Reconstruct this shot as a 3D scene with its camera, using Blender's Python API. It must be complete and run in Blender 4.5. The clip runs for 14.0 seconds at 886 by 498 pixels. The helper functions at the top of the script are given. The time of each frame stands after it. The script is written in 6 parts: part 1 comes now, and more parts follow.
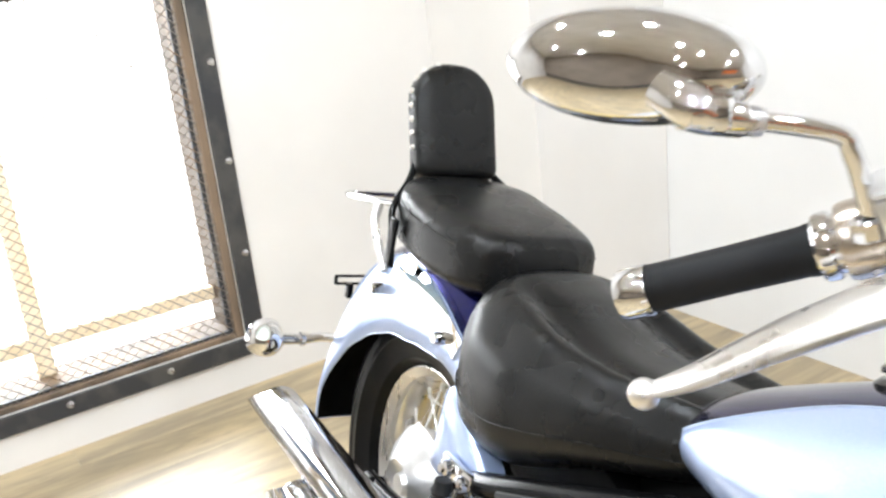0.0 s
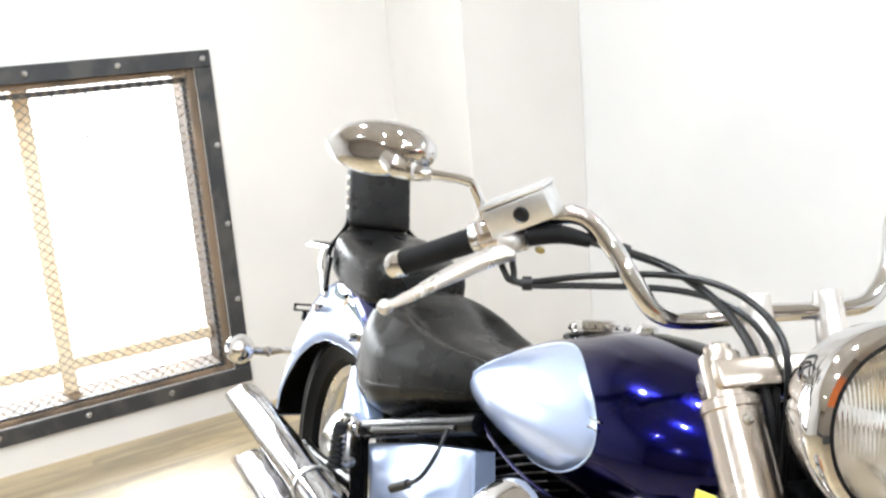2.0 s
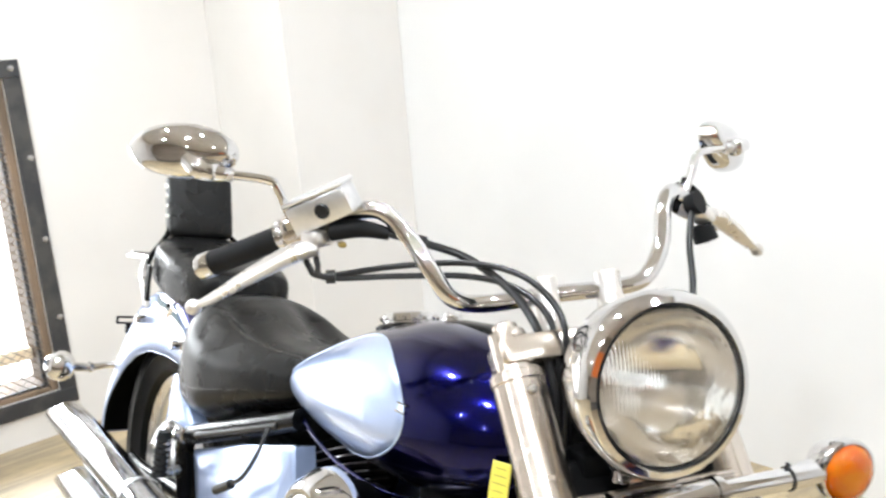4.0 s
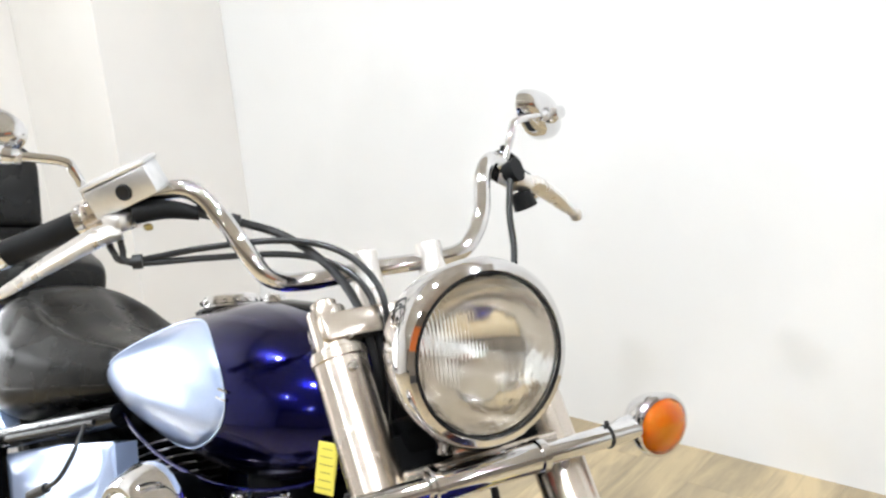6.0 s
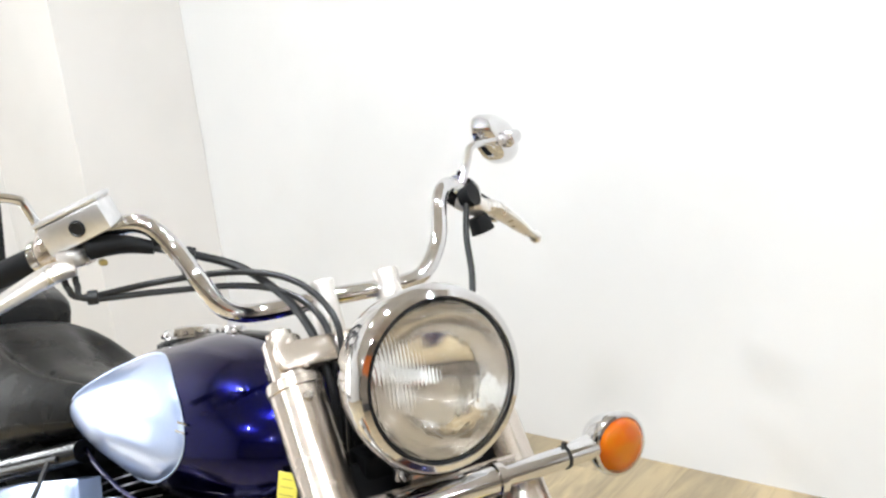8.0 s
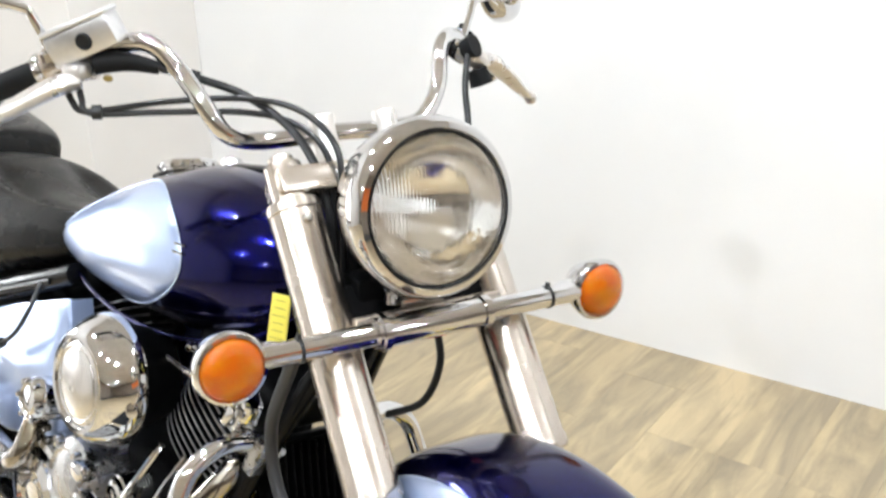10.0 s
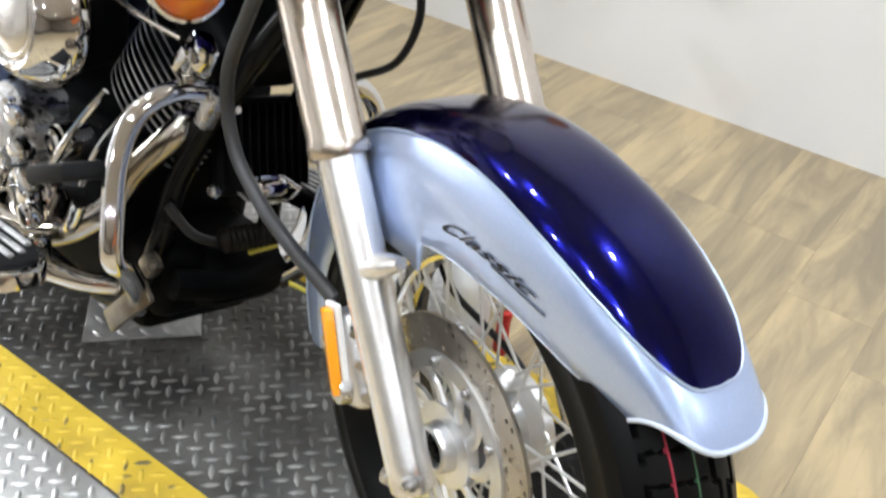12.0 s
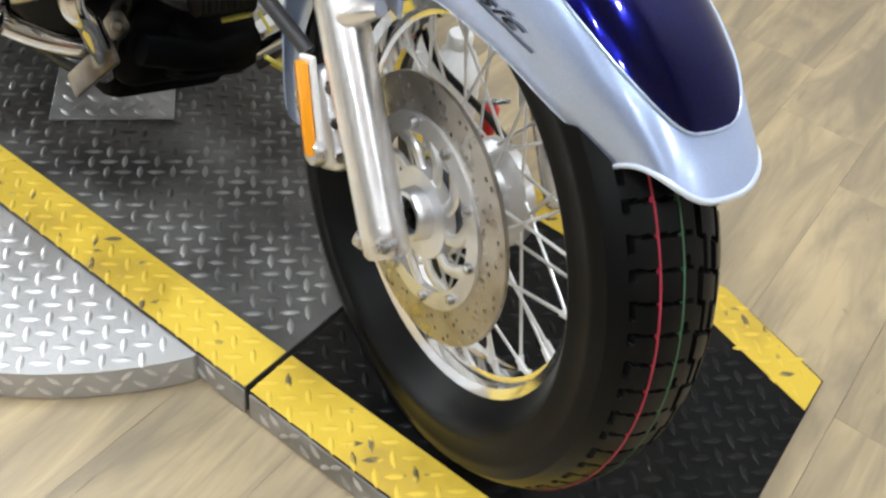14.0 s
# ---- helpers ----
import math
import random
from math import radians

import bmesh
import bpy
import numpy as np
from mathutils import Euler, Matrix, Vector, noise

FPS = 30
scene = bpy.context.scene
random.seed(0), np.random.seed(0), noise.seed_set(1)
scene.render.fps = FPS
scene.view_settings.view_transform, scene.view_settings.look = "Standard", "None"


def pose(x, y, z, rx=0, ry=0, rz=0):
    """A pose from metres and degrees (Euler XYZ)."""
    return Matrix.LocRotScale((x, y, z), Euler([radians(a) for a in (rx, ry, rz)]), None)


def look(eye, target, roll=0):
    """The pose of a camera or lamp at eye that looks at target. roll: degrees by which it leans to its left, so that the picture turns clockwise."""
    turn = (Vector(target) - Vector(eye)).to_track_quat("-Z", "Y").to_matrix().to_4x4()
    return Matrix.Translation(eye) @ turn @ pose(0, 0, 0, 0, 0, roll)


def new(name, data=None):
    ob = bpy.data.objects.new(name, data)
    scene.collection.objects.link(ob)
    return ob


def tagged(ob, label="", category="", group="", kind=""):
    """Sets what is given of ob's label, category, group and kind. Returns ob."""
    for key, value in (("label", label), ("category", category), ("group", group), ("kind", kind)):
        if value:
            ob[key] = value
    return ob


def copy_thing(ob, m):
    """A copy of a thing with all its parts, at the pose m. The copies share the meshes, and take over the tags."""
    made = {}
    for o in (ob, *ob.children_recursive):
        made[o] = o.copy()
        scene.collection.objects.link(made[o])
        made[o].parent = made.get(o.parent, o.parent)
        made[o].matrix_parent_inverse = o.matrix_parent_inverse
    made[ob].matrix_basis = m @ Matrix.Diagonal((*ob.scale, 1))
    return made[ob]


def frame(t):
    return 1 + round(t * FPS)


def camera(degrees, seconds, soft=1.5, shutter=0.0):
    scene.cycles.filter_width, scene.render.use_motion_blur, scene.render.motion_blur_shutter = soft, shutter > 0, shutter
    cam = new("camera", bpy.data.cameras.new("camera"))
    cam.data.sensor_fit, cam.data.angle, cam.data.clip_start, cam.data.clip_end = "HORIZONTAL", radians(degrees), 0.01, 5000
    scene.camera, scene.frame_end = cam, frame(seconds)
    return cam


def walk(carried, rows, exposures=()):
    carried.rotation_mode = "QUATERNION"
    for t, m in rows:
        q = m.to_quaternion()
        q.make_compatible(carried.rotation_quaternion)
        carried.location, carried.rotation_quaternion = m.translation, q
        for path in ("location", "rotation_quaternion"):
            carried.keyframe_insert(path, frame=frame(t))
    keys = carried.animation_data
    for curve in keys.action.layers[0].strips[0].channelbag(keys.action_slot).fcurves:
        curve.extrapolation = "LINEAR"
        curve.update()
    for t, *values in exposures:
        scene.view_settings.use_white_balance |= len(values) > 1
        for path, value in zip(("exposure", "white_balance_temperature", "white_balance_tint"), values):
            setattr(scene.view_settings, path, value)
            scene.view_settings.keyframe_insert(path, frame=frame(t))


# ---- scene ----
EXPOSURES = ((0.0, 0.06), (1.5, -0.03), (4.2, 0.02), (6.5, -0.10), (9.5, -0.06), (10.5, -0.06), (12.0, -0.40), (14.0, -0.60))
cam = camera(50.60, 14.0, soft=2.4, shutter=0.4)
# seconds, eye in metres, Euler degrees
ROWS = [
    (0, -0.2455, -0.3316, 1.3064, 71.025, 5.879, 56.257),
    (0.5, -0.0263, -0.3588, 1.3333, 73.759, 5.179, 59.908),
    (1, 0.2848, -0.3058, 1.3217, 74.077, 3.973, 63.708),
    (1.5, 0.3912, -0.3458, 1.3215, 75.660, 3.928, 61.861),
    (2, 0.4277, -0.4905, 1.3616, 76.649, 4.500, 57.856),
    (2.5, 0.4638, -0.5312, 1.3894, 79.108, 4.054, 55.172),
    (3, 0.4818, -0.5189, 1.3883, 79.716, 3.670, 53.051),
    (3.5, 0.4989, -0.5019, 1.3775, 78.647, 4.307, 51.207),
    (4, 0.5090, -0.4815, 1.3511, 76.442, 4.581, 48.121),
    (6.5, 0.5181, -0.4281, 1.3387, 74.740, 5.216, 36.901),
    (7, 0.5277, -0.4184, 1.3457, 75.609, 6.103, 36.630),
    (9.5, 0.5566, -0.4712, 1.3131, 72.035, 4.177, 36.735),
    (10, 0.5529, -0.4873, 1.2893, 68.895, 1.709, 36.409),
    (10.5, 0.5414, -0.4873, 1.2646, 66.323, 0.355, 36.335),
    (11, 0.5295, -0.4821, 1.2292, 62.776, -1.587, 36.911),
    (11.5, 0.5164, -0.4823, 1.1909, 58.472, -3.007, 36.278),
    (12, 0.5108, -0.4815, 1.1435, 54.231, -4.413, 36.107),
    (12.5, 0.5137, -0.4810, 1.1130, 51.270, -5.700, 35.535),
    (13, 0.5157, -0.4793, 1.0840, 48.051, -7.137, 36.033),
    (13.5, 0.5275, -0.4861, 1.0617, 46.503, -7.053, 36.657),
    (14, 0.5350, -0.4880, 1.0456, 44.825, -6.677, 36.907),
]
walk(cam, [(t, pose(x, y, z, rx, ry, rz)) for t, x, y, z, rx, ry, rz in ROWS], EXPOSURES)


# ---- world, lamps ----
world = bpy.data.worlds.new("world")
scene.world = world
world.use_nodes = True
wn = world.node_tree.nodes
sky = wn.new("ShaderNodeTexSky")
sky.sky_type, sky.sun_disc = "NISHITA", False
sky.sun_elevation, sky.sun_rotation = radians(40), radians(100)
world.node_tree.links.new(sky.outputs[0], wn["Background"].inputs[0])
wn["Background"].inputs[1].default_value = 0.12

FLOOR, PLATE = 0.0, 0.056
WALL_X, BUMP_X, BUMP_Y, WALL_Y = -2.882, -2.35, 1.332, 1.857
BACK_X, SIDE_Y, CEIL = 7.0, -7.0, 3.0
WIN = (-1.15, 0.545, 0.165, 1.29)   # opening: y0, y1, z0, z1


def lamp(name, kind, energy, m, size, colour=(1, 1, 1)):
    data = bpy.data.lights.new(name, kind)
    data.energy, data.color = energy, colour
    if kind == "AREA":
        data.shape, data.size = "DISK", size
    ob = new(name, data)
    ob.matrix_world = m
    return ob


# daylight that comes in through the window's opening
# it stands for the bright sky above the yard outside
day = lamp("window_daylight", "AREA", 1500, look((-7.5, (WIN[0] + WIN[1]) / 2, 2.75), (WALL_X, (WIN[0] + WIN[1]) / 2, 0.9)), 1.0, (0.93, 0.97, 1.0))
day.data.shape, day.data.size, day.data.size_y = "RECTANGLE", 4.0, 2.4
LAMPS = [(0.95, 1.05), (-0.8, 0.1), (0.35, -1.1), (1.07, -1.08), (-0.7, -1.4), (-1.9, -0.25), (4.9, 1.1), (2.9, -0.2), (4.9, -1.5), (-1.6, -3.4), (1.4, -3.4), (4.4, -3.8), (-0.6, -5.6), (3.0, -5.6)]
for lx, ly in LAMPS:
    lamp("downlight_beam", "AREA", 37, pose(lx, ly, CEIL - 0.03), 0.11, (0.85, 0.927, 1.0))


# ---- materials ----
def mat(name, base=(0.8, 0.8, 0.8), rough=0.5, metal=0.0, vary=0.0, scale=8.0, bump=0.0, bscale=60.0, coat=0.0, second=None, mix=(0.45, 0.6), stretch=(1, 1, 1), rvary=0.0, emit=None, spec=0.5):
    m = bpy.data.materials.new(name)
    m.use_nodes = True
    nt = m.node_tree
    b = nt.nodes["Principled BSDF"]
    b.inputs["Base Color"].default_value = (*base, 1)
    b.inputs["Roughness"].default_value = rough
    b.inputs["Metallic"].default_value = metal
    b.inputs["Specular IOR Level"].default_value = spec
    b.inputs["Coat Weight"].default_value = coat
    b.inputs["Coat Roughness"].default_value = 0.03
    if emit:
        b.inputs["Emission Color"].default_value = (*emit[:3], 1)
        b.inputs["Emission Strength"].default_value = emit[3]
    co = nt.nodes.new("ShaderNodeTexCoord")
    mp = nt.nodes.new("ShaderNodeMapping")
    mp.inputs["Scale"].default_value = stretch
    nt.links.new(co.outputs["Object"], mp.inputs[0])

    def noise_tex(s, detail):
        n = nt.nodes.new("ShaderNodeTexNoise")
        n.inputs["Scale"].default_value, n.inputs["Detail"].default_value = s, detail
        nt.links.new(mp.outputs[0], n.inputs["Vector"])
        return n

    if vary or second:
        n = noise_tex(scale, 6)
        ramp = nt.nodes.new("ShaderNodeMapRange")
        ramp.inputs["From Min"].default_value, ramp.inputs["From Max"].default_value = mix
        nt.links.new(n.outputs["Fac"], ramp.inputs["Value"])
        mx = nt.nodes.new("ShaderNodeMix")
        mx.data_type = "RGBA"
        mx.inputs[6].default_value = (*base, 1)
        mx.inputs[7].default_value = (*(second or tuple(c * (1 - vary) for c in base)), 1)
        nt.links.new(ramp.outputs[0], mx.inputs[0])
        nt.links.new(mx.outputs[2], b.inputs["Base Color"])
    if rvary:
        n = noise_tex(scale * 2.3, 5)
        r2 = nt.nodes.new("ShaderNodeMapRange")
        r2.inputs["From Min"].default_value, r2.inputs["From Max"].default_value = 0.3, 0.7
        r2.inputs["To Min"].default_value, r2.inputs["To Max"].default_value = max(0.02, rough - rvary), rough + rvary
        nt.links.new(n.outputs["Fac"], r2.inputs["Value"])
        nt.links.new(r2.outputs[0], b.inputs["Roughness"])
    if bump:
        n = noise_tex(bscale, 4)
        bp = nt.nodes.new("ShaderNodeBump")
        bp.inputs["Strength"].default_value = bump
        bp.inputs["Distance"].default_value = 0.002
        nt.links.new(n.outputs["Fac"], bp.inputs["Height"])
        nt.links.new(bp.outputs[0], b.inputs["Normal"])
    return m


CHROME = mat("chrome", (0.70, 0.70, 0.71), 0.04, 1.0, rvary=0.03, scale=14)
STEEL = mat("brushed_steel", (0.62, 0.62, 0.63), 0.28, 1.0, vary=0.25, scale=30, rvary=0.08)
ALU = mat("cast_aluminium", (0.78, 0.78, 0.79), 0.3, 0.9, vary=0.12, scale=25, bump=0.08, bscale=400)
BLACK = mat("black_paint", (0.003, 0.003, 0.0033), 0.22, 0.0, rvary=0.08, spec=0.15)
ENGINE_BLACK = mat("engine_black", (0.002, 0.002, 0.0022), 0.5, 0.0, spec=0.05, vary=0.4, scale=30, bump=0.1, bscale=500)
RUBBER = mat("rubber", (0.008, 0.008, 0.0085), 0.6, 0.0, spec=0.16, vary=0.3, scale=20, bump=0.1, bscale=300)
TYRE = mat("tyre_rubber", (0.0035, 0.0035, 0.0037), 0.33, 0.0, spec=0.12, second=(0.006, 0.0058, 0.0055), scale=12, bump=0.12, bscale=350)
CABLE = mat("cable_sheath", (0.009, 0.009, 0.0095), 0.38, spec=0.35)
LEATHER = mat("black_vinyl", (0.005, 0.005, 0.005), 0.28, 0.0, spec=0.23, second=(0.008, 0.0078, 0.0075), scale=6, bump=0.22, bscale=420, rvary=0.06)
DARK_BLUE = mat("deep_blue_paint", (0.0006, 0.0008, 0.040), 0.17, 0.97, coat=0.4, second=(0.002, 0.003, 0.11), scale=900)
LIGHT_BLUE = mat("light_blue_paint", (0.42, 0.53, 0.79), 0.30, 0.72, coat=0.9, second=(0.49, 0.59, 0.85), scale=900)
PINSTRIPE = mat("silver_pinstripe", (0.42, 0.5, 0.66), 0.3, 0.5)
REFLECTOR = mat("amber_reflector", (0.95, 0.36, 0.012), 0.2, 0.0, coat=0.5, bump=0.3, bscale=500)
# the brighter second colour imitates facets of the lens catching light
AMBER = mat("amber_lens", (1.0, 0.19, 0.004), 0.1, 0.0, second=(1.0, 0.30, 0.01), scale=34, mix=(0.42, 0.62), bump=0.25, bscale=160)
AMBER.node_tree.nodes["Principled BSDF"].inputs["Transmission Weight"].default_value = 0.6
RED = mat("red_plastic", (0.55, 0.02, 0.015), 0.3)
YELLOW_TAPE = mat("yellow_floor_tape", (0.66, 0.46, 0.05), 0.5, 0.0, spec=0.3, second=(0.45, 0.30, 0.05), scale=9, mix=(0.5, 0.75), bump=0.1, bscale=120)
YELLOW = mat("yellow_label", (0.74, 0.64, 0.10), 0.5)
CREAM = mat("cream_wall_paint", (0.765, 0.737, 0.704), 0.6, 0.0, vary=0.06, scale=1.3, bump=0.12, bscale=90)
WALL = mat("wall_paint", (0.79, 0.778, 0.766), 0.6, 0.0, vary=0.05, scale=1.3, bump=0.12, bscale=90)
CEILING = mat("ceiling_paint", (0.72, 0.70, 0.67), 0.85, vary=0.1, scale=2)
SHOWROOM = mat("showroom_wall", (0.30, 0.25, 0.20), 0.7, vary=0.2, scale=1.1)
# for an added band out of view that gives the chrome dark reflections
REFLECTED_DARK = mat("reflected_dark", (0.075, 0.072, 0.07), 0.5, vary=0.3, scale=1.5)
PLANK = mat("vinyl_plank", (0.40, 0.31, 0.19), 0.36, spec=0.5)
TREAD_BLACK = mat("worn_black_plate", (0.03, 0.029, 0.028), 0.4, 0.0, spec=0.45, second=(0.115, 0.11, 0.103), scale=6, mix=(0.38, 0.68), bump=0.15, bscale=160)
# unworn black, halved to put the shading at this end into the colour
SHADED_BLACK = mat("black_plate", (0.004, 0.004, 0.0039), 0.4, 0.0, spec=0.1, second=(0.011, 0.010, 0.009), scale=9, bump=0.15, bscale=160)
TREAD_ALU = mat("aluminium_plate", (0.45, 0.445, 0.44), 0.5, 0.5, second=(0.36, 0.357, 0.35), scale=7, bump=0.1, bscale=200, rvary=0.08)
DARK_STEEL = mat("dark_steel", (0.045, 0.046, 0.05), 0.5, 0.3, second=(0.08, 0.078, 0.075), scale=10)
OLD_WOOD = mat("aged_wood", (0.23, 0.16, 0.105), 0.7, second=(0.11, 0.08, 0.055), scale=7, stretch=(1, 1, 0.2), bump=0.3, bscale=40)
# pine paled so the backlight's glare over the bars is in the colour
PINE = mat("pine_wood", (0.93, 0.80, 0.60), 0.5, second=(0.88, 0.72, 0.50), scale=9, stretch=(3, 3, 0.3))
OUTSIDE = mat("bright_daylight", (0.02, 0.02, 0.02), 1.0, spec=0.0, emit=(0.98, 0.99, 1.0, 4.5))
LAMP_GLOW = mat("lamp_glow", (1, 1, 1), 0.5, emit=(1.0, 0.95, 0.87, 30.0))
WHITE_PLASTIC = mat("white_plastic", (0.8, 0.8, 0.79), 0.4)


# ---- mesh helpers ----
def finish(bm, m, name, sharp=35):
    bmesh.ops.recalc_face_normals(bm, faces=bm.faces[:])
    me = bpy.data.meshes.new(name)
    bm.to_mesh(me)
    bm.free()
    me.polygons.foreach_set("use_smooth", [True] * len(me.polygons))
    if sharp:
        me.set_sharp_from_angle(angle=radians(sharp))
    for one in (m if isinstance(m, (list, tuple)) else (m,)):
        me.materials.append(one)
    return me


def part(name, bm, m, parent=None, label="", sharp=35):
    ob = new(name, bm if isinstance(bm, bpy.types.Mesh) else finish(bm, m, name, sharp))
    if parent is not None:
        ob.parent = parent
    if label:
        ob["label"] = label
    return ob


def thing(name, label, category, group="", kind="", m=None):
    ob = tagged(new(name), label, category, group, kind)
    if m is not None:
        ob.matrix_world = m
    return ob


def frame_of(axis):
    """A turn that takes z onto the axis."""
    return Vector(axis).normalized().to_track_quat("Z", "Y").to_matrix()


def lathe(bm, profile, at=(0, 0, 0), axis=(0, 0, 1), segs=32, a0=0.0, a1=360.0):
    """Revolve (radius, height) pairs about the axis through at."""
    turn, at = frame_of(axis), Vector(at)
    full = abs(a1 - a0) >= 359.9
    n = segs if full else segs + 1
    rings = []
    for r, h in profile:
        ring = []
        if r < 1e-5:
            v = bm.verts.new(at + turn @ Vector((0, 0, h)))
            ring = [v] * n
        else:
            for i in range(n):
                a = radians(a0 + (a1 - a0) * i / segs)
                ring.append(bm.verts.new(at + turn @ Vector((r * math.cos(a), r * math.sin(a), h))))
        rings.append(ring)
    for p, q in zip(rings, rings[1:]):
        for i in range(segs):
            j = (i + 1) % n
            vs = []
            for v in (p[i], p[j], q[j], q[i]):
                if v not in vs:
                    vs.append(v)
            if len(vs) > 2:
                bm.faces.new(vs)
    return bm


def smooth_path(pts, steps=8):
    pts = [Vector(p) for p in pts]
    if len(pts) < 3:
        return pts
    ext = [2 * pts[0] - pts[1], *pts, 2 * pts[-1] - pts[-2]]
    out = []
    for a, b, c, d in zip(ext, ext[1:], ext[2:], ext[3:]):
        for k in range(steps):
            t = k / steps
            out.append(0.5 * (2 * b + (c - a) * t + (2 * a - 5 * b + 4 * c - d) * t * t + (3 * b - a - 3 * c + d) * t ** 3))
    out.append(pts[-1])
    return out


def tube(bm, pts, r, segs=12, steps=8, caps=True, flat=1.0, up=(0, 0, 1)):
    """A round (or flattened) tube along a smooth path; r may be a list, one for each given point."""
    path = smooth_path(pts, steps) if steps > 1 else [Vector(p) for p in pts]
    n = len(path)
    if isinstance(r, (list, tuple)):
        radii = [float(np.interp(i / (n - 1) * (len(r) - 1), range(len(r)), r)) for i in range(n)]
    else:
        radii = [r] * n
    side = None
    rings = []
    for i, p in enumerate(path):
        d = (path[min(i + 1, n - 1)] - path[max(i - 1, 0)]).normalized()
        if side is None:
            side = d.cross(Vector(up))
            if side.length < 1e-3:
                side = d.cross(Vector((1, 0, 0)))
        side = (side - d * side.dot(d)).normalized()
        top = side.cross(d)
        rings.append([bm.verts.new(p + radii[i] * (math.cos(a) * side + flat * math.sin(a) * top)) for a in (2 * math.pi * k / segs for k in range(segs))])
    for a, b in zip(rings, rings[1:]):
        for k in range(segs):
            bm.faces.new((a[k], a[(k + 1) % segs], b[(k + 1) % segs], b[k]))
    if caps:
        bm.faces.new(rings[0][::-1])
        bm.faces.new(rings[-1])
    return bm


def loft(bm, sections, closed=True, caps=True):
    rings = [[bm.verts.new(p) for p in s] for s in sections]
    n = len(rings[0])
    for a, b in zip(rings, rings[1:]):
        for k in range(n if closed else n - 1):
            bm.faces.new((a[k], a[(k + 1) % n], b[(k + 1) % n], b[k]))
    if caps and closed:
        bm.faces.new(rings[0][::-1])
        bm.faces.new(rings[-1])
    return bm


def box(bm, size, m=None, bevel=0.0, segs=2):
    r = bmesh.ops.create_cube(bm, size=1.0, matrix=(m or Matrix()) @ Matrix.Diagonal((*size, 1)))
    if bevel:
        es = list({e for v in r["verts"] for e in v.link_edges})
        bmesh.ops.bevel(bm, geom=es, offset=bevel, segments=segs, affect="EDGES", profile=0.5)
    return bm


def plate(bm, outline, thick, m, bevel=0.0):
    """A flat outline (x, y) given thickness along z, then posed."""
    a = [bm.verts.new(m @ Vector((x, y, 0))) for x, y in outline]
    b = [bm.verts.new(m @ Vector((x, y, thick))) for x, y in outline]
    n = len(a)
    bm.faces.new(a[::-1])
    bm.faces.new(b)
    sides = [bm.faces.new((a[k], a[(k + 1) % n], b[(k + 1) % n], b[k])) for k in range(n)]
    if bevel:
        es = [e for v in b for e in v.link_edges if e.other_vert(v) in b]
        bmesh.ops.bevel(bm, geom=list(set(es)), offset=bevel, segments=2, affect="EDGES", profile=0.5)
    return bm


def fresh():
    return bmesh.new()


# ---- the room ----
def wall_mesh(name, corner_lo, corner_hi, m, label="", parent=None):
    bm = fresh()
    lo, hi = Vector(corner_lo), Vector(corner_hi)
    box(bm, hi - lo, Matrix.Translation((lo + hi) / 2))
    return part(name, bm, m, parent, label)


def setting(ob, label, category):
    return tagged(ob, label, category, kind="structure")


TH = 0.22
y0, y1, z0, z1 = WIN
# window wall with its opening, in one mesh of four blocks butted together
bm = fresh()
for lo, hi in (((WALL_X - TH, SIDE_Y, FLOOR), (WALL_X, y0, CEIL)), ((WALL_X - TH, y1, FLOOR), (WALL_X, WALL_Y, CEIL)),
               ((WALL_X - TH, y0, FLOOR), (WALL_X, y1, z0)), ((WALL_X - TH, y0, z1), (WALL_X, y1, CEIL))):
    lo, hi = Vector(lo), Vector(hi)
    box(bm, hi - lo, Matrix.Translation((lo + hi) / 2))
bmesh.ops.remove_doubles(bm, verts=bm.verts[:], dist=1e-5)
wall_west = setting(part("wall_west", bm, CREAM), "cream painted wall with a low meshed window", "wall")
wall_north = setting(wall_mesh("wall_north", (WALL_X - TH, WALL_Y, FLOOR), (BACK_X + TH, WALL_Y + TH, CEIL), WALL), "plain white painted wall", "wall")
wall_bump = setting(wall_mesh("wall_bump", (WALL_X + 0.002, BUMP_Y, FLOOR), (BUMP_X, WALL_Y - 0.002, CEIL - 0.002), CREAM), "boxed-out cream pillar in the corner", "wall")
wall_south = setting(wall_mesh("wall_south", (WALL_X - TH, SIDE_Y - TH, FLOOR), (BACK_X + TH, SIDE_Y, CEIL), SHOWROOM), "plain tan showroom wall", "wall")
wall_east = setting(wall_mesh("wall_east", (BACK_X, SIDE_Y, FLOOR), (BACK_X + TH, WALL_Y, CEIL), SHOWROOM), "plain tan showroom wall", "wall")
# dark bands added low on two unseen walls, only for chrome to reflect
for nm, wall_ob, lo, hi in (("dado", wall_south, (WALL_X, SIDE_Y, FLOOR + 0.001), (BACK_X - 0.004, SIDE_Y + 0.012, 0.35)), ("dado", wall_east, (BACK_X - 0.012, SIDE_Y + 0.013, FLOOR + 0.001), (BACK_X, WALL_Y - 0.001, 0.35))):
    wall_mesh(nm, lo, hi, REFLECTED_DARK, "unseen dark band added low on the wall for the chrome to reflect", wall_ob)
ceiling = setting(wall_mesh("ceiling", (WALL_X - TH, SIDE_Y - TH, CEIL), (BACK_X + TH, WALL_Y + TH, CEIL + 0.1), CEILING), "plain white ceiling", "ceiling")
floor = setting(wall_mesh("floor", (WALL_X - TH, SIDE_Y - TH, FLOOR - 0.12), (BACK_X + TH, WALL_Y + TH, FLOOR - 0.004), mat("floor_base", (0.16, 0.13, 0.09), 0.8)), "tan vinyl plank floor with weathered wood grain", "floor")
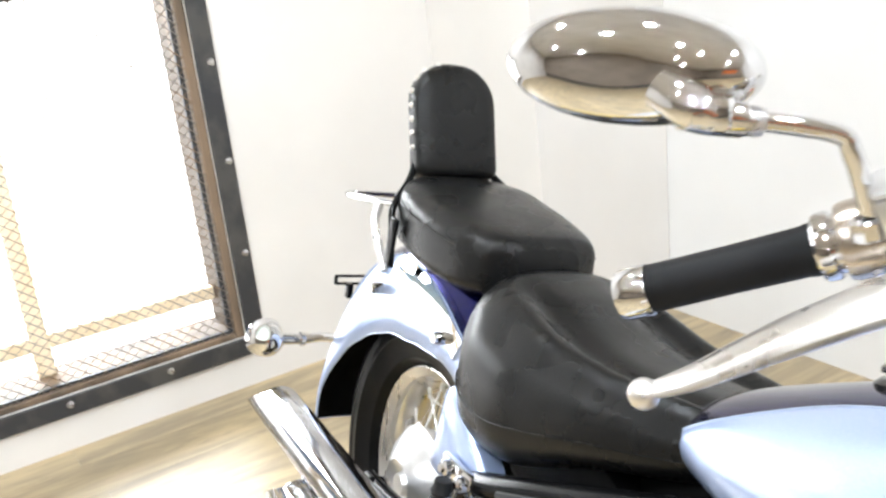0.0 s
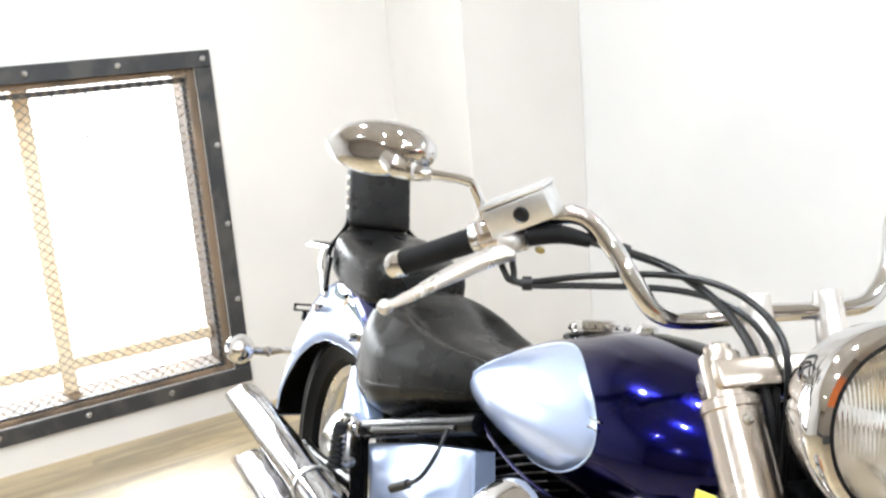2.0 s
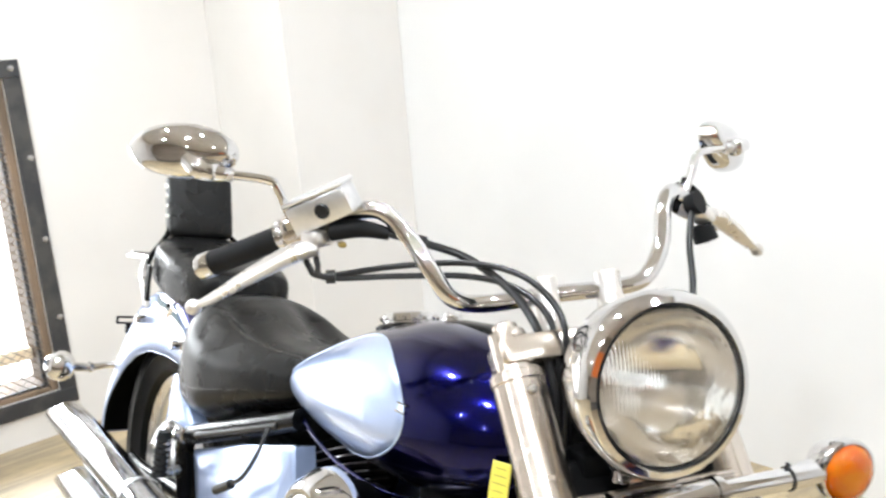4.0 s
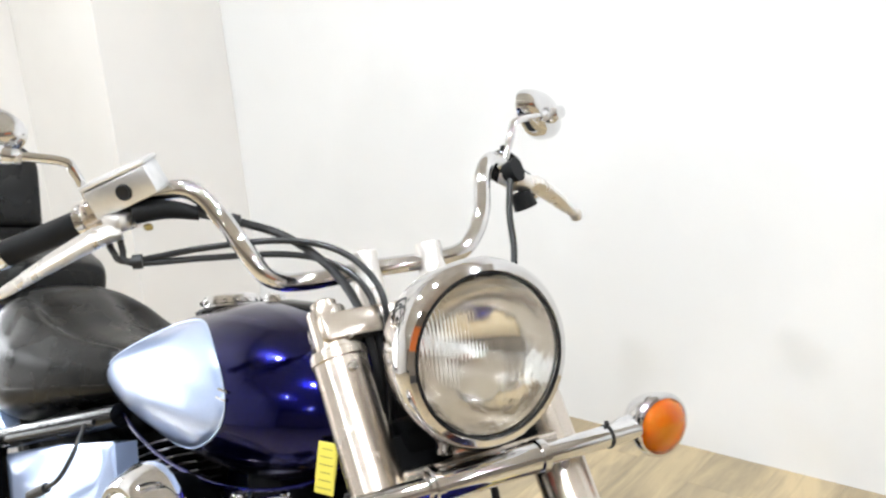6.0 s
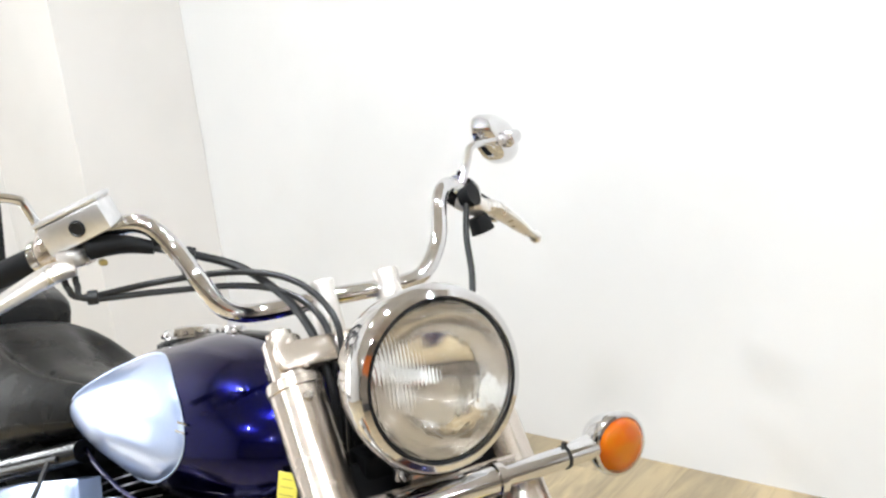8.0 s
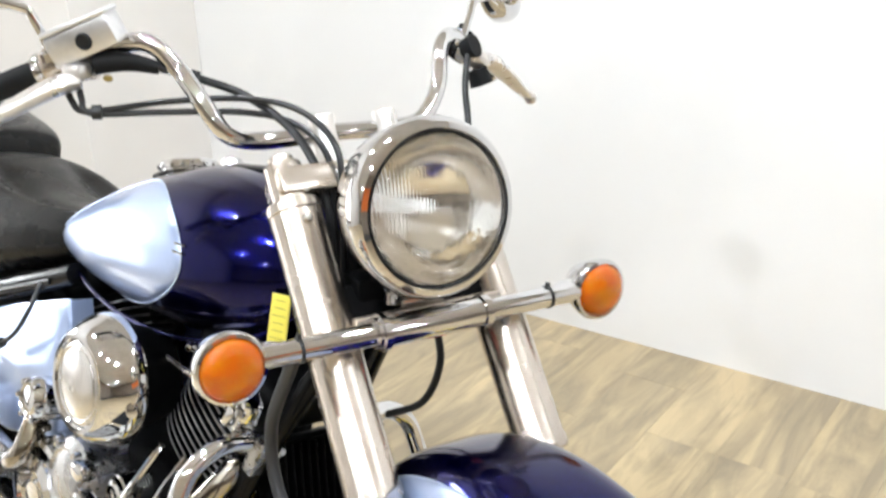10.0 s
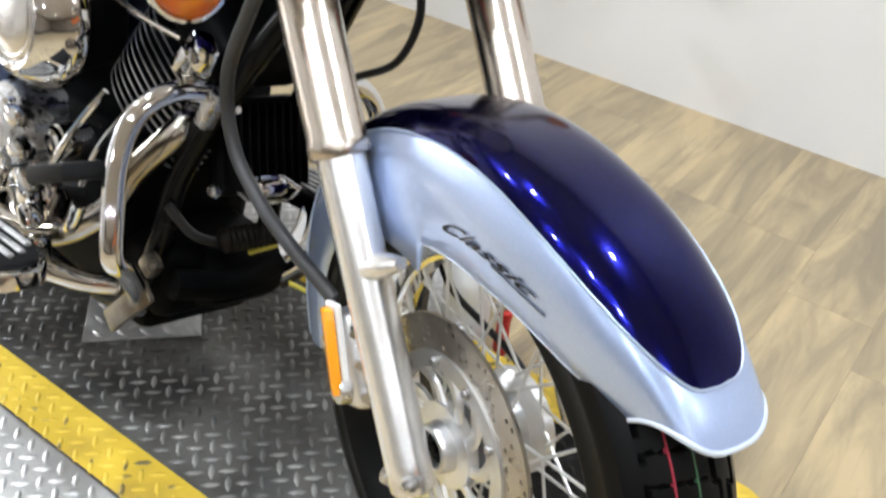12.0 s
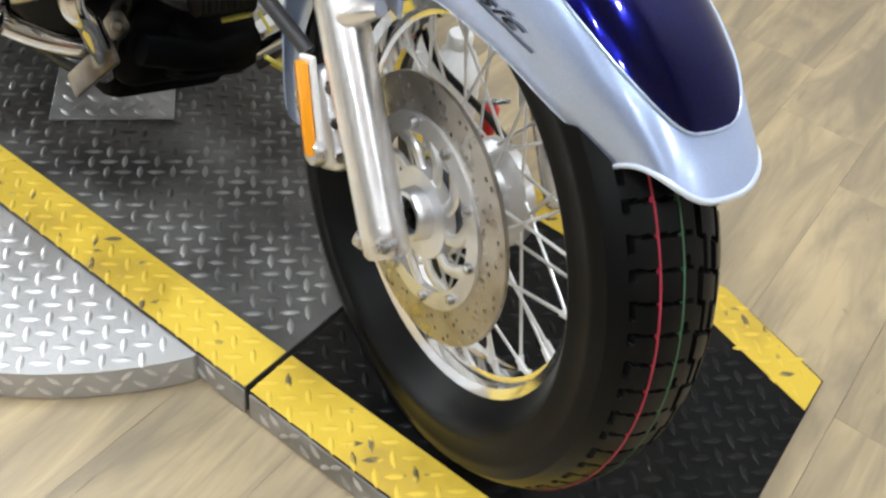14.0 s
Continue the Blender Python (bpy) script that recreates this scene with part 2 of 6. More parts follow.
ground = setting(wall_mesh("ground", (-400, -400, -0.5), (400, 400, -0.13), mat("outside_ground", (0.3, 0.3, 0.28), 0.9, vary=0.3, scale=0.3)), "grey ground outside the building", "ground")

# banner on the far wall
bm = fresh()
box(bm, (0.02, 3.0, 1.0), Matrix.Translation((BACK_X - 0.011, -1.3, 1.95)), 0.004, 1)
banner = tagged(part("wall_banner", bm, mat("orange_vinyl", (0.85, 0.2, 0.03), 0.5, vary=0.1, scale=3)), "plain orange vinyl banner fixed flat on the tan wall", "banner")

# ceiling lamps
for i, (lx, ly) in enumerate(LAMPS):
    if i == 0:
        dl = thing("downlight", "round white recessed ceiling downlight, switched on", "ceiling lamp", "ceiling downlights", m=pose(lx, ly, CEIL))
        bm = fresh()
        lathe(bm, [(0.058, 0.0), (0.075, -0.002), (0.08, -0.008), (0.062, -0.012), (0.058, -0.006)], segs=28)
        part("trim_ring", bm, WHITE_PLASTIC, dl)
        bm = fresh()
        lathe(bm, [(0.0, -0.004), (0.056, -0.004), (0.056, -0.001)], segs=24)
        part("diffuser", bm, LAMP_GLOW, dl)
        first_lamp = dl
    else:
        copy_thing(first_lamp, pose(lx, ly, CEIL))

# window: steel frame bolted to the wall, timber lining, glazing bars, expanded metal
window = setting(thing("window_1", "", ""), "low window behind expanded metal mesh in a bolted steel frame", "window")
fw = 0.058


def bar_between(name, lo, hi, m, parent, bevel=0.002, label=""):
    bm = fresh()
    lo, hi = Vector(lo), Vector(hi)
    box(bm, hi - lo, Matrix.Translation((lo + hi) / 2), bevel, 1)
    return part(name, bm, m, parent, label)


xf = WALL_X + 0.001
frame_rails = [bar_between("steel_rail", (xf, y0 - fw, z1), (xf + 0.012, y1 + fw, z1 + fw), DARK_STEEL, window, label="dark flat steel bar"),
               bar_between("steel_rail", (xf, y0 - fw, z0 - fw), (xf + 0.012, y1 + fw, z0), DARK_STEEL, window),
               bar_between("steel_rail", (xf, y1, z0 + 0.001), (xf + 0.012, y1 + fw, z1 - 0.001), DARK_STEEL, window),
               bar_between("steel_rail", (xf, y0 - fw, z0 + 0.001), (xf + 0.012, y0, z1 - 0.001), DARK_STEEL, window)]
bm = fresh()
lathe(bm, [(0.0, 0.006), (0.007, 0.005), (0.0105, 0.002), (0.011, 0.0)], axis=(1, 0, 0), segs=12)
bolt_mesh = finish(bm, STEEL, "bolt")
step = 0.2925
for z, ys in ((z0 - fw / 2 + 0.005, [0.294 - step * k for k in range(6)]), (z1 + fw / 2, [0.575 - step * k for k in range(7)])):
    for yy in ys:
        b = part("bolt", bolt_mesh, None, window)
        b.location = (xf + 0.0125, yy, z)
for z in (1.012, 0.723, 0.435):
    for yy in (y1 + fw / 2 + 0.013, y0 - fw / 2):
        b = part("bolt", bolt_mesh, None, window)
        b.location = (xf + 0.0125, yy, z)
# timber lining of the reveal
for nm, lo, hi in (("lining_board", (WALL_X - TH + 0.02, y1 - 0.028, z0 + 0.001), (WALL_X - 0.004, y1 - 0.001, z1 - 0.001)),
                   ("lining_board", (WALL_X - TH + 0.02, y0 + 0.001, z0 + 0.001), (WALL_X - 0.004, y0 + 0.028, z1 - 0.001)),
                   ("lining_board", (WALL_X - TH + 0.02, y0 + 0.03, z1 - 0.022), (WALL_X - 0.004, y1 - 0.03, z1 - 0.001)),
                   ("window_sill", (WALL_X - TH + 0.02, y0 + 0.03, z0 + 0.001), (WALL_X - 0.004, y1 - 0.03, z0 + 0.02))):
    bar_between(nm, lo, hi, OLD_WOOD, window, 0.003, "weathered brown timber")
# glazing bars of the sash further out
xs = WALL_X - TH + 0.05
for lo, hi in (((xs, -0.043, z0 + 0.02), (xs + 0.04, 0.008, z1 - 0.02)), ((xs, -0.643, z0 + 0.02), (xs + 0.04, -0.592, z1 - 0.02)), ((xs, y0 + 0.03, z0 + 0.1), (xs + 0.035, y1 - 0.03, z0 + 0.145))):
    bar_between("glazing_bar", lo, hi, PINE, window, 0.004, "varnished pine bar")


def expanded_metal(bm, ya, yb, za, zb, x, long=0.036, short=0.0155):
    """Diamond mesh: zigzag strands, each with a width and a thickness."""
    nz = int((zb - za) / short)
    ny = int((yb - ya) / long)
    w, th = 0.0020, 0.003
    for k in range(nz + 1):
        z = za + k * short
        for i in range(ny * 2):
            ya_, yb_ = ya + i * long / 2, ya + (i + 1) * long / 2
            up = (i + k) % 2
            p = Vector((x + (th if up else -th), ya_, z + (short * 0.5 if up else -short * 0.5)))
            q = Vector((x - (th if up else -th), yb_, z + (-short * 0.5 if up else short * 0.5)))
            vs = [bm.verts.new(v) for v in (p + Vector((0, 0, -w)), q + Vector((0, 0, -w)), q + Vector((th, 0, w)), p + Vector((th, 0, w)))]
            bm.faces.new(vs)


for lo, hi in (((WALL_X - 0.035, y0 + 0.03, z1 - 0.05), (WALL_X - 0.02, y1 - 0.03, z1 - 0.03)), ((WALL_X - 0.035, y1 - 0.046, z0 + 0.03), (WALL_X - 0.02, y1 - 0.032, z1 - 0.03)), ((WALL_X - 0.035, y0 + 0.03, z0 + 0.012), (WALL_X - 0.02, y1 - 0.03, z0 + 0.028))):
    bar_between("mesh_flange", lo, hi, DARK_STEEL, window, 0.001)
bm = fresh()
expanded_metal(bm, y0 - 0.01, y1 + 0.005, z0 - 0.006, z1 + 0.002, WALL_X - 0.012)
mesh_ob = part("expanded_mesh", bm, mat("mesh_steel", (0.30, 0.285, 0.27), 0.5, 0.4, second=(0.30, 0.21, 0.14), scale=20), window, "rusty diamond steel mesh", sharp=0)
mesh_ob["kind"] = "stuff"
bm = fresh()
far_edge, near_edge = [bm.verts.new((-9.6, yy, 1.31)) for yy in (-9.0, 8.0)], [bm.verts.new((WALL_X - TH - 0.12, yy, -0.12)) for yy in (-3.0, 2.4)]
bm.faces.new((*near_edge, far_edge[1], far_edge[0]))
backdrop = setting(part("backdrop", bm, OUTSIDE), "plain bright overcast daylight outside", "backdrop")


# ---- turntable plates on the floor ----
def lugs(inside, x0, x1, y0_, y1_, z, pitch=0.0245, length=0.0155, width=0.0042, height=0.0023, turn=0.0):
    """Raised tread: short lens-shaped lugs, every second one turned by a right angle."""
    c, s = math.cos(turn), math.sin(turn)
    mx_, my_ = (x0 + x1) / 2, (y0_ + y1_) / 2
    n_ = int(math.hypot(x1 - x0, y1_ - y0_) / pitch / 2 + 1) * 2
    nx = ny = n_ + 1
    verts, faces = [], []
    for i in range(nx):
        for j in range(ny):
            px, py = mx_ + (i - n_ / 2) * pitch, my_ + (j - n_ / 2) * pitch
            px, py = mx_ + (px - mx_) * c - (py - my_) * s, my_ + (px - mx_) * s + (py - my_) * c
            if not (x0 < px < x1 and y0_ < py < y1_ and inside(px, py)):
                continue
            a = turn + (math.pi / 2 if (i + j) % 2 else 0.0)
            ca, sa = math.cos(a), math.sin(a)
            base = len(verts)
            for u, v, h in ((-1, 0, 0), (-0.35, -1, 0), (0.35, -1, 0), (1, 0, 0), (0.35, 1, 0), (-0.35, 1, 0), (-0.55, 0, 0.85), (0.55, 0, 0.85), (0, 0.28, 1), (0, -0.28, 1)):
                lx, ly = u * length, v * width
                verts.append((px + lx * ca - ly * sa, py + lx * sa + ly * ca, z + h * height))
            faces += [tuple(base + q for q in f) for f in ((0, 1, 6), (1, 2, 9), (1, 9, 6), (2, 7, 9), (2, 3, 7), (3, 4, 7), (4, 8, 7), (4, 5, 8), (5, 6, 8), (5, 0, 6), (6, 9, 8), (9, 7, 8))]
    return verts, faces


def lug_part(data, m, parent, name="tread"):
    me = bpy.data.meshes.new(name)
    me.from_pydata(data[0], [], data[1])
    me.polygons.foreach_set("use_smooth", [True] * len(me.polygons))
    me.materials.append(m)
    ob = new(name, me)
    ob.parent = parent
    ob["kind"] = "stuff"
    return ob


P_END, P_LEFT, TAPE = 0.580, 0.605, 0.076
LUG_BLACK = mat("worn_lug", (0.08, 0.079, 0.077), 0.4, 0.4, second=(0.30, 0.295, 0.285), scale=14, mix=(0.42, 0.68))
# lugs darkened along with their plate, shading included in the colour
LUG_SHADED = mat("black_lug", (0.008, 0.008, 0.0083), 0.35, 0.2, second=(0.022, 0.021, 0.02), scale=14, mix=(0.5, 0.75), spec=0.15)
LUG_YELLOW = mat("worn_yellow_lug", (0.70, 0.49, 0.06), 0.5, 0.0, spec=0.3, second=(0.14, 0.11, 0.06), scale=28, mix=(0.56, 0.64))
runway = thing("runway_plate", "black diamond tread plate runway with yellow edge tape", "platform")
bm = fresh()
box(bm, (1.757, P_LEFT, 0.052), Matrix.Translation((-0.8815, P_LEFT / 2, PLATE - 0.026)), 0.0015, 1)
part("deck", bm, TREAD_BLACK, runway)
tongue = thing("ramp_plate", "black diamond tread end plate with yellow edge tape", "platform")
EDGE_ALU = mat("worn_edge_plate", (0.40, 0.385, 0.37), 0.45, 0.6, second=(0.26, 0.25, 0.235), scale=12)
bm = fresh()
outline = [(0.004, 0.002), (P_END + 0.005, 0.002), (P_END, 0.537), (0.40, P_LEFT), (0.004, P_LEFT)]
plate(bm, outline, 0.052, Matrix.Translation((0, 0, PLATE - 0.052)), 0.0015)
part("deck", bm, SHADED_BLACK, tongue, sharp=18)
for ob, xa, xb in ((runway, -1.755, -0.0035), (tongue, 0.0055, P_END)):
    lug_part(lugs(lambda x, y, xa=xa, xb=xb: xa < x < xb - 0.01 and TAPE + 0.008 < y < P_LEFT - TAPE - 0.008 - 0.38 * max(0.0, x - 0.40), xa - 0.3, xb + 0.3, -0.3, P_LEFT + 0.3, PLATE, turn=radians(45)), LUG_BLACK if ob is runway else LUG_SHADED, ob)
    for ya, yb in ((0.0005, TAPE), (P_LEFT - TAPE, P_LEFT - 0.002)):
        xe = xb - 0.002 if ob is tongue else xb - 0.0005
        right = ob is tongue and ya > 0.2
        bm = fresh()
        if right:
            plate(bm, [(xa, ya), (0.40, ya), (xe, 0.468), (xe, 0.533), (0.40, yb), (xa, yb)], 0.0012, Matrix.Translation((0, 0, PLATE)))
        else:
            box(bm, (xe - xa, yb - ya, 0.0012), Matrix.Translation(((xa + xe) / 2, (ya + yb) / 2, PLATE + 0.0006)))
        part("yellow_tape", bm, YELLOW_TAPE, ob)
        lug_part(lugs(lambda x, y, xa=xa, xe=xe, ya=ya, yb=yb, right=right: xa + 0.005 < x < xe - 0.01 and ya + 0.004 < y + 0.38 * max(0.0, x - 0.40) * right < yb - 0.003, xa - 0.3, xe + 0.3, -0.3, P_LEFT + 0.3, PLATE + 0.001, turn=radians(45)), LUG_YELLOW, ob, "tape_tread")
    # tread on the near upright edge
    bm = fresh()
    box(bm, (xb - xa, 0.003, 0.046), Matrix.Translation(((xa + xb) / 2, 0.0, PLATE - 0.03)))
    part("edge_strip", bm, EDGE_ALU, ob, "worn bare metal edge")



EDGE_LUG = mat("edge_lug", (0.75, 0.74, 0.72), 0.3, 0.7, second=(0.5, 0.49, 0.47), scale=20)


def rim_lugs(places, height=0.0036):
    """Lugs on an upright edge: foot, outward, along and a turn for each."""
    verts, faces = [], []
    for p, nrm, along, a in places:
        up = Vector((0, 0, 1))
        e1 = along * math.cos(a) + up * math.sin(a)
        e2 = up * math.cos(a) - along * math.sin(a)
        base_ = len(verts)
        for u, v, h in ((-1, 0, 0), (-0.35, -1, 0), (0.35, -1, 0), (1, 0, 0), (0.35, 1, 0), (-0.35, 1, 0), (-0.55, 0, 0.85), (0.55, 0, 0.85), (0, 0.28, 1), (0, -0.28, 1)):
            verts.append(p + e1 * u * 0.0125 + e2 * v * 0.0036 + nrm * h * height)
        faces += [tuple(base_ + q for q in f) for f in ((0, 1, 6), (1, 2, 9), (1, 9, 6), (2, 7, 9), (2, 3, 7), (3, 4, 7), (4, 8, 7), (4, 5, 8), (5, 6, 8), (5, 0, 6), (6, 9, 8), (9, 7, 8))]
    return verts, faces


for ob, xa, xb in ((runway, -1.755, -0.006), (tongue, 0.02, P_END)):
    rows_ = [(Vector((xa + 0.012 + 0.0173 * k, -0.0016, PLATE - (0.02 if k % 2 else 0.038))), Vector((0, -1, 0)), Vector((1, 0, 0)), radians(45 if (k // 2) % 2 else -45)) for k in range(int((xb - xa - 0.02) / 0.0173))]
    lug_part(rim_lugs(rows_), EDGE_LUG, ob, "edge_tread")

# round side leaf of bare aluminium
RC, RR = (-0.589, 0.28), 0.578
leaf = thing("turntable_leaf", "curved bare aluminium diamond tread plate", "platform")
pts = []
for k in range(61):
    a = radians(180 + 180 * k / 60)
    px, py = RC[0] + RR * math.cos(a), RC[1] + RR * math.sin(a)
    if py < -0.003:
        pts.append((px, py))
pts = [(pts[0][0], -0.003)] + pts + [(pts[-1][0], -0.003)]
bm = fresh()
plate(bm, pts, 0.05, Matrix.Translation((0, 0, PLATE - 0.052)), 0.0015)
part("deck", bm, TREAD_ALU, leaf, sharp=18)
LUG_ALU = mat("bright_lug", (0.60, 0.60, 0.60), 0.42, 0.6, second=(0.48, 0.48, 0.475), scale=30)
lug_part(lugs(lambda x, y: (x - RC[0]) ** 2 + (y - RC[1]) ** 2 < (RR - 0.012) ** 2 and y < -0.012, -1.2, 0.0, -0.31, 0.03, PLATE - 0.002, turn=radians(45)), LUG_ALU, leaf)

rows_ = []
for k in range(120):
    a = radians(184 + 1.45 * k)
    nrm = Vector((math.cos(a), math.sin(a), 0))
    p = Vector((RC[0], RC[1], 0)) + nrm * RR
    if p.y < -0.012:
        rows_.append((p + Vector((0, 0, PLATE - (0.016 if k % 2 else 0.037))), nrm, Vector((-nrm.y, nrm.x, 0)), radians(45 if (k // 2) % 2 else -45)))
lug_part(rim_lugs(rows_), EDGE_LUG, leaf, "edge_tread")

# far leaf on the other side of the runway
far_leaf = thing("turntable_leaf", "curved bare aluminium diamond tread plate", "platform")
pts = [(RC[0] + RR * math.cos(radians(180 * k / 60)), RC[1] + RR * math.sin(radians(180 * k / 60))) for k in range(61)]
pts = [p for p in pts if p[1] > P_LEFT + 0.003]
bm = fresh()
plate(bm, [(pts[0][0], P_LEFT + 0.003)] + pts + [(pts[-1][0], P_LEFT + 0.003)], 0.05, Matrix.Translation((0, 0, PLATE - 0.052)), 0.0015)
part("deck", bm, TREAD_ALU, far_leaf, sharp=18)
lug_part(lugs(lambda x, y: (x - RC[0]) ** 2 + (y - RC[1]) ** 2 < (RR - 0.012) ** 2 and y > P_LEFT + 0.015, -1.2, 0.0, 0.55, 0.9, PLATE - 0.002, turn=radians(45)), LUG_ALU, far_leaf)
# loose pad under the side stand
pad = thing("stand_pad", "small loose square of bare diamond tread plate on the runway", "metal plate")
bm = fresh()
PADM = pose(-0.605, 0.164, PLATE + 0.002, 0, 0, 46.4)
plate(bm, [(0, 0), (0.193, 0), (0.193, 0.15), (0, 0.15)], 0.004, PADM, 0.0008)
part("sheet", bm, mat("dull_plate", (0.50, 0.50, 0.495), 0.4, 0.45, second=(0.40, 0.40, 0.395), scale=14), pad, sharp=18)
inv = PADM.inverted()


def on_pad(x, y):
    q = inv @ Vector((x, y, PLATE))
    return 0.012 < q.x < 0.181 and 0.012 < q.y < 0.138


lug_part(lugs(on_pad, -0.85, -0.35, 0.05, 0.55, PLATE + 0.006, pitch=0.027, length=0.017, width=0.0048, height=0.0042, turn=radians(1)), LUG_ALU, pad)

# ---- floor planks ----
def plank_material():
    m = PLANK
    nt = m.node_tree
    b = nt.nodes["Principled BSDF"]
    info = nt.nodes.new("ShaderNodeObjectInfo")
    co = nt.nodes.new("ShaderNodeTexCoord")
    add = nt.nodes.new("ShaderNodeVectorMath")
    add.operation = "MULTIPLY_ADD"
    comb = nt.nodes.new("ShaderNodeCombineXYZ")
    for k in range(3):
        nt.links.new(info.outputs["Random"], comb.inputs[k])
    nt.links.new(comb.outputs[0], add.inputs[0])
    add.inputs[1].default_value = (37, 53, 11)
    nt.links.new(co.outputs["Object"], add.inputs[2])

    def stretched(scale_xyz, size, detail, distortion, rough=0.55):
        mp = nt.nodes.new("ShaderNodeMapping")
        mp.inputs["Scale"].default_value = scale_xyz
        nt.links.new(add.outputs[0], mp.inputs[0])
        n = nt.nodes.new("ShaderNodeTexNoise")
        n.inputs["Scale"].default_value, n.inputs["Detail"].default_value = size, detail
        n.inputs["Distortion"].default_value, n.inputs["Roughness"].default_value = distortion, rough
        nt.links.new(mp.outputs[0], n.inputs["Vector"])
        return n

    def blend(factor, lo, hi, first, colour):
        mr = nt.nodes.new("ShaderNodeMapRange")
        mr.inputs["From Min"].default_value, mr.inputs["From Max"].default_value = lo, hi
        nt.links.new(factor.outputs["Fac"], mr.inputs["Value"])
        mx = nt.nodes.new("ShaderNodeMix")
        mx.data_type = "RGBA"
        nt.links.new(mr.outputs[0], mx.inputs[0])
        if isinstance(first, tuple):
            mx.inputs[6].default_value = (*first, 1)
        else:
            nt.links.new(first.outputs[2], mx.inputs[6])
        mx.inputs[7].default_value = (*colour, 1)
        return mx

    weather = stretched((0.75, 4.4, 1.0), 2.3, 9, 1.0, 0.62)
    patch = stretched((0.8, 3.2, 1.0), 3.2, 8, 1.2, 0.62)
    grain = stretched((0.5, 12.0, 1.0), 7.0, 9, 0.5)
    crack = stretched((0.55, 6.5, 1.0), 6.5, 6, 1.2, 0.7)
    spot = stretched((1.0, 1.7, 1.0), 21.0, 3, 0.6)
    mx = blend(weather, 0.38, 0.63, (0.475, 0.368, 0.216), (0.275, 0.219, 0.144))
    mx = blend(patch, 0.52, 0.84, mx, (0.215, 0.176, 0.124))
    mx = blend(grain, 0.56, 0.95, mx, (0.19, 0.15, 0.10))
    mx = blend(spot, 0.74, 0.84, mx, (0.13, 0.10, 0.07))
    mx = blend(crack, 0.68, 0.73, mx, (0.09, 0.072, 0.05))
    hsv = nt.nodes.new("ShaderNodeHueSaturation")
    r2 = nt.nodes.new("ShaderNodeMapRange")
    r2.inputs["To Min"].default_value, r2.inputs["To Max"].default_value = 0.93, 1.06
    nt.links.new(info.outputs["Random"], r2.inputs["Value"])
    nt.links.new(r2.outputs[0], hsv.inputs["Value"])
    nt.links.new(mx.outputs[2], hsv.inputs["Color"])
    nt.links.new(hsv.outputs[0], b.inputs["Base Color"])
    bp = nt.nodes.new("ShaderNodeBump")
    bp.inputs["Strength"].default_value, bp.inputs["Distance"].default_value = 0.15, 0.001
    nt.links.new(grain.outputs["Fac"], bp.inputs["Height"])
    nt.links.new(bp.outputs[0], b.inputs["Normal"])


plank_material()


# ---- the motorcycle: root, stance and steering ----
BIKE = pose(0.160, 0.115, PLATE, 0, 0, -7.32) @ pose(0, 0, 0, -14.86, 0, 0)
bike = thing("motorcycle", "blue two-tone cruiser motorcycle with chrome trim leaning on its stand", "motorcycle", m=BIKE)
AXLE = Vector((0.0, 0.005, 0.321))
RAKE = radians(35)
FORK_D = Vector((-math.sin(RAKE), 0, math.cos(RAKE)))
PIVOT = Vector((0.153, 0, 0))
STEER = Matrix.Translation(PIVOT) @ Matrix.Rotation(radians(-18.33), 4, FORK_D) @ Matrix.Translation(-PIVOT)


def fixed(name, bm, m, label="", parent=None, sharp=35):
    return part(name, bm, m, parent or bike, label, sharp)


def steered(name, bm, m, label="", sharp=35):
    ob = part(name, bm, m, bike, label, sharp)
    ob.matrix_basis = STEER
    return ob


def on_wheel(name, bm, m, wheel, label="", sharp=35):
    return part(name, bm, m, wheel, label, sharp)


# ---- wheels ----
SPOKE = mat("plated_spoke", (0.9, 0.9, 0.89), 0.35, 0.6)
RIM = mat("chromed_rim", (0.9, 0.9, 0.9), 0.09, 1.0, rvary=0.04, scale=10)
def tyre_mesh(bm, R, half, rim_r, groove, segs=1120):
    prof = [(rim_r - 0.006, -half * 0.42), (rim_r + 0.004, -half * 0.54), (rim_r + 0.018, -half * 0.84), (R - 0.074, -half * 0.985), (R - 0.071, -half * 1.012), (R - 0.066, -half * 1.012), (R - 0.063, -half), (R - 0.047, -half), (R - 0.045, -half * 1.008), (R - 0.041, -half * 1.005), (R - 0.038, -half * 0.99)]
    shoulder = 70
    crown = []
    for k in range(shoulder + 1):
        u = -1 + 2 * k / shoulder
        crown.append((R - 0.027 * abs(u) ** 2.6, u * half * 0.95))
    full = prof + crown + [(r, -y) for r, y in prof[::-1]]
    n0 = len(prof)
    rings = []
    for j, (r, y) in enumerate(full):
        ring = []
        for i in range(segs):
            a = 2 * math.pi * i / segs
            d = groove(a, (j - n0) / shoulder * 2 - 1) if n0 <= j < n0 + len(crown) else 0.0
            rr = r - d
            ring.append(bm.verts.new((rr * math.cos(a), y, rr * math.sin(a))))
        rings.append(ring)
    for p, q in zip(rings, rings[1:]):
        for i in range(segs):
            bm.faces.new((p[i], p[(i + 1) % segs], q[(i + 1) % segs], q[i]))
    return bm


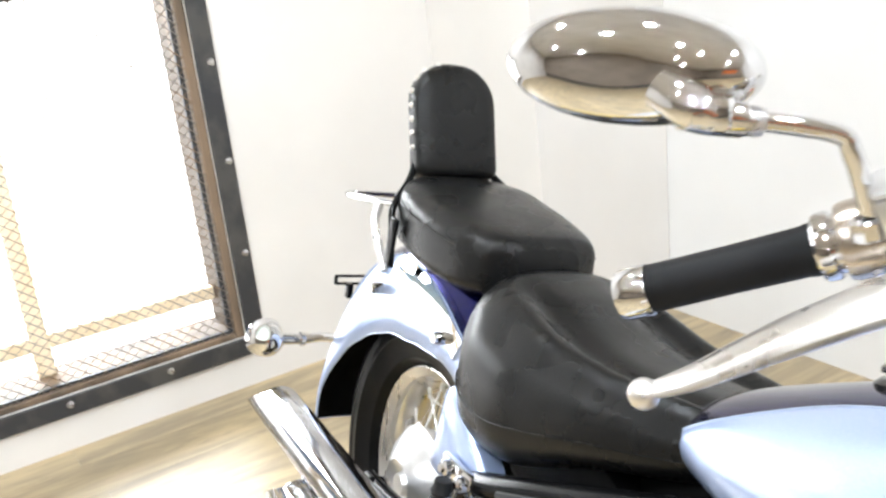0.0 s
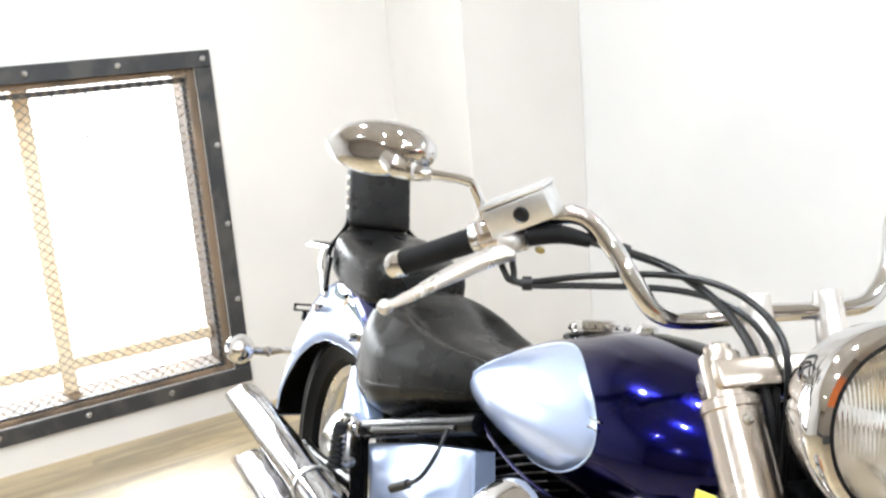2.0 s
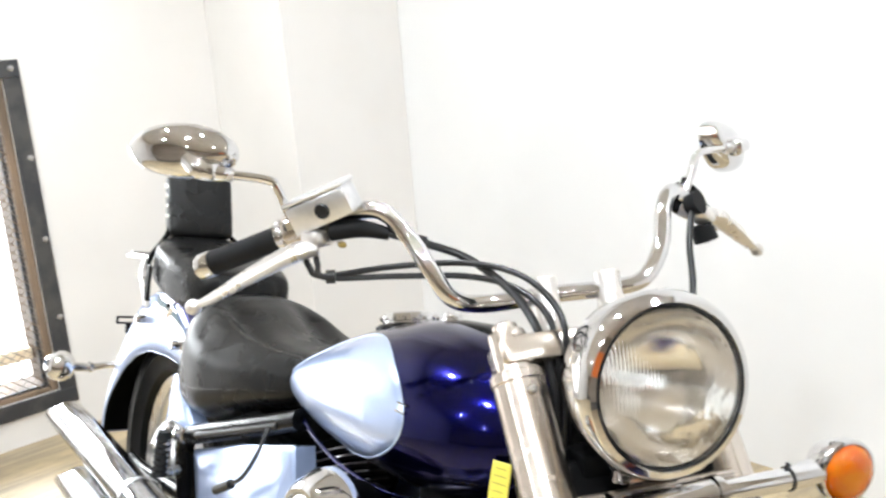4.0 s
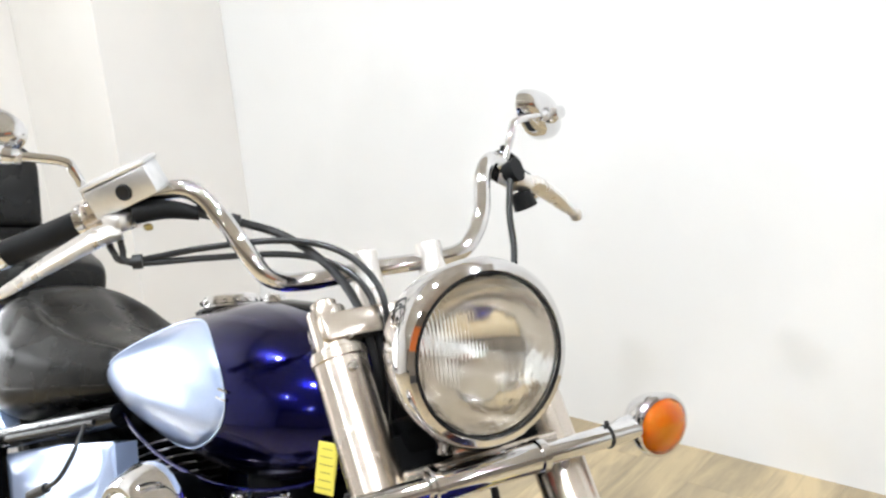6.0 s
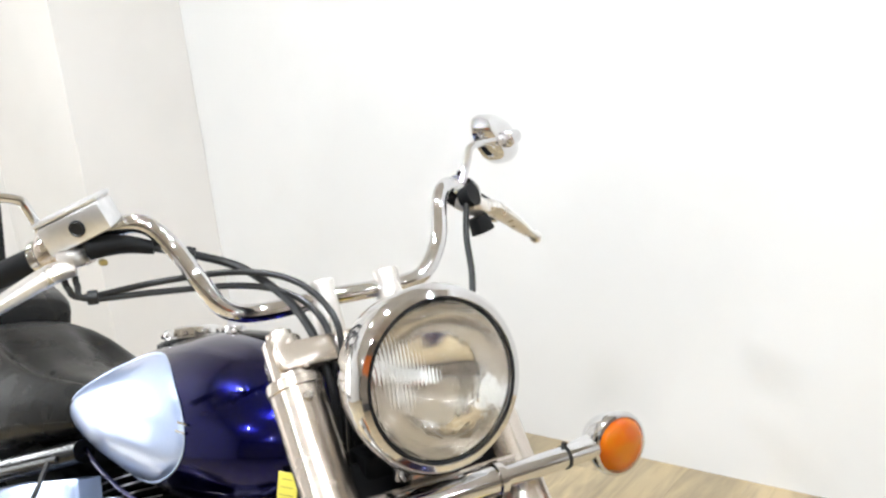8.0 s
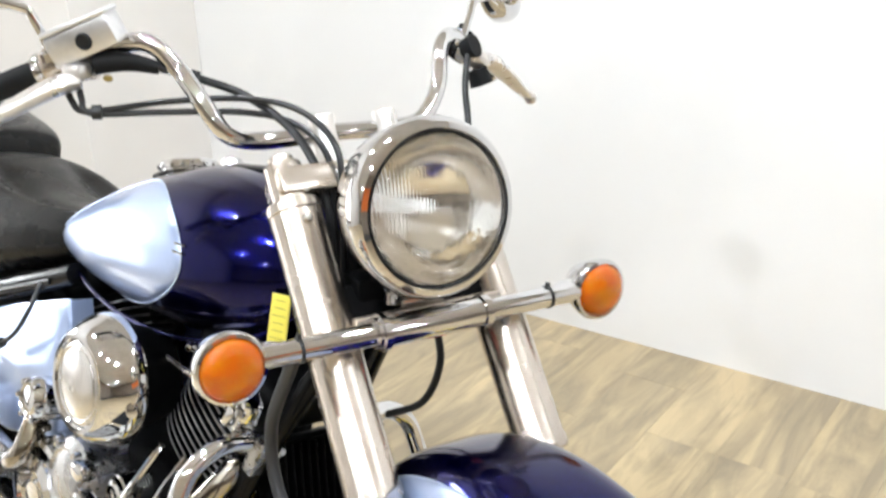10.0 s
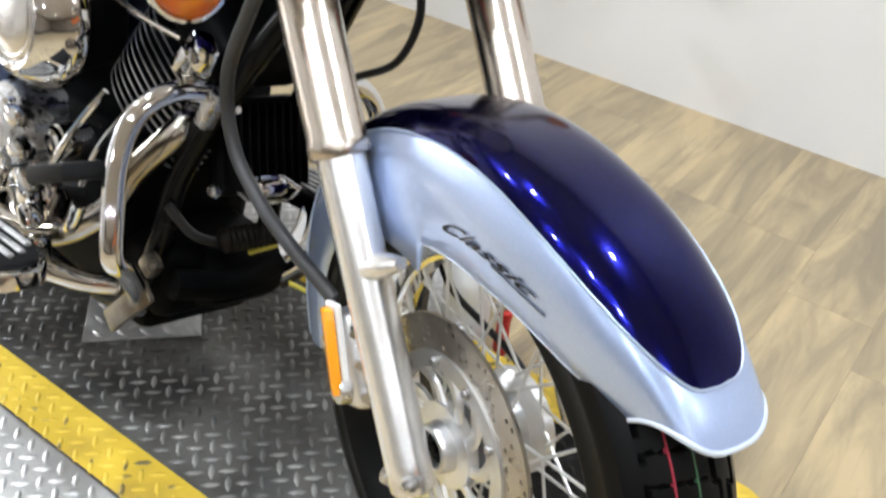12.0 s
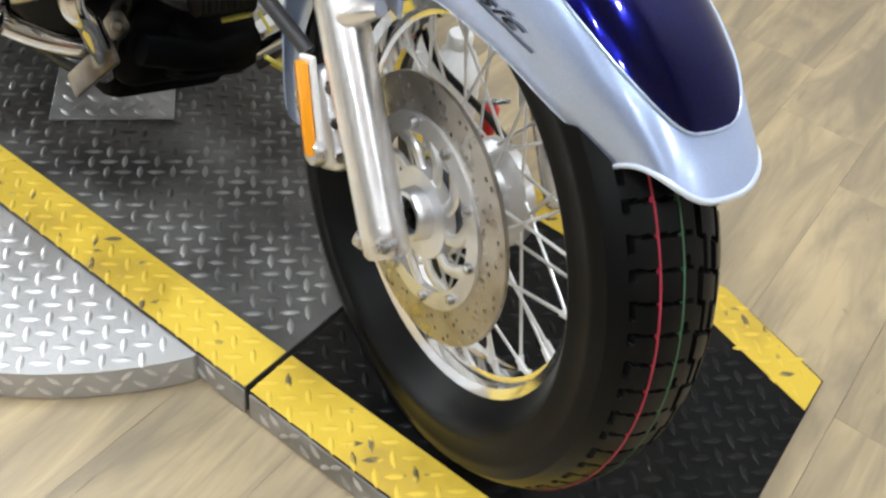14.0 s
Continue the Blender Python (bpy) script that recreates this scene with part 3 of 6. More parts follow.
def tread(a, u):
    """Depth of the tread pattern at a turn and a place across: zigzag grooves and hooked side slots."""
    s = a / (2 * math.pi) * 68 + (0.3 if u < 0.08 else 0.95) * u
    k, f = int(math.floor(s)), s - math.floor(s)
    if -0.80 < u < 0.08 and f < 0.09:
        return 0.007
    if -0.80 < u < -0.735 and f > (0.5 if k % 2 else 0.72):
        return 0.008
    if abs(u + 0.02) < 0.03 and 0.0 < f < 0.4 and k % 2:
        return 0.006
    for mid_, amp, wide in ((0.25, 0.05, 0.034), (0.56, 0.065, 0.05)):
        if abs(u - mid_ - (amp if (k + (mid_ > 0.4)) % 2 else -amp)) < wide:
            return 0.008
        if f < 0.12 and abs(u - mid_) < amp + wide:
            return 0.008
    if u > 0.72 and f < 0.16 and k % 2:
        return 0.008
    if 0.30 < u < 0.42 and f < 0.12 and k % 2:
        return 0.006
    return 0.0


def spoke_set(parent, rim_r, flange, hub_y, count=40, radius=0.0019):
    for k in range(count):
        bm = fresh()
        side = 1 if k % 2 else -1
        lean = 1 if (k // 2) % 2 else -1
        a = 2 * math.pi * k / count
        h = a + lean * radians(62)
        p = Vector((flange * math.cos(h), side * hub_y, flange * math.sin(h)))
        q = Vector((rim_r * math.cos(a), side * 0.006, rim_r * math.sin(a)))
        tube(bm, [p, q], radius, 6, 1)
        e = (p - q).normalized()
        tube(bm, [q, q + e * 0.018], radius * 1.9, 6, 1)
        on_wheel("spoke", bm, SPOKE, parent)


def rim_mesh(bm, r, half):
    prof = [(r, -half), (r + 0.003, -half + 0.002), (r - 0.002, -half + 0.006), (r - 0.009, -half + 0.008), (r - 0.011, -half + 0.014), (r - 0.0135, -half + 0.016), (r - 0.0125, -half + 0.0185), (r - 0.0165, -half + 0.0215), (r - 0.024, -half * 0.35), (r - 0.028, 0)]
    prof = prof + [(a, -b) for a, b in prof[-2::-1]]
    outer = [(r - 0.016, half * 0.8), (r - 0.02, 0), (r - 0.016, -half * 0.8)]
    lathe(bm, prof + outer + [prof[0]], axis=(0, 1, 0), segs=72)
    return bm


# front wheel: meshes about the axle
front_wheel_m = STEER @ Matrix.Translation(AXLE)
bm = fresh()
lathe(bm, [(0.0, -0.064), (0.03, -0.063), (0.03, -0.05), (0.052, -0.044), (0.052, -0.036), (0.044, -0.03), (0.042, 0), (0.047, 0.018), (0.062, 0.03), (0.062, 0.042), (0.04, 0.054), (0.012, 0.06), (0.0, 0.06)], axis=(0, 1, 0), segs=40)
front_wheel = part("front_wheel", bm, ALU, bike, "spoked front wheel with a polished hub")
front_wheel.matrix_basis = front_wheel_m
bm = fresh()
tyre_mesh(bm, 0.32, 0.068, 0.218, tread)
on_wheel("tyre", bm, TYRE, front_wheel, "black treaded tyre with thin red and green marker lines", 28)
for yy_, mm, nm in ((-0.029, mat("red_line", (0.30, 0.018, 0.04), 0.6), "red_marker_line"), (-0.006, mat("green_line", (0.035, 0.10, 0.045), 0.6), "green_marker_line")):
    bm = fresh()
    rr = 0.3206 - 0.027 * abs(yy_ / 0.0665) ** 2.6
    lathe(bm, [(rr - 0.004, yy_ - 0.0014), (rr, yy_ - 0.0009), (rr, yy_ + 0.0009), (rr - 0.004, yy_ + 0.0014)], axis=(0, 1, 0), segs=120)
    on_wheel(nm, bm, mm, front_wheel)
bm = fresh()
rim_mesh(bm, 0.2225, 0.035)
on_wheel("rim", bm, RIM, front_wheel, "chrome steel rim")
spoke_set(front_wheel, 0.197, 0.047, 0.034)
# brake disc with drilled holes
bm = fresh()
NS, rings_r = 168, (0.1085, 0.1135, 0.118, 0.1225, 0.127, 0.1315, 0.136, 0.1405, 0.145, 0.149)
grid = [[bm.verts.new((r * math.cos(2 * math.pi * i / NS), 0, r * math.sin(2 * math.pi * i / NS))) for i in range(NS)] for r in rings_r]
for j in range(len(rings_r) - 1):
    for i in range(NS):
        hole = (i % 12, j) in ((0, 1), (3, 3), (6, 5), (9, 7), (5, 2), (11, 6))
        if not hole:
            bm.faces.new((grid[j][i], grid[j][(i + 1) % NS], grid[j + 1][(i + 1) % NS], grid[j + 1][i]))
ext = bmesh.ops.extrude_face_region(bm, geom=bm.faces[:])
bmesh.ops.translate(bm, verts=[v for v in ext["geom"] if isinstance(v, bmesh.types.BMVert)], vec=(0, 0.005, 0))
bmesh.ops.translate(bm, verts=bm.verts[:], vec=(0, -0.0615, 0))
DISC = mat("brake_disc_steel", (0.55, 0.52, 0.48), 0.3, 1.0, second=(0.42, 0.38, 0.33), scale=18, stretch=(1, 6, 1), rvary=0.06)
on_wheel("brake_disc", bm, DISC, front_wheel, "drilled steel brake disc")
bm = fresh()
lathe(bm, [(0.088, -0.0645), (0.108, -0.0645), (0.109, -0.06), (0.108, -0.056), (0.088, -0.056), (0.088, -0.0645)], axis=(0, 1, 0), segs=72)
lathe(bm, [(0.03, -0.066), (0.05, -0.066), (0.05, -0.052), (0.03, -0.052), (0.03, -0.066)], axis=(0, 1, 0), segs=48)
carrier = on_wheel("disc_carrier", bm, ALU, front_wheel, "slotted grey alloy disc carrier")
for k in range(10):
    a = 2 * math.pi * k / 10
    b_ = a + radians(30)
    bm = fresh()
    tube(bm, [Vector((0.046 * math.cos(a), -0.06, 0.046 * math.sin(a))), Vector((0.07 * math.cos(a + 0.2), -0.0605, 0.07 * math.sin(a + 0.2))), Vector((0.092 * math.cos(b_), -0.0605, 0.092 * math.sin(b_)))], 0.0075, 8, 4, flat=0.5, up=(0, 1, 0))
    on_wheel("carrier_arm", bm, ALU, front_wheel)
for k in range(10):
    a = 2 * math.pi * (k + 0.5) / 10 + 0.35
    bm = fresh()
    lathe(bm, [(0.0, -0.071), (0.0045, -0.071), (0.0058, -0.069), (0.006, -0.064)], at=(0.098 * math.cos(a), 0, 0.098 * math.sin(a)), axis=(0, 1, 0), segs=8)
    on_wheel("disc_bolt", bm, STEEL, front_wheel)
bm = fresh()
lathe(bm, [(0.0, -0.066), (0.0195, -0.067), (0.0205, -0.081), (0.0225, -0.0825), (0.0265, -0.0815), (0.0285, -0.0785), (0.0295, -0.064), (0.034, -0.06)], axis=(0, 1, 0), segs=36)
on_wheel("axle_spacer", bm, ALU, front_wheel)
bm = fresh()
lathe(bm, [(0.0, -0.079), (0.006, -0.0795), (0.0075, -0.0785), (0.008, -0.074), (0.0185, -0.073), (0.0185, -0.067)], axis=(0, 1, 0), segs=24)
on_wheel("axle_nut", bm, ENGINE_BLACK, front_wheel)

# ---- forks ----
FORK_Y, FORK_0 = 0.117, Vector((0.022, 0.005, 0.312))


def fork_at(s, y=0.0, fwd=0.0):
    n = Vector((math.cos(RAKE), 0, math.sin(RAKE)))
    return FORK_0 + FORK_D * s + n * fwd + Vector((0, y, 0))


BRUSHED = mat("satin_fork", (0.76, 0.73, 0.70), 0.3, 0.9, vary=0.06, scale=20, stretch=(1, 1, 0.2), rvary=0.06)
SLIDER = mat("cast_slider", (0.88, 0.87, 0.86), 0.27, 0.85, vary=0.08, scale=20, bump=0.06, bscale=300)
SATIN = mat("polished_cover", (0.60, 0.54, 0.48), 0.25, 1.0, vary=0.05, scale=20, rvary=0.03)
for side in (-1, 1):
    base = fork_at(0, side * FORK_Y)
    bm = fresh()
    lathe(bm, [(0.0, -0.013), (0.021, -0.013), (0.0245, -0.008), (0.025, 0.02), (0.025, 0.12), (0.0258, 0.19), (0.0264, 0.35), (0.026, 0.37), (0.02, 0.37)], at=base, axis=FORK_D, segs=32)
    leg = steered("fork_slider", bm, SLIDER, "satin alloy fork slider")
    # fender boss, facing forward and inward
    bm = fresh()
    c0 = fork_at(0.235, side * (FORK_Y - 0.004))
    tube(bm, [fork_at(0.225, side * FORK_Y, 0.0), fork_at(0.228, side * (FORK_Y - 0.004), 0.035), fork_at(0.226, side * (FORK_Y - 0.012), 0.058)], [0.02, 0.018, 0.010], 14, 4, flat=0.75)
    part("fender_boss", bm, SLIDER, leg)
    for s_, f_, r_ in ((0.006, -0.022, 0.011), (0.002, 0.02, 0.0085)):
        bm = fresh()
        lathe(bm, [(0.0, 0.012), (r_ * 0.5, 0.012), (r_ * 0.55, 0.008), (r_ * 0.8, 0.008), (r_, 0.004), (r_, -0.012)], at=fork_at(s_, side * (FORK_Y + 0.012), f_), axis=(0.2, side, 0.1), segs=14)
        part("pinch_bolt", bm, STEEL, leg)
    bm = fresh()
    lathe(bm, [(0.026, 0.345), (0.0325, 0.347), (0.0345, 0.352), (0.0345, 0.362), (0.0325, 0.366), (0.0325, 0.715), (0.02, 0.716)], at=base, axis=FORK_D, segs=40)
    cover = steered("fork_cover", bm, SATIN, "long polished fork cover")
    bm = fresh()
    lathe(bm, [(0.0325, 0.700), (0.0345, 0.702), (0.0345, 0.712), (0.030, 0.715), (0.024, 0.716), (0.024, 0.764), (0.0225, 0.767), (0.016, 0.768), (0.016, 0.776), (0.012, 0.779), (0.0, 0.779)], at=base, axis=FORK_D, segs=36)
    part("fork_cap", bm, SATIN, cover)
    bm = fresh()
    lathe(bm, [(0.0, 0.006), (0.004, 0.0055), (0.006, 0.003), (0.0065, -0.004)], at=fork_at(0.685, side * FORK_Y, 0.0325), axis=(math.cos(RAKE), 0, math.sin(RAKE)), segs=16)
    part("cover_screw", bm, CHROME, cover)
# clamps
bm = fresh()
box(bm, (0.066, 0.272, 0.036), Matrix.Translation(fork_at(0.739, 0, -0.004)) @ Matrix.Rotation(-RAKE, 4, "Y"), 0.007, 2)
steered("upper_clamp", bm, SATIN, "satin metal upper fork clamp")
bm = fresh()
box(bm, (0.09, 0.26, 0.05), Matrix.Translation(fork_at(0.575, 0, -0.025)) @ Matrix.Rotation(-RAKE, 4, "Y"), 0.008, 2)
box(bm, (0.045, 0.09, 0.14), Matrix.Translation(fork_at(0.65, 0, -0.05)) @ Matrix.Rotation(-RAKE, 4, "Y"), 0.012, 2)
steered("steering_stem", bm, ENGINE_BLACK, "black steering head and lower clamp")
bm = fresh()
box(bm, (0.012, 0.205, 0.034), Matrix.Translation((-0.268, 0.01, 0.770)), 0.004, 2)
box(bm, (0.075, 0.06, 0.012), Matrix.Translation((-0.30, 0, 0.793)), 0.004, 2)
bracket = steered("headlight_bracket", bm, SATIN, "tan satin headlight bracket plate")
for yy_ in (-0.035, 0.03):
    bm = fresh()
    lathe(bm, [(0.0, 0.02), (0.007, 0.019), (0.009, 0.012), (0.013, 0.01), (0.013, -0.004)], at=(-0.276, yy_, 0.80), axis=(0.2, 0, 1), segs=14)
    part("bracket_nut", bm, CHROME, bracket)
bm = fresh()
box(bm, (0.05, 0.15, 0.035), Matrix.Translation((-0.315, 0, 0.805)), 0.01, 2)
part("wiring_shroud", bm, ENGINE_BLACK, bracket, "black wiring shroud")

# ---- front fender ----
F_R, F_TURN, F_AT = 0.364, -2.57, Vector((-0.013, 0.0, 0.3223))


def fender_edge(a):
    """Radius of the skirt's lower edge at an angle from straight ahead, in degrees."""
    return float(np.interp(a, [39, 46, 60, 78, 92, 98, 101.5, 102.5, 104, 112, 150, 196], [0.326, 0.304, 0.279, 0.258, 0.245, 0.241, 0.238, 0.214, 0.205, 0.215, 0.262, 0.295]))


def fender_sweep(a):
    """The even sweep of the skirt, without its drop behind the fork."""
    return float(np.interp(a, [39, 46, 60, 78, 92, 104, 150, 196], [0.326, 0.304, 0.279, 0.258, 0.245, 0.239, 0.264, 0.295]))


def fender_point(a, phi, off=0.0, R=F_R, W=0.0855, edge=fender_edge, power=0.55):
    s, c = math.sin(phi), math.cos(phi)
    taper = 1.0 - 0.265 * max(0.0, (75 - a) / 36) ** 1.5 if a < 75 else 1.0
    taper -= 0.34 * max(0.0, (a - 118) / 80)
    y = W * taper * math.copysign(abs(s) ** power, s)
    y += 0.014 * max(0.0, (80 - a) / 36)
    a = a + (max(0.0, (56 - a) / 17) * 6.5 * abs(s) ** 1.6 if a < 56 else 0.0)
    h = R - fender_sweep(a)
    r = R - h * (1 - max(c, 0.0) ** 0.62) + off
    r -= (fender_sweep(a) - edge(a)) * max(0.0, 1 - max(c, 0.0) / 0.3) ** 2
    y += off * s
    a = radians(a + F_TURN)
    return Vector((r * math.cos(a), y, r * math.sin(a))) + F_AT


def shell(bm, point, us, vs, outer, inner):
    """A curved sheet with a real thickness, closed round its rim."""
    go = [[bm.verts.new(point(u, v, outer)) for v in vs] for u in us]
    gi = [[bm.verts.new(point(u, v, inner)) for v in vs] for u in us]
    nu, nv = len(go), len(vs)
    for i in range(nu - 1):
        for k in range(nv - 1):
            bm.faces.new((go[i][k], go[i][k + 1], go[i + 1][k + 1], go[i + 1][k]))
            bm.faces.new((gi[i][k], gi[i + 1][k], gi[i + 1][k + 1], gi[i][k + 1]))
        bm.faces.new((go[i][0], go[i + 1][0], gi[i + 1][0], gi[i][0]))
        bm.faces.new((go[i][-1], gi[i][-1], gi[i + 1][-1], go[i + 1][-1]))
    for k in range(nv - 1):
        bm.faces.new((go[0][k], gi[0][k], gi[0][k + 1], go[0][k + 1]))
        bm.faces.new((go[-1][k], go[-1][k + 1], gi[-1][k + 1], gi[-1][k]))


PHI = [radians(a) for a in np.linspace(-90, 90, 37)]
FA = sorted([37.8 + 161.2 * k / 76 for k in range(77)] + [100.6, 101.5, 102, 102.5, 103, 104])
bm = fresh()
shell(bm, fender_point, FA, PHI, 0.0, -0.0025)
fender = steered("front_fender", bm, LIGHT_BLUE, "deep light blue front fender", 50)


def fender_dark(a, lim=radians(47)):
    x = (a - 46) / 26
    return lim * (math.sqrt(max(0.0, 1 - (1 - x) ** 2)) if x < 1 else 1.0)


bm = fresh()
DA = [46 + 26 * (k / 16) ** 1.8 for k in range(17)] + [73.5 + 125 * k / 52 for k in range(53)]
shell(bm, lambda a, v, off: fender_point(a, fender_dark(a) * v, off), DA, np.linspace(-1, 1, 25), 0.0014, 0.0002)
bmesh.ops.remove_doubles(bm, verts=bm.verts[:], dist=1e-5)
part("crown_panel", bm, DARK_BLUE, fender, "dark blue painted crown", 50)
bm = fresh()
path = [fender_point(a, -fender_dark(a), 0.0015) for a in DA[::-1]] + [fender_point(a, fender_dark(a), 0.0015) for a in DA[1:]]
tube(bm, path, 0.0014, 6, 1)
part("pinstripe", bm, PINSTRIPE, fender)
bm = fresh()
tip = [fender_point(37.8, p, -0.001) for p in PHI]
tube(bm, tip, 0.0028, 8, 1)
tube(bm, [fender_point(a, -math.pi / 2, -0.001) for a in np.linspace(40, 101, 40)], 0.0011, 6, 1)
tube(bm, [fender_point(a, math.pi / 2, -0.001) for a in np.linspace(40, 101, 40)], 0.0011, 6, 1)
part("edge_bead", bm, mat("worn_white_edge", (0.62, 0.68, 0.78), 0.35, 0.3, second=(0.45, 0.2, 0.12), scale=16, mix=(0.62, 0.72)), fender, "pale fender lip with a rusty chip")
bm = fresh()
shell(bm, fender_point, FA[1:], PHI[1:-1], -0.0035, -0.0055)
part("liner", bm, ENGINE_BLACK, fender, "black underside", 50)
# model word on the skirt
BADGE = mat("dark_badge", (0.02, 0.02, 0.024), 0.3, 0.6)
word = bpy.data.curves.new("badge_text", "FONT")
word.body, word.size, word.shear, word.extrude, word.offset = "Classic", 0.042, 0.5, 0.0004, 0.0003
probe = bpy.data.objects.new("badge_text", word)
scene.collection.objects.link(probe)
bpy.context.view_layer.update()
wm = bpy.data.meshes.new_from_object(probe.evaluated_get(bpy.context.evaluated_depsgraph_get()))
bpy.data.objects.remove(probe)
bm = fresh()
bm.from_mesh(wm)
bmesh.ops.subdivide_edges(bm, edges=[e for e in bm.edges if e.calc_length() > 0.02], cuts=3)
wx = max(v.co.x for v in bm.verts)
tube(bm, [(wx * 0.62, -0.006, 0), (wx * 1.1, -0.0075, 0)], 0.0012, 6, 1)
for v in bm.verts:
    f_ = v.co.x / wx
    a = 95.0 - f_ * 28.0
    r_to = 0.266 + 0.033 * f_ + v.co.y * 0.36
    c_ = max(0.004, 1 - (F_R - r_to) / (F_R - fender_edge(a))) ** (1 / 0.62)
    v.co = fender_point(a, -math.acos(min(1.0, c_)), 0.0012 + v.co.z)
part("word_badge", bm, BADGE, fender, "dark raised word badge", 0)

# reflectors and caliper
for side in (-1, 1):
    bm = fresh()
    ctr = Vector((-0.106, side * 0.147, 0.402))
    box(bm, (0.022, 0.012, 0.098), Matrix.Translation(ctr) @ Matrix.Rotation(-radians(21), 4, "Y") @ Matrix.Rotation(radians(15 * side), 4, "Z"), 0.003, 2)
    rf = steered("side_reflector", bm, REFLECTOR, "amber oblong side reflector")
    bm = fresh()
    box(bm, (0.028, 0.008, 0.104), Matrix.Translation(ctr - Vector((0.003, side * 0.009, 0))) @ Matrix.Rotation(-radians(21), 4, "Y"), 0.002, 1)
    part("reflector_backing", bm, WHITE_PLASTIC, rf)
bm = fresh()
cm = Matrix.Translation((-0.105, -0.105, 0.385)) @ Matrix.Rotation(-radians(30), 4, "Y")
box(bm, (0.055, 0.06, 0.11), cm, 0.012, 3)
cal = steered("brake_caliper", bm, ALU, "grey brake caliper behind the fork")
for dz in (-0.03, 0.02):
    bm = fresh()
    lathe(bm, [(0.0, 0.014), (0.015, 0.013), (0.017, 0.008), (0.017, -0.01)], at=cm @ Vector((0.0, -0.03, dz)), axis=(0, -1, 0), segs=20)
    part("caliper_piston_cover", bm, STEEL, cal)
for k in range(3):
    bm = fresh()
    lathe(bm, [(0.0, 0.012), (0.006, 0.012), (0.0075, 0.008), (0.0075, -0.008)], at=cm @ Vector((0.03, -0.02, -0.035 + 0.035 * k)), axis=(1, -0.6, 0.3), segs=8)
    part("caliper_bolt", bm, CHROME, cal)

# ---- headlight ----
HL = Vector((-0.231, 0, 0.913))
HA = Vector((math.cos(0.12), 0, math.sin(0.12)))
bm = fresh()
lathe(bm, [(0.0, -0.135), (0.03, -0.132), (0.06, -0.12), (0.082, -0.098), (0.095, -0.07), (0.101, -0.042), (0.102, -0.032), (0.0985, -0.03), (0.1045, -0.027), (0.1065, -0.016), (0.1045, -0.004), (0.099, 0.0035), (0.0925, 0.005), (0.0905, 0.0)], at=HL, axis=HA, segs=64)
headlight = steered("headlight_shell", bm, CHROME, "round chrome headlight shell")
bm = fresh()
lathe(bm, [(0.0882, 0.003), (0.0887, 0.0060), (0.0900, 0.0064), (0.0912, 0.004)], at=HL, axis=HA, segs=64)
part("gasket", bm, RUBBER, headlight, "black rubber ring")
bm = fresh()
lathe(bm, [(0.087, -0.002), (0.085, -0.012), (0.075, -0.035), (0.058, -0.055), (0.035, -0.068), (0.012, -0.073), (0.0, -0.0735)], at=HL, axis=HA, segs=64)
part("reflector_bowl", bm, mat("mirror_bowl", (0.98, 0.965, 0.945), 0.09, 1.0, bump=0.7, bscale=60, stretch=(1, 1, 0.25)), headlight)
bm = fresh()
lathe(bm, [(0.0, -0.02), (0.006, -0.021), (0.009, -0.028), (0.009, -0.07)], at=HL, axis=HA, segs=20)
part("bulb", bm, mat("bulb_glass", (0.85, 0.85, 0.83), 0.3, 0.3), headlight)
GLASS = bpy.data.materials.new("ribbed_glass")
GLASS.use_nodes = True
gn = GLASS.node_tree
gb = gn.nodes["Principled BSDF"]
gb.inputs["Base Color"].default_value = (0.97, 0.97, 0.96, 1)
gb.inputs["Transmission Weight"].default_value, gb.inputs["Roughness"].default_value, gb.inputs["IOR"].default_value = 1.0, 0.0, 1.4
gco, gmp, gwv, gbp = (gn.nodes.new("ShaderNode" + k) for k in ("TexCoord", "Mapping", "TexWave", "Bump"))
gmp.inputs["Scale"].default_value = (1, 75, 1)
gwv.wave_type, gwv.bands_direction = "BANDS", "Y"
gwv.inputs["Scale"].default_value, gwv.inputs["Distortion"].default_value = 1.0, 0.3
gbp.inputs["Strength"].default_value, gbp.inputs["Distance"].default_value = 0.3, 0.0015
gn.links.new(gco.outputs["Object"], gmp.inputs[0])
gn.links.new(gmp.outputs[0], gwv.inputs["Vector"])
gsp, gmy, gmz, gm1, gm2 = (gn.nodes.new("ShaderNode" + k) for k in ("SeparateXYZ", "MapRange", "MapRange", "Math", "Math"))
gn.links.new(gco.outputs["Object"], gsp.inputs[0])
for mr_, axis_, lo_, hi_ in ((gmy, "Y", 0.012, -0.004), (gmz, "Z", 0.888, 0.9)):
    mr_.inputs["From Min"].default_value, mr_.inputs["From Max"].default_value = lo_, hi_
    gn.links.new(gsp.outputs[axis_], mr_.inputs["Value"])
gm1.operation = gm2.operation = "MULTIPLY"
gn.links.new(gmy.outputs[0], gm1.inputs[0])
gn.links.new(gmz.outputs[0], gm1.inputs[1])
gn.links.new(gm1.outputs[0], gm2.inputs[0])
gn.links.new(gwv.outputs["Fac"], gm2.inputs[1])
gn.links.new(gm2.outputs[0], gbp.inputs["Height"])
gn.links.new(gbp.outputs[0], gb.inputs["Normal"])
bm = fresh()
dome = [(0.0875 * math.sin(radians(a)), 0.004 + 0.0105 * math.cos(radians(a))) for a in range(0, 91, 6)]
lathe(bm, dome + [(r * 0.985, h - 0.0028) for r, h in dome[::-1]], at=HL, axis=HA, segs=64)
lens = part("lens", bm, GLASS, headlight, "clear ribbed glass lens")
lens.visible_shadow = False

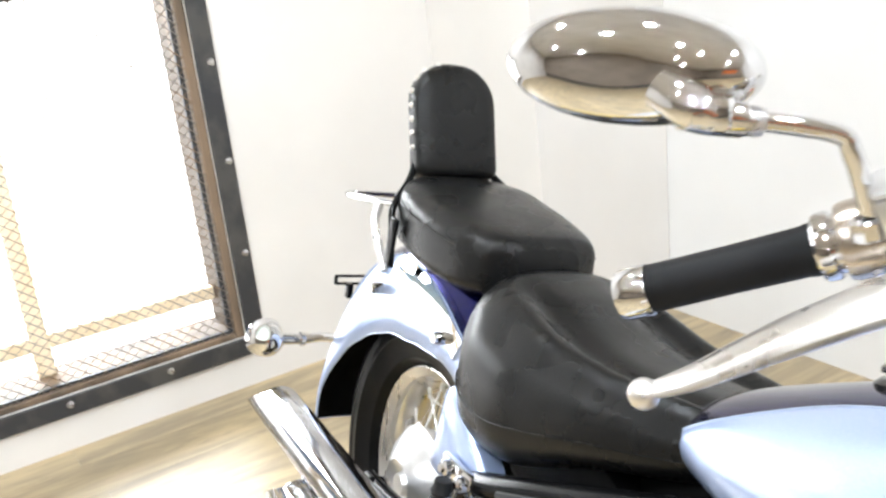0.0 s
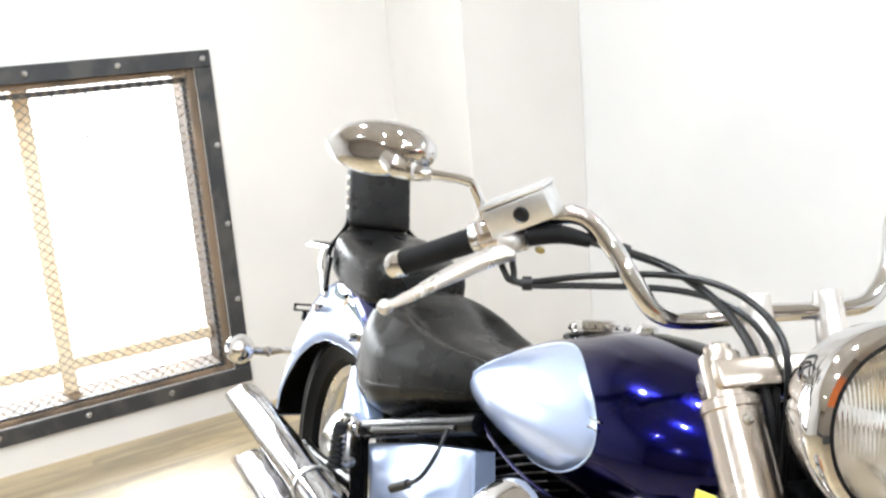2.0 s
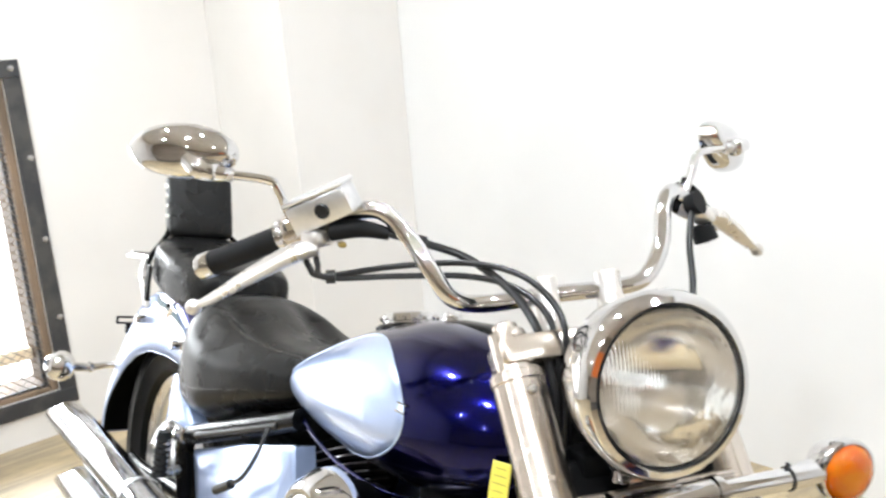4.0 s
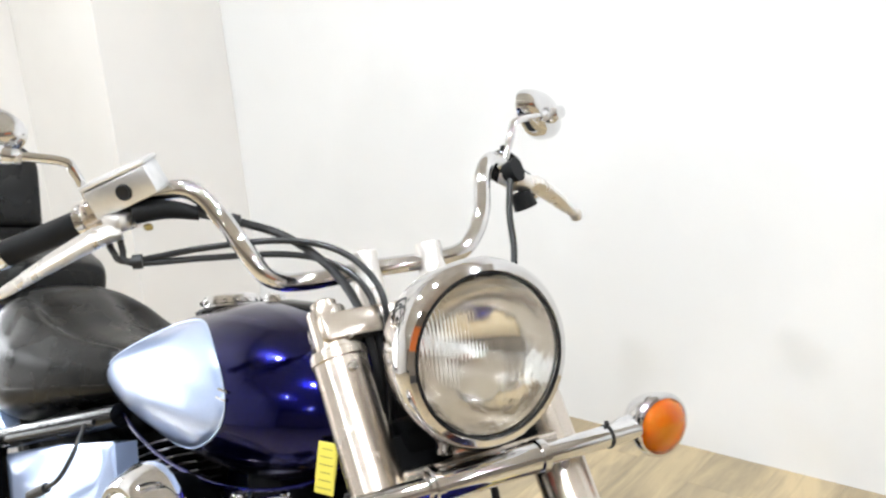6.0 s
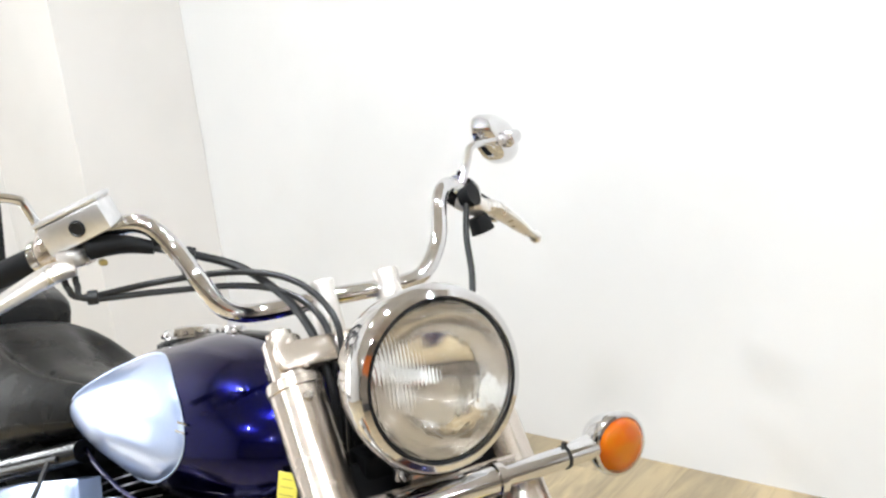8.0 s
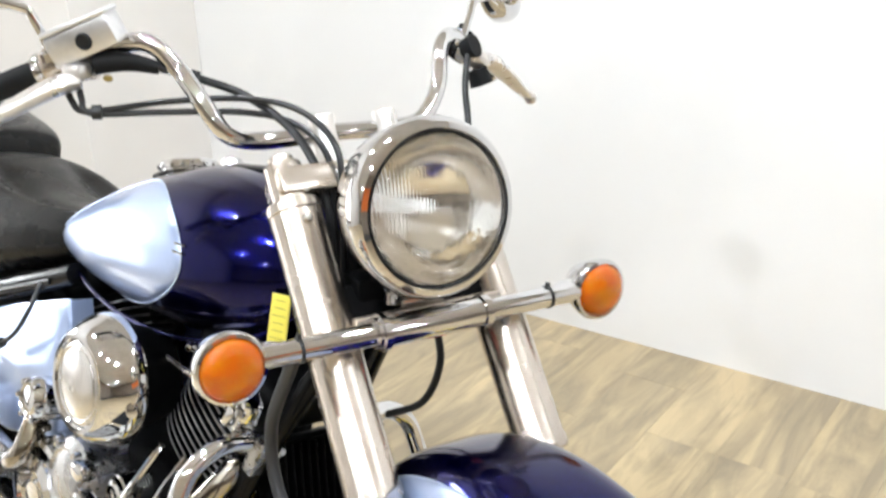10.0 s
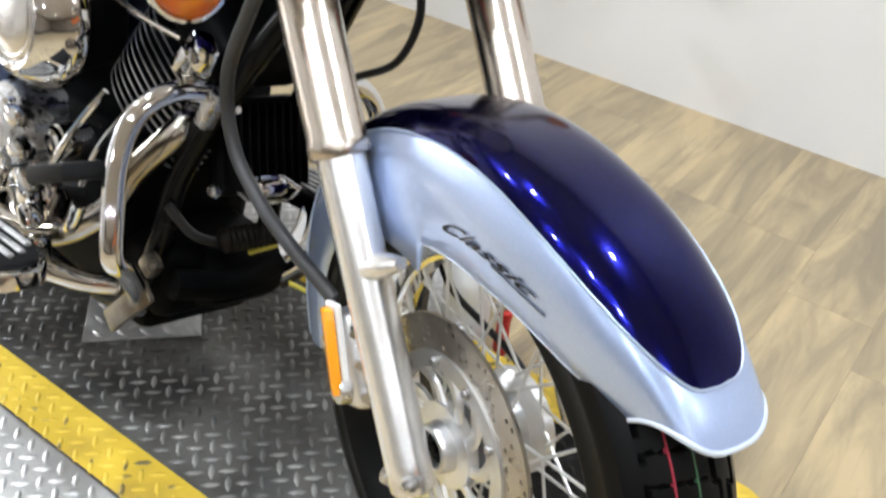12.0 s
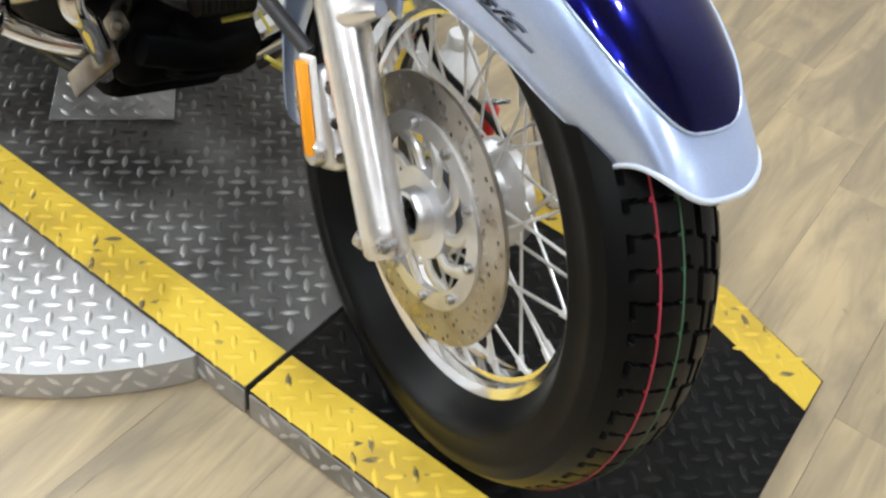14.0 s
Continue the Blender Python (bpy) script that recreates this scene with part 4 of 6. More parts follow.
# ---- front indicators on their light bar ----
BX, BZ = -0.243, 0.773
bm = fresh()
tube(bm, [(BX, -0.215, BZ), (BX, 0.215, BZ)], 0.0135, 20, 1)
light_bar = steered("light_bar", bm, CHROME, "chrome crossbar under the headlight")
bm = fresh()
for ya, yb, rr in ((-0.078, 0.078, 0.0185), (-0.072, -0.064, 0.022), (0.066, 0.074, 0.0215)):
    tube(bm, [(BX, ya, BZ), (BX, yb, BZ)], rr, 20, 1)
part("sleeve", bm, CHROME, light_bar)
for s in (-1, 1):
    bm = fresh()
    lathe(bm, [(0.0135, -0.0022), (0.0149, -0.0018), (0.0149, 0.0018), (0.0135, 0.0022)], at=(BX, s * 0.17, BZ), axis=(0, 1, 0), segs=20)
    box(bm, (0.006, 0.005, 0.007), Matrix.Translation((BX, s * 0.17, BZ + 0.0165)), 0.001, 1)
    part("cable_tie", bm, CABLE, light_bar)
    c = Vector((-0.243, s * 0.250, 0.771))
    bm = fresh()
    lathe(bm, [(0.0, -0.045), (0.014, -0.043), (0.028, -0.032), (0.036, -0.016), (0.0405, 0.0), (0.0415, 0.006), (0.0395, 0.011), (0.036, 0.012), (0.035, 0.008)], at=c, axis=(1, 0, 0.02), segs=40)
    lathe(bm, [(0.0, 0.0), (0.017, 0.002), (0.0155, 0.03), (0.0125, 0.045)], at=c + Vector((-0.008, -s * 0.02, 0)), axis=(0, -s, 0), segs=20)
    sig = steered("indicator", bm, CHROME, "round chrome indicator with an amber lens")
    bm = fresh()
    prof = [(0.0355, 0.009)] + [(0.0345 * math.sin(radians(a)), 0.010 + 0.0165 * math.cos(radians(a))) for a in range(88, -1, -8)]
    lathe(bm, prof, at=c, axis=(1, 0, 0.02), segs=40)
    for rr, hh in ((0.03, 0.0175),):
        lathe(bm, [(rr - 0.0012, hh - 0.0015), (rr, hh + 0.0006), (rr + 0.0012, hh - 0.0015)], at=c, axis=(1, 0, 0.02), segs=40)
    part("lens", bm, AMBER, sig, "amber ribbed lens")


# ---- handlebar, controls, mirrors, cables ----
MIRROR = mat("mirror_silver", (0.9, 0.9, 0.9), 0.02, 1.0)

def flip(pts, s):
    return [Vector((x, y * s, z)) for x, y, z in pts]


BAR_LEFT = [(-0.53, 0.0, 0.955), (-0.53, 0.09, 0.955), (-0.533, 0.15, 0.962), (-0.555, 0.192, 1.0), (-0.588, 0.218, 1.055), (-0.615, 0.25, 1.074), (-0.65, 0.295, 1.058), (-0.70, 0.35, 1.031), (-0.765, 0.432, 0.996)]
BAR_RIGHT = [(-0.53, 0.09, 0.952), (-0.530, 0.140, 0.964), (-0.545, 0.165, 1.003), (-0.575, 0.186, 1.046), (-0.60, 0.222, 1.080), (-0.65, 0.295, 1.060), (-0.70, 0.35, 1.031), (-0.765, 0.432, 0.996)]
bm = fresh()
tube(bm, flip(BAR_RIGHT[::-1], -1) + flip(BAR_LEFT, 1), 0.0122, 20, 7)
handlebar = steered("handlebar", bm, CHROME, "wide swept chrome handlebar")
for s in (-1, 1):
    bm = fresh()
    lathe(bm, [(0.0195, -0.05), (0.0205, -0.04), (0.019, -0.01), (0.0175, 0.008), (0.0185, 0.019), (0.0175, 0.024), (0.0, 0.0245)], at=(-0.524, 0.041 + s * 0.049, 0.956), axis=(-0.35, 0, 1), segs=24)
    riser = part("riser", bm, BRUSHED, handlebar, "satin metal bar riser")
    g0, g1 = Vector((-0.692, s * 0.335, 1.039)), Vector((-0.772, s * 0.437, 0.992))
    d = (g1 - g0).normalized()
    bm = fresh()
    lathe(bm, [(0.0175, 0.0), (0.0185, 0.004), (0.0175, 0.008), (0.0172, 0.06), (0.0178, 0.115), (0.0178, 0.118), (0.014, 0.118)], at=g0, axis=d, segs=28)
    part("grip", bm, RUBBER, handlebar, "black rubber grip")
    bm = fresh()
    lathe(bm, [(0.0185, 0.118), (0.0195, 0.12), (0.0195, 0.138), (0.017, 0.143), (0.0, 0.144)], at=g0, axis=d, segs=28)
    part("bar_end", bm, CHROME, handlebar, "chrome grip end")
    # switch housing and its ring
    bm = fresh()
    lathe(bm, [(0.015, -0.013), (0.0225, -0.0125), (0.0238, -0.010), (0.0238, -0.003), (0.0215, -0.0005), (0.015, 0.0)], at=g0, axis=d, segs=28)
    lathe(bm, [(0.0205, -0.017), (0.0205, -0.012)], at=g0, axis=d, segs=24)
    part("grip_flange", bm, CHROME, handlebar, "chrome ring beside the grip")
    bm = fresh()
    lathe(bm, [(0.0, -0.056), (0.021, -0.056), (0.0255, -0.053), (0.027, -0.048), (0.027, -0.021), (0.0255, -0.017), (0.02, -0.016), (0.0, -0.016)], at=g0, axis=d, segs=28)
    housing = part("switch_housing", bm, SATIN if s < 0 else BLACK, handlebar)
    for h_ in (-0.027, -0.043):
        bm = fresh()
        lathe(bm, [(0.0, 0.003), (0.003, 0.003), (0.0042, 0.001), (0.0042, -0.003)], at=g0 + d * h_ + Vector((0.021, 0.0, -0.016)), axis=(0.8, 0, -0.6), segs=8)
        part("housing_screw", bm, STEEL, housing)
    bm = fresh()
    box(bm, (0.011, 0.012, 0.012), Matrix.Translation(g0 + d * -0.037 + Vector((0.004, 0, 0.030))), 0.003, 2)
    part("stop_switch" if s < 0 else "dip_switch", bm, RED if s < 0 else RUBBER, housing)
    # lever blade
    bm = fresh()
    lv = [(-0.611, s * 0.30, 1.034), (-0.618, s * 0.33, 1.028), (-0.645, s * 0.385, 0.998), (-0.668, s * 0.432, 0.969), (-0.681, s * 0.455, 0.957)]
    tube(bm, lv, [0.017, 0.0225, 0.0185, 0.0125, 0.0085], 14, 6, flat=0.6)
    lathe(bm, [(0.011 * math.sin(radians(a)), 0.011 * math.cos(radians(a))) for a in range(0, 181, 18)], at=(-0.683, s * 0.461, 0.954), segs=16)
    part("lever", bm, BRUSHED, handlebar, "polished alloy lever with a ball end")

# right: brake master cylinder
bd = (Vector((-0.692, -0.335, 1.03)) - Vector((-0.62, -0.25, 1.075))).normalized()
mz = Vector((0.25, 0.1, 1)).normalized()
my = mz.cross(bd).normalized()
mz = bd.cross(my).normalized()
MC = Matrix((*(list(r) for r in zip(bd, my, mz)),)).to_4x4()
MC.translation = Vector((-0.618, -0.287, 1.085))
bm = fresh()
box(bm, (0.095, 0.04, 0.040), MC @ Matrix.Translation((0, 0, 0)), 0.005, 2)
box(bm, (0.098, 0.0425, 0.007), MC @ Matrix.Translation((-0.001, 0, 0.0235)) @ Matrix.Rotation(radians(-1), 4, "Y"), 0.0035, 2)
master = part("brake_reservoir", bm, ALU, handlebar, "cast alloy brake fluid reservoir")
bm = fresh()
lathe(bm, [(0.0, 0.002), (0.0075, 0.002), (0.0095, 0.0035), (0.011, 0.001), (0.011, -0.006)], at=MC @ Vector((-0.006, -0.02 if my.x < 0 else 0.02, -0.001)), axis=my if my.x > 0 else -my, segs=20)
part("sight_glass", bm, CABLE, master)
bm = fresh()
tube(bm, [(-0.612, -0.282, 1.054), (-0.603, -0.258, 1.057), (-0.597, -0.235, 1.055), (-0.585, -0.207, 1.048)], [0.014, 0.0135, 0.0115, 0.0085], 14, 5)
part("cable_boot", bm, RUBBER, handlebar, "black rubber boot")
bm = fresh()
box(bm, (0.018, 0.01, 0.008), Matrix.Translation((-0.606, -0.268, 1.036)), 0.003, 2)
part("brake_switch", bm, mat("aged_brass", (0.30, 0.22, 0.07), 0.4, 0.5), handlebar, "brassy brake switch")
bm = fresh()
box(bm, (0.03, 0.045, 0.022), Matrix.Translation((-0.620, -0.296, 1.045)) @ Matrix.Rotation(radians(38), 4, "Z"), 0.006, 2)
part("lever_perch", bm, BRUSHED, handlebar, "pale alloy lever perch")
# left: clutch perch and boot
bm = fresh()
tube(bm, [(-0.615, 0.27, 1.05), (-0.60, 0.285, 1.04), (-0.605, 0.31, 1.03)], [0.016, 0.018, 0.013], 14, 4)
part("clutch_perch", bm, BRUSHED, handlebar)
bm = fresh()
tube(bm, [(-0.592, 0.262, 1.052), (-0.575, 0.272, 1.06)], [0.015, 0.019], 14, 1)
tube(bm, [(-0.59, 0.285, 1.022), (-0.585, 0.292, 0.998)], [0.016, 0.019], 14, 1)
part("clutch_boot", bm, RUBBER, handlebar, "black rubber boots")

# mirrors, each turned in towards the rider
MIRRORS = ((-1, (-0.652, -0.326, 1.068), (-0.652, -0.342, 1.11), (-0.655, -0.356, 1.124), (-0.664, -0.43, 1.138), (-0.7266, -0.4562, 1.1638), -40.6, -3.5),
           (1, (-0.650, 0.297, 1.062), (-0.668, 0.322, 1.10), (-0.678, 0.342, 1.124), (-0.690, 0.425, 1.130), (-0.7376, 0.420, 1.1253), 39.2, -20.2))
for s, foot, bend, arm, joint, c, toe, cant in MIRRORS:
    foot, bend, arm, joint, c = (Vector(v) for v in (foot, bend, arm, joint, c))
    bm = fresh()
    tube(bm, [foot, bend, arm, joint], 0.0062, 14, 6)
    lathe(bm, [(0.011, 0.0), (0.011, 0.012), (0.008, 0.014)], at=foot - Vector((0, 0, 0.012)), axis=(0, 0.25 * s, 1), segs=8)
    stem = steered("mirror_stem", bm, CHROME, "bent chrome mirror stem")
    bm = fresh()
    lathe(bm, [(0.0, -0.011), (0.0085, -0.011), (0.0095, -0.007), (0.0095, 0.007), (0.0085, 0.011), (0.0, 0.011)], at=arm.lerp(joint, 0.72), axis=joint - arm, segs=14)
    part("lock_nut", bm, STEEL, stem)
    face = Matrix.Translation(c) @ Matrix.Rotation(radians(toe), 4, "Z") @ Matrix.Rotation(radians(-3.2), 4, "Y") @ Matrix.Rotation(radians(cant), 4, "X")
    bm = fresh()
    secs = []
    for k in range(15):
        a = radians(90 * k / 14)
        f = max(0.02, math.cos(a) ** 0.62)
        secs.append([face @ Vector((0.0345 * math.sin(a), 0.085 * f * math.cos(b), 0.0378 * f * math.sin(b))) for b in (2 * math.pi * q / 48 for q in range(48))])
    rim0 = [face @ Vector((-0.010, 0.084 * math.cos(b), 0.0368 * math.sin(b))) for b in (2 * math.pi * q / 48 for q in range(48))]
    rim1 = [face @ Vector((-0.005, 0.0855 * math.cos(b), 0.0383 * math.sin(b))) for b in (2 * math.pi * q / 48 for q in range(48))]
    loft(bm, [rim0, rim1] + secs)
    part("mirror_shell", bm, CHROME, stem, "oval chrome mirror shell")
    bm = fresh()
    back = face @ Vector((0.026, -0.03 * s, -0.01))
    tube(bm, [joint, joint.lerp(back, 0.5) + Vector((0.006, 0, -0.002)), back], [0.0125, 0.0145, 0.0135], 14, 4)
    lathe(bm, [(0.0, -0.02), (0.011, -0.02), (0.012, 0.0), (0.011, 0.014), (0.0, 0.014)], at=joint, axis=joint - arm, segs=14)
    box(bm, (0.020, 0.034, 0.022), Matrix.Translation(joint.lerp(back, 0.1)) @ Matrix.Rotation(radians(toe), 4, "Z"), 0.005, 2)
    part("pivot_block", bm, CHROME, stem)
    bm = fresh()
    vs = [bm.verts.new(face @ Vector((-0.0105, 0.081 * math.cos(2 * math.pi * q / 48), 0.0352 * math.sin(2 * math.pi * q / 48)))) for q in range(48)]
    bm.faces.new(vs)
    part("mirror_glass", bm, MIRROR, stem)

# cables
CABLES = {
    "throttle_cable": ([(-0.625, -0.316, 1.03), (-0.618, -0.312, 1.008), (-0.602, -0.296, 0.996), (-0.572, -0.21, 1.006), (-0.53, -0.12, 1.01), (-0.455, -0.075, 1.003), (-0.39, -0.056, 0.972), (-0.366, -0.055, 0.92), (-0.37, -0.055, 0.8)], 0.0042),
    "return_cable": ([(-0.612, -0.303, 1.035), (-0.609, -0.302, 1.012), (-0.60, -0.293, 0.994), (-0.572, -0.21, 0.993), (-0.532, -0.12, 0.992), (-0.465, -0.08, 0.986), (-0.412, -0.061, 0.962), (-0.383, -0.06, 0.918), (-0.378, -0.06, 0.8)], 0.0042),
    "brake_hose": ([(-0.588, -0.213, 1.05), (-0.572, -0.16, 1.033), (-0.545, -0.11, 1.012), (-0.471, -0.085, 0.984), (-0.417, -0.075, 0.951), (-0.388, -0.07, 0.908), (-0.368, -0.07, 0.855), (-0.36, -0.075, 0.74)], 0.0056),
    "clutch_cable": ([(-0.58, 0.262, 1.055), (-0.56, 0.245, 1.0), (-0.535, 0.235, 0.94), (-0.50, 0.20, 0.88), (-0.46, 0.12, 0.82)], 0.005),
}
for nm, (pts, r) in CABLES.items():
    bm = fresh()
    tube(bm, pts, r, 10, 8)
    cb = steered(nm, bm, CABLE, "black sheathed cable")
for at, ax_ in (((-0.574, -0.166, 1.035), (0.3, 0.9, -0.3)), ((-0.598, -0.287, 0.995), (0.3, 0.9, 0))):
    bm = fresh()
    lathe(bm, [(0.0, -0.007), (0.0095, -0.006), (0.0095, 0.006), (0.0, 0.007)], at=at, axis=ax_, segs=12)
    steered("cable_clip", bm, CABLE, "black cable clip")
bm = fresh()
tube(bm, [(-0.275, -0.155, 0.765), (-0.315, -0.155, 0.715), (-0.372, -0.16, 0.615), (-0.355, -0.16, 0.535), (-0.285, -0.155, 0.492), (-0.20, -0.15, 0.475), (-0.14, -0.13, 0.445)], 0.0085, 12, 8)
steered("brake_line", bm, mat("hose_rubber", (0.028, 0.028, 0.03), 0.5), "grey-black rubber brake hose")
bm = fresh()
tube(bm, [(-0.27, 0.02, 0.76), (-0.275, 0.03, 0.70), (-0.30, 0.02, 0.64), (-0.36, 0.0, 0.60)], 0.005, 10, 8)
steered("wiring_lead", bm, CABLE, "black wiring lead")
bm = fresh()
tube(bm, [(0.0, 0.066, 0.345), (-0.045, 0.062, 0.369), (-0.11, 0.06, 0.375), (-0.18, 0.06, 0.38), (-0.225, 0.066, 0.40), (-0.25, 0.075, 0.44)], 0.0046, 10, 8)
steered("speedometer_cable", bm, CABLE, "black cable from the front hub")
bm = fresh()
box(bm, (0.02, 0.03, 0.02), Matrix.Translation((-0.265, 0.015, 0.755)), 0.003, 2)
steered("horn_connector", bm, RED, "red connector")


# ---- tank ----
TX = [-0.435, -0.45, -0.49, -0.55, -0.62, -0.70, -0.79, -0.88, -0.97, -1.04, -1.08, -1.105, -1.115]
TW = [0.05, 0.082, 0.112, 0.137, 0.152, 0.158, 0.157, 0.147, 0.13, 0.108, 0.085, 0.052, 0.02]
TT = [0.82, 0.843, 0.866, 0.879, 0.884, 0.88, 0.862, 0.831, 0.793, 0.76, 0.735, 0.715, 0.70]
TB = [0.745, 0.712, 0.676, 0.650, 0.632, 0.622, 0.62, 0.624, 0.634, 0.646, 0.655, 0.668, 0.682]
T_N = 2.05


def eased(x, xs, ys):
    """A smooth curve through the stations (xs rising), with no overshoot."""
    if x <= xs[0] or x >= xs[-1]:
        return ys[0] if x <= xs[0] else ys[-1]
    i = max(j for j in range(len(xs) - 1) if xs[j] <= x)
    d = [(ys[j + 1] - ys[j]) / (xs[j + 1] - xs[j]) for j in range(len(xs) - 1)]

    def slope(j):
        if j == 0 or j == len(xs) - 1:
            return d[0] if j == 0 else d[-1]
        return 0.0 if d[j - 1] * d[j] <= 0 else 2 * d[j - 1] * d[j] / (d[j - 1] + d[j])

    h = xs[i + 1] - xs[i]
    t = (x - xs[i]) / h
    return ys[i] * (1 + 2 * t) * (1 - t) ** 2 + ys[i + 1] * t * t * (3 - 2 * t) + h * slope(i) * t * (1 - t) ** 2 - h * slope(i + 1) * t * t * (1 - t)


def tank_dims(x):
    xs = TX[::-1]
    return [eased(x, xs, v[::-1]) for v in (TW, TT, TB)]


def tank_y(x, z, off=0.0):
    w, t, b = tank_dims(x)
    zc, h = t * 0.46 + b * 0.54, 0.0
    h = (t - zc) if z > zc else (zc - b)
    k = min(0.985, abs(z - zc) / h)
    return (w + off) * (1 - k ** T_N) ** (1 / T_N)


def tank_section(x, n=72):
    w, t, b = tank_dims(x)
    zc = t * 0.46 + b * 0.54
    out = []
    for q in range(n):
        a = 2 * math.pi * q / n
        c, s = math.cos(a), math.sin(a)
        out.append(Vector((x, w * math.copysign(abs(c) ** (2 / T_N), c), zc + ((t - zc) if s > 0 else (zc - b)) * math.copysign(abs(s) ** (2 / T_N), s))))
    return out


bm = fresh()
txs = [-0.435 - 0.68 * (0.5 - 0.5 * math.cos(math.pi * k / 72)) for k in range(73)]
loft(bm, [tank_section(x) for x in txs])
tank = fixed("fuel_tank", bm, DARK_BLUE, "teardrop fuel tank in deep blue", sharp=60)
PANEL = [(-1.084, 0.680), (-1.04, 0.722), (-0.95, 0.776), (-0.87, 0.815), (-0.79, 0.839), (-0.72, 0.835), (-0.650, 0.805), (-0.617, 0.770), (-0.618, 0.735), (-0.655, 0.700), (-0.722, 0.669), (-0.795, 0.651), (-0.87, 0.643), (-0.965, 0.650), (-1.055, 0.662)]


def closed_curve(pts, per=6):
    p = [Vector((x, 0, z)) for x, z in pts]
    n = len(p)
    out = []
    for i in range(n):
        a, b, c, d = p[i - 1], p[i], p[(i + 1) % n], p[(i + 2) % n]
        for k in range(per):
            t = k / per
            out.append(0.5 * (2 * b + (c - a) * t + (2 * a - 5 * b + 4 * c - d) * t * t + (3 * b - a - 3 * c + d) * t ** 3))
    return out


loop = closed_curve(PANEL)
mid = sum(loop, Vector()) / len(loop)
for s in (-1, 1):
    bm = fresh()
    rings = []
    for f in (1.0, 0.985, 0.9, 0.78, 0.65, 0.5, 0.35, 0.2, 0.08):
        ring = []
        for p in loop:
            q = mid + (p - mid) * f
            ring.append(bm.verts.new((q.x, s * (tank_y(q.x, q.z, 0.0) + (0.0016 if f < 1 else -0.001)), q.z)))
        rings.append(ring)
    for a, b in zip(rings, rings[1:]):
        for k in range(len(a)):
            bm.faces.new((a[k], a[(k + 1) % len(a)], b[(k + 1) % len(a)], b[k]))
    bm.faces.new(rings[-1])
    panel = part("side_panel", bm, LIGHT_BLUE, tank, "light blue teardrop panel", 60)
    bm = fresh()
    lp = [(p.x, s * (tank_y(p.x, p.z) + 0.0012), p.z) for p in loop]
    tube(bm, lp + [lp[0]], 0.0015, 6, 1, caps=False)
    part("pinstripe", bm, PINSTRIPE, tank)
    bm = fresh()
    for dz in (-0.006, 0.005):
        tube(bm, [(-0.632, s * (tank_y(-0.632, 0.775 + dz) + 0.002), 0.775 + dz), (-0.612, s * (tank_y(-0.612, 0.775 + dz) + 0.002), 0.775 + dz)], 0.0017, 6, 1)
    part("tank_mark", bm, CHROME, tank)
# filler cap and console
bm = fresh()
lathe(bm, [(0.046, -0.006), (0.0465, 0.008), (0.0445, 0.0095), (0.0445, 0.012), (0.047, 0.0135), (0.047, 0.021), (0.044, 0.025), (0.034, 0.028), (0.031, 0.0265), (0.018, 0.0285), (0.0, 0.029)], at=(-0.848, 0, 0.836), axis=(-0.28, 0, 1), segs=40)
for k in range(16):
    a = 2 * math.pi * k / 16
    lathe(bm, [(0.0, 0.005), (0.003, 0.0045), (0.0042, 0.0), (0.0042, -0.006)], at=Vector((-0.8525, 0, 0.8515)) + frame_of((-0.28, 0, 1)) @ Vector((0.0455 * math.cos(a), 0.0455 * math.sin(a), 0.0)), axis=frame_of((-0.28, 0, 1)) @ Vector((math.cos(a), math.sin(a), 0.1)), segs=8)
part("filler_cap", bm, CHROME, tank, "chrome filler cap")
bm = fresh()
lathe(bm, [(0.057, -0.02), (0.058, 0.006), (0.052, 0.01), (0.044, 0.0095)], at=(-0.846, 0, 0.834), axis=(-0.28, 0, 1), segs=36)
part("cap_gasket", bm, BLACK, tank, "black ring under the filler cap")
bm = fresh()
tube(bm, [(-0.70, 0, 0.878), (-0.63, 0, 0.883), (-0.55, 0, 0.877), (-0.49, 0, 0.864)], [0.02, 0.026, 0.026, 0.018], 16, 6, flat=0.25)
part("tank_console", bm, BLACK, tank, "black tank top strip")
bm = fresh()
lathe(bm, [(0.0, 0.015), (0.013, 0.014), (0.016, 0.008), (0.016, -0.004)], at=(-0.735, 0, 0.872), axis=(0, 0, 1), segs=20)
part("console_knob", bm, CHROME, tank)
for s in (-1, 1):
    bm = fresh()
    tube(bm, [(x, s * 0.84 * tank_dims(x)[0], tank_dims(x)[2] + 0.012) for x in np.linspace(-0.445, -1.0, 16)], 0.0032, 8, 3)
    part("seam_bead", bm, DARK_BLUE, tank, "rolled blue seam along the tank's lower edge")
    for x in (-0.53, -0.60, -0.612, -0.70, -0.716, -0.728):
        bm = fresh()
        lathe(bm, [(0.0, 0.009), (0.0045, 0.0085), (0.0062, 0.005), (0.0062, -0.004)], at=(x, s * 0.80 * tank_dims(x)[0], tank_dims(x)[2] + 0.002), axis=(0.2, s * 0.9, -0.4), segs=10)
        part("seam_bolt", bm, CHROME, tank)
bm = fresh()
tube(bm, [(-0.67, -0.14, 0.615), (-0.60, -0.128, 0.60), (-0.53, -0.11, 0.592)], [0.004, 0.005, 0.0035], 8, 5)
part("tank_link", bm, SATIN, tank, "thin bright link under the tank")
bm = fresh()
box(bm, (0.027, 0.003, 0.066), Matrix.Translation((-0.455, -0.100, 0.718)) @ Matrix.Rotation(radians(25), 4, "Z"), 0.001, 1)
fixed("warning_label", bm, YELLOW, "yellow caution label with dark rows of print")
lab = bpy.data.objects["warning_label"]
PRINT_GREY = mat("faint_print", (0.35, 0.30, 0.06), 0.6)
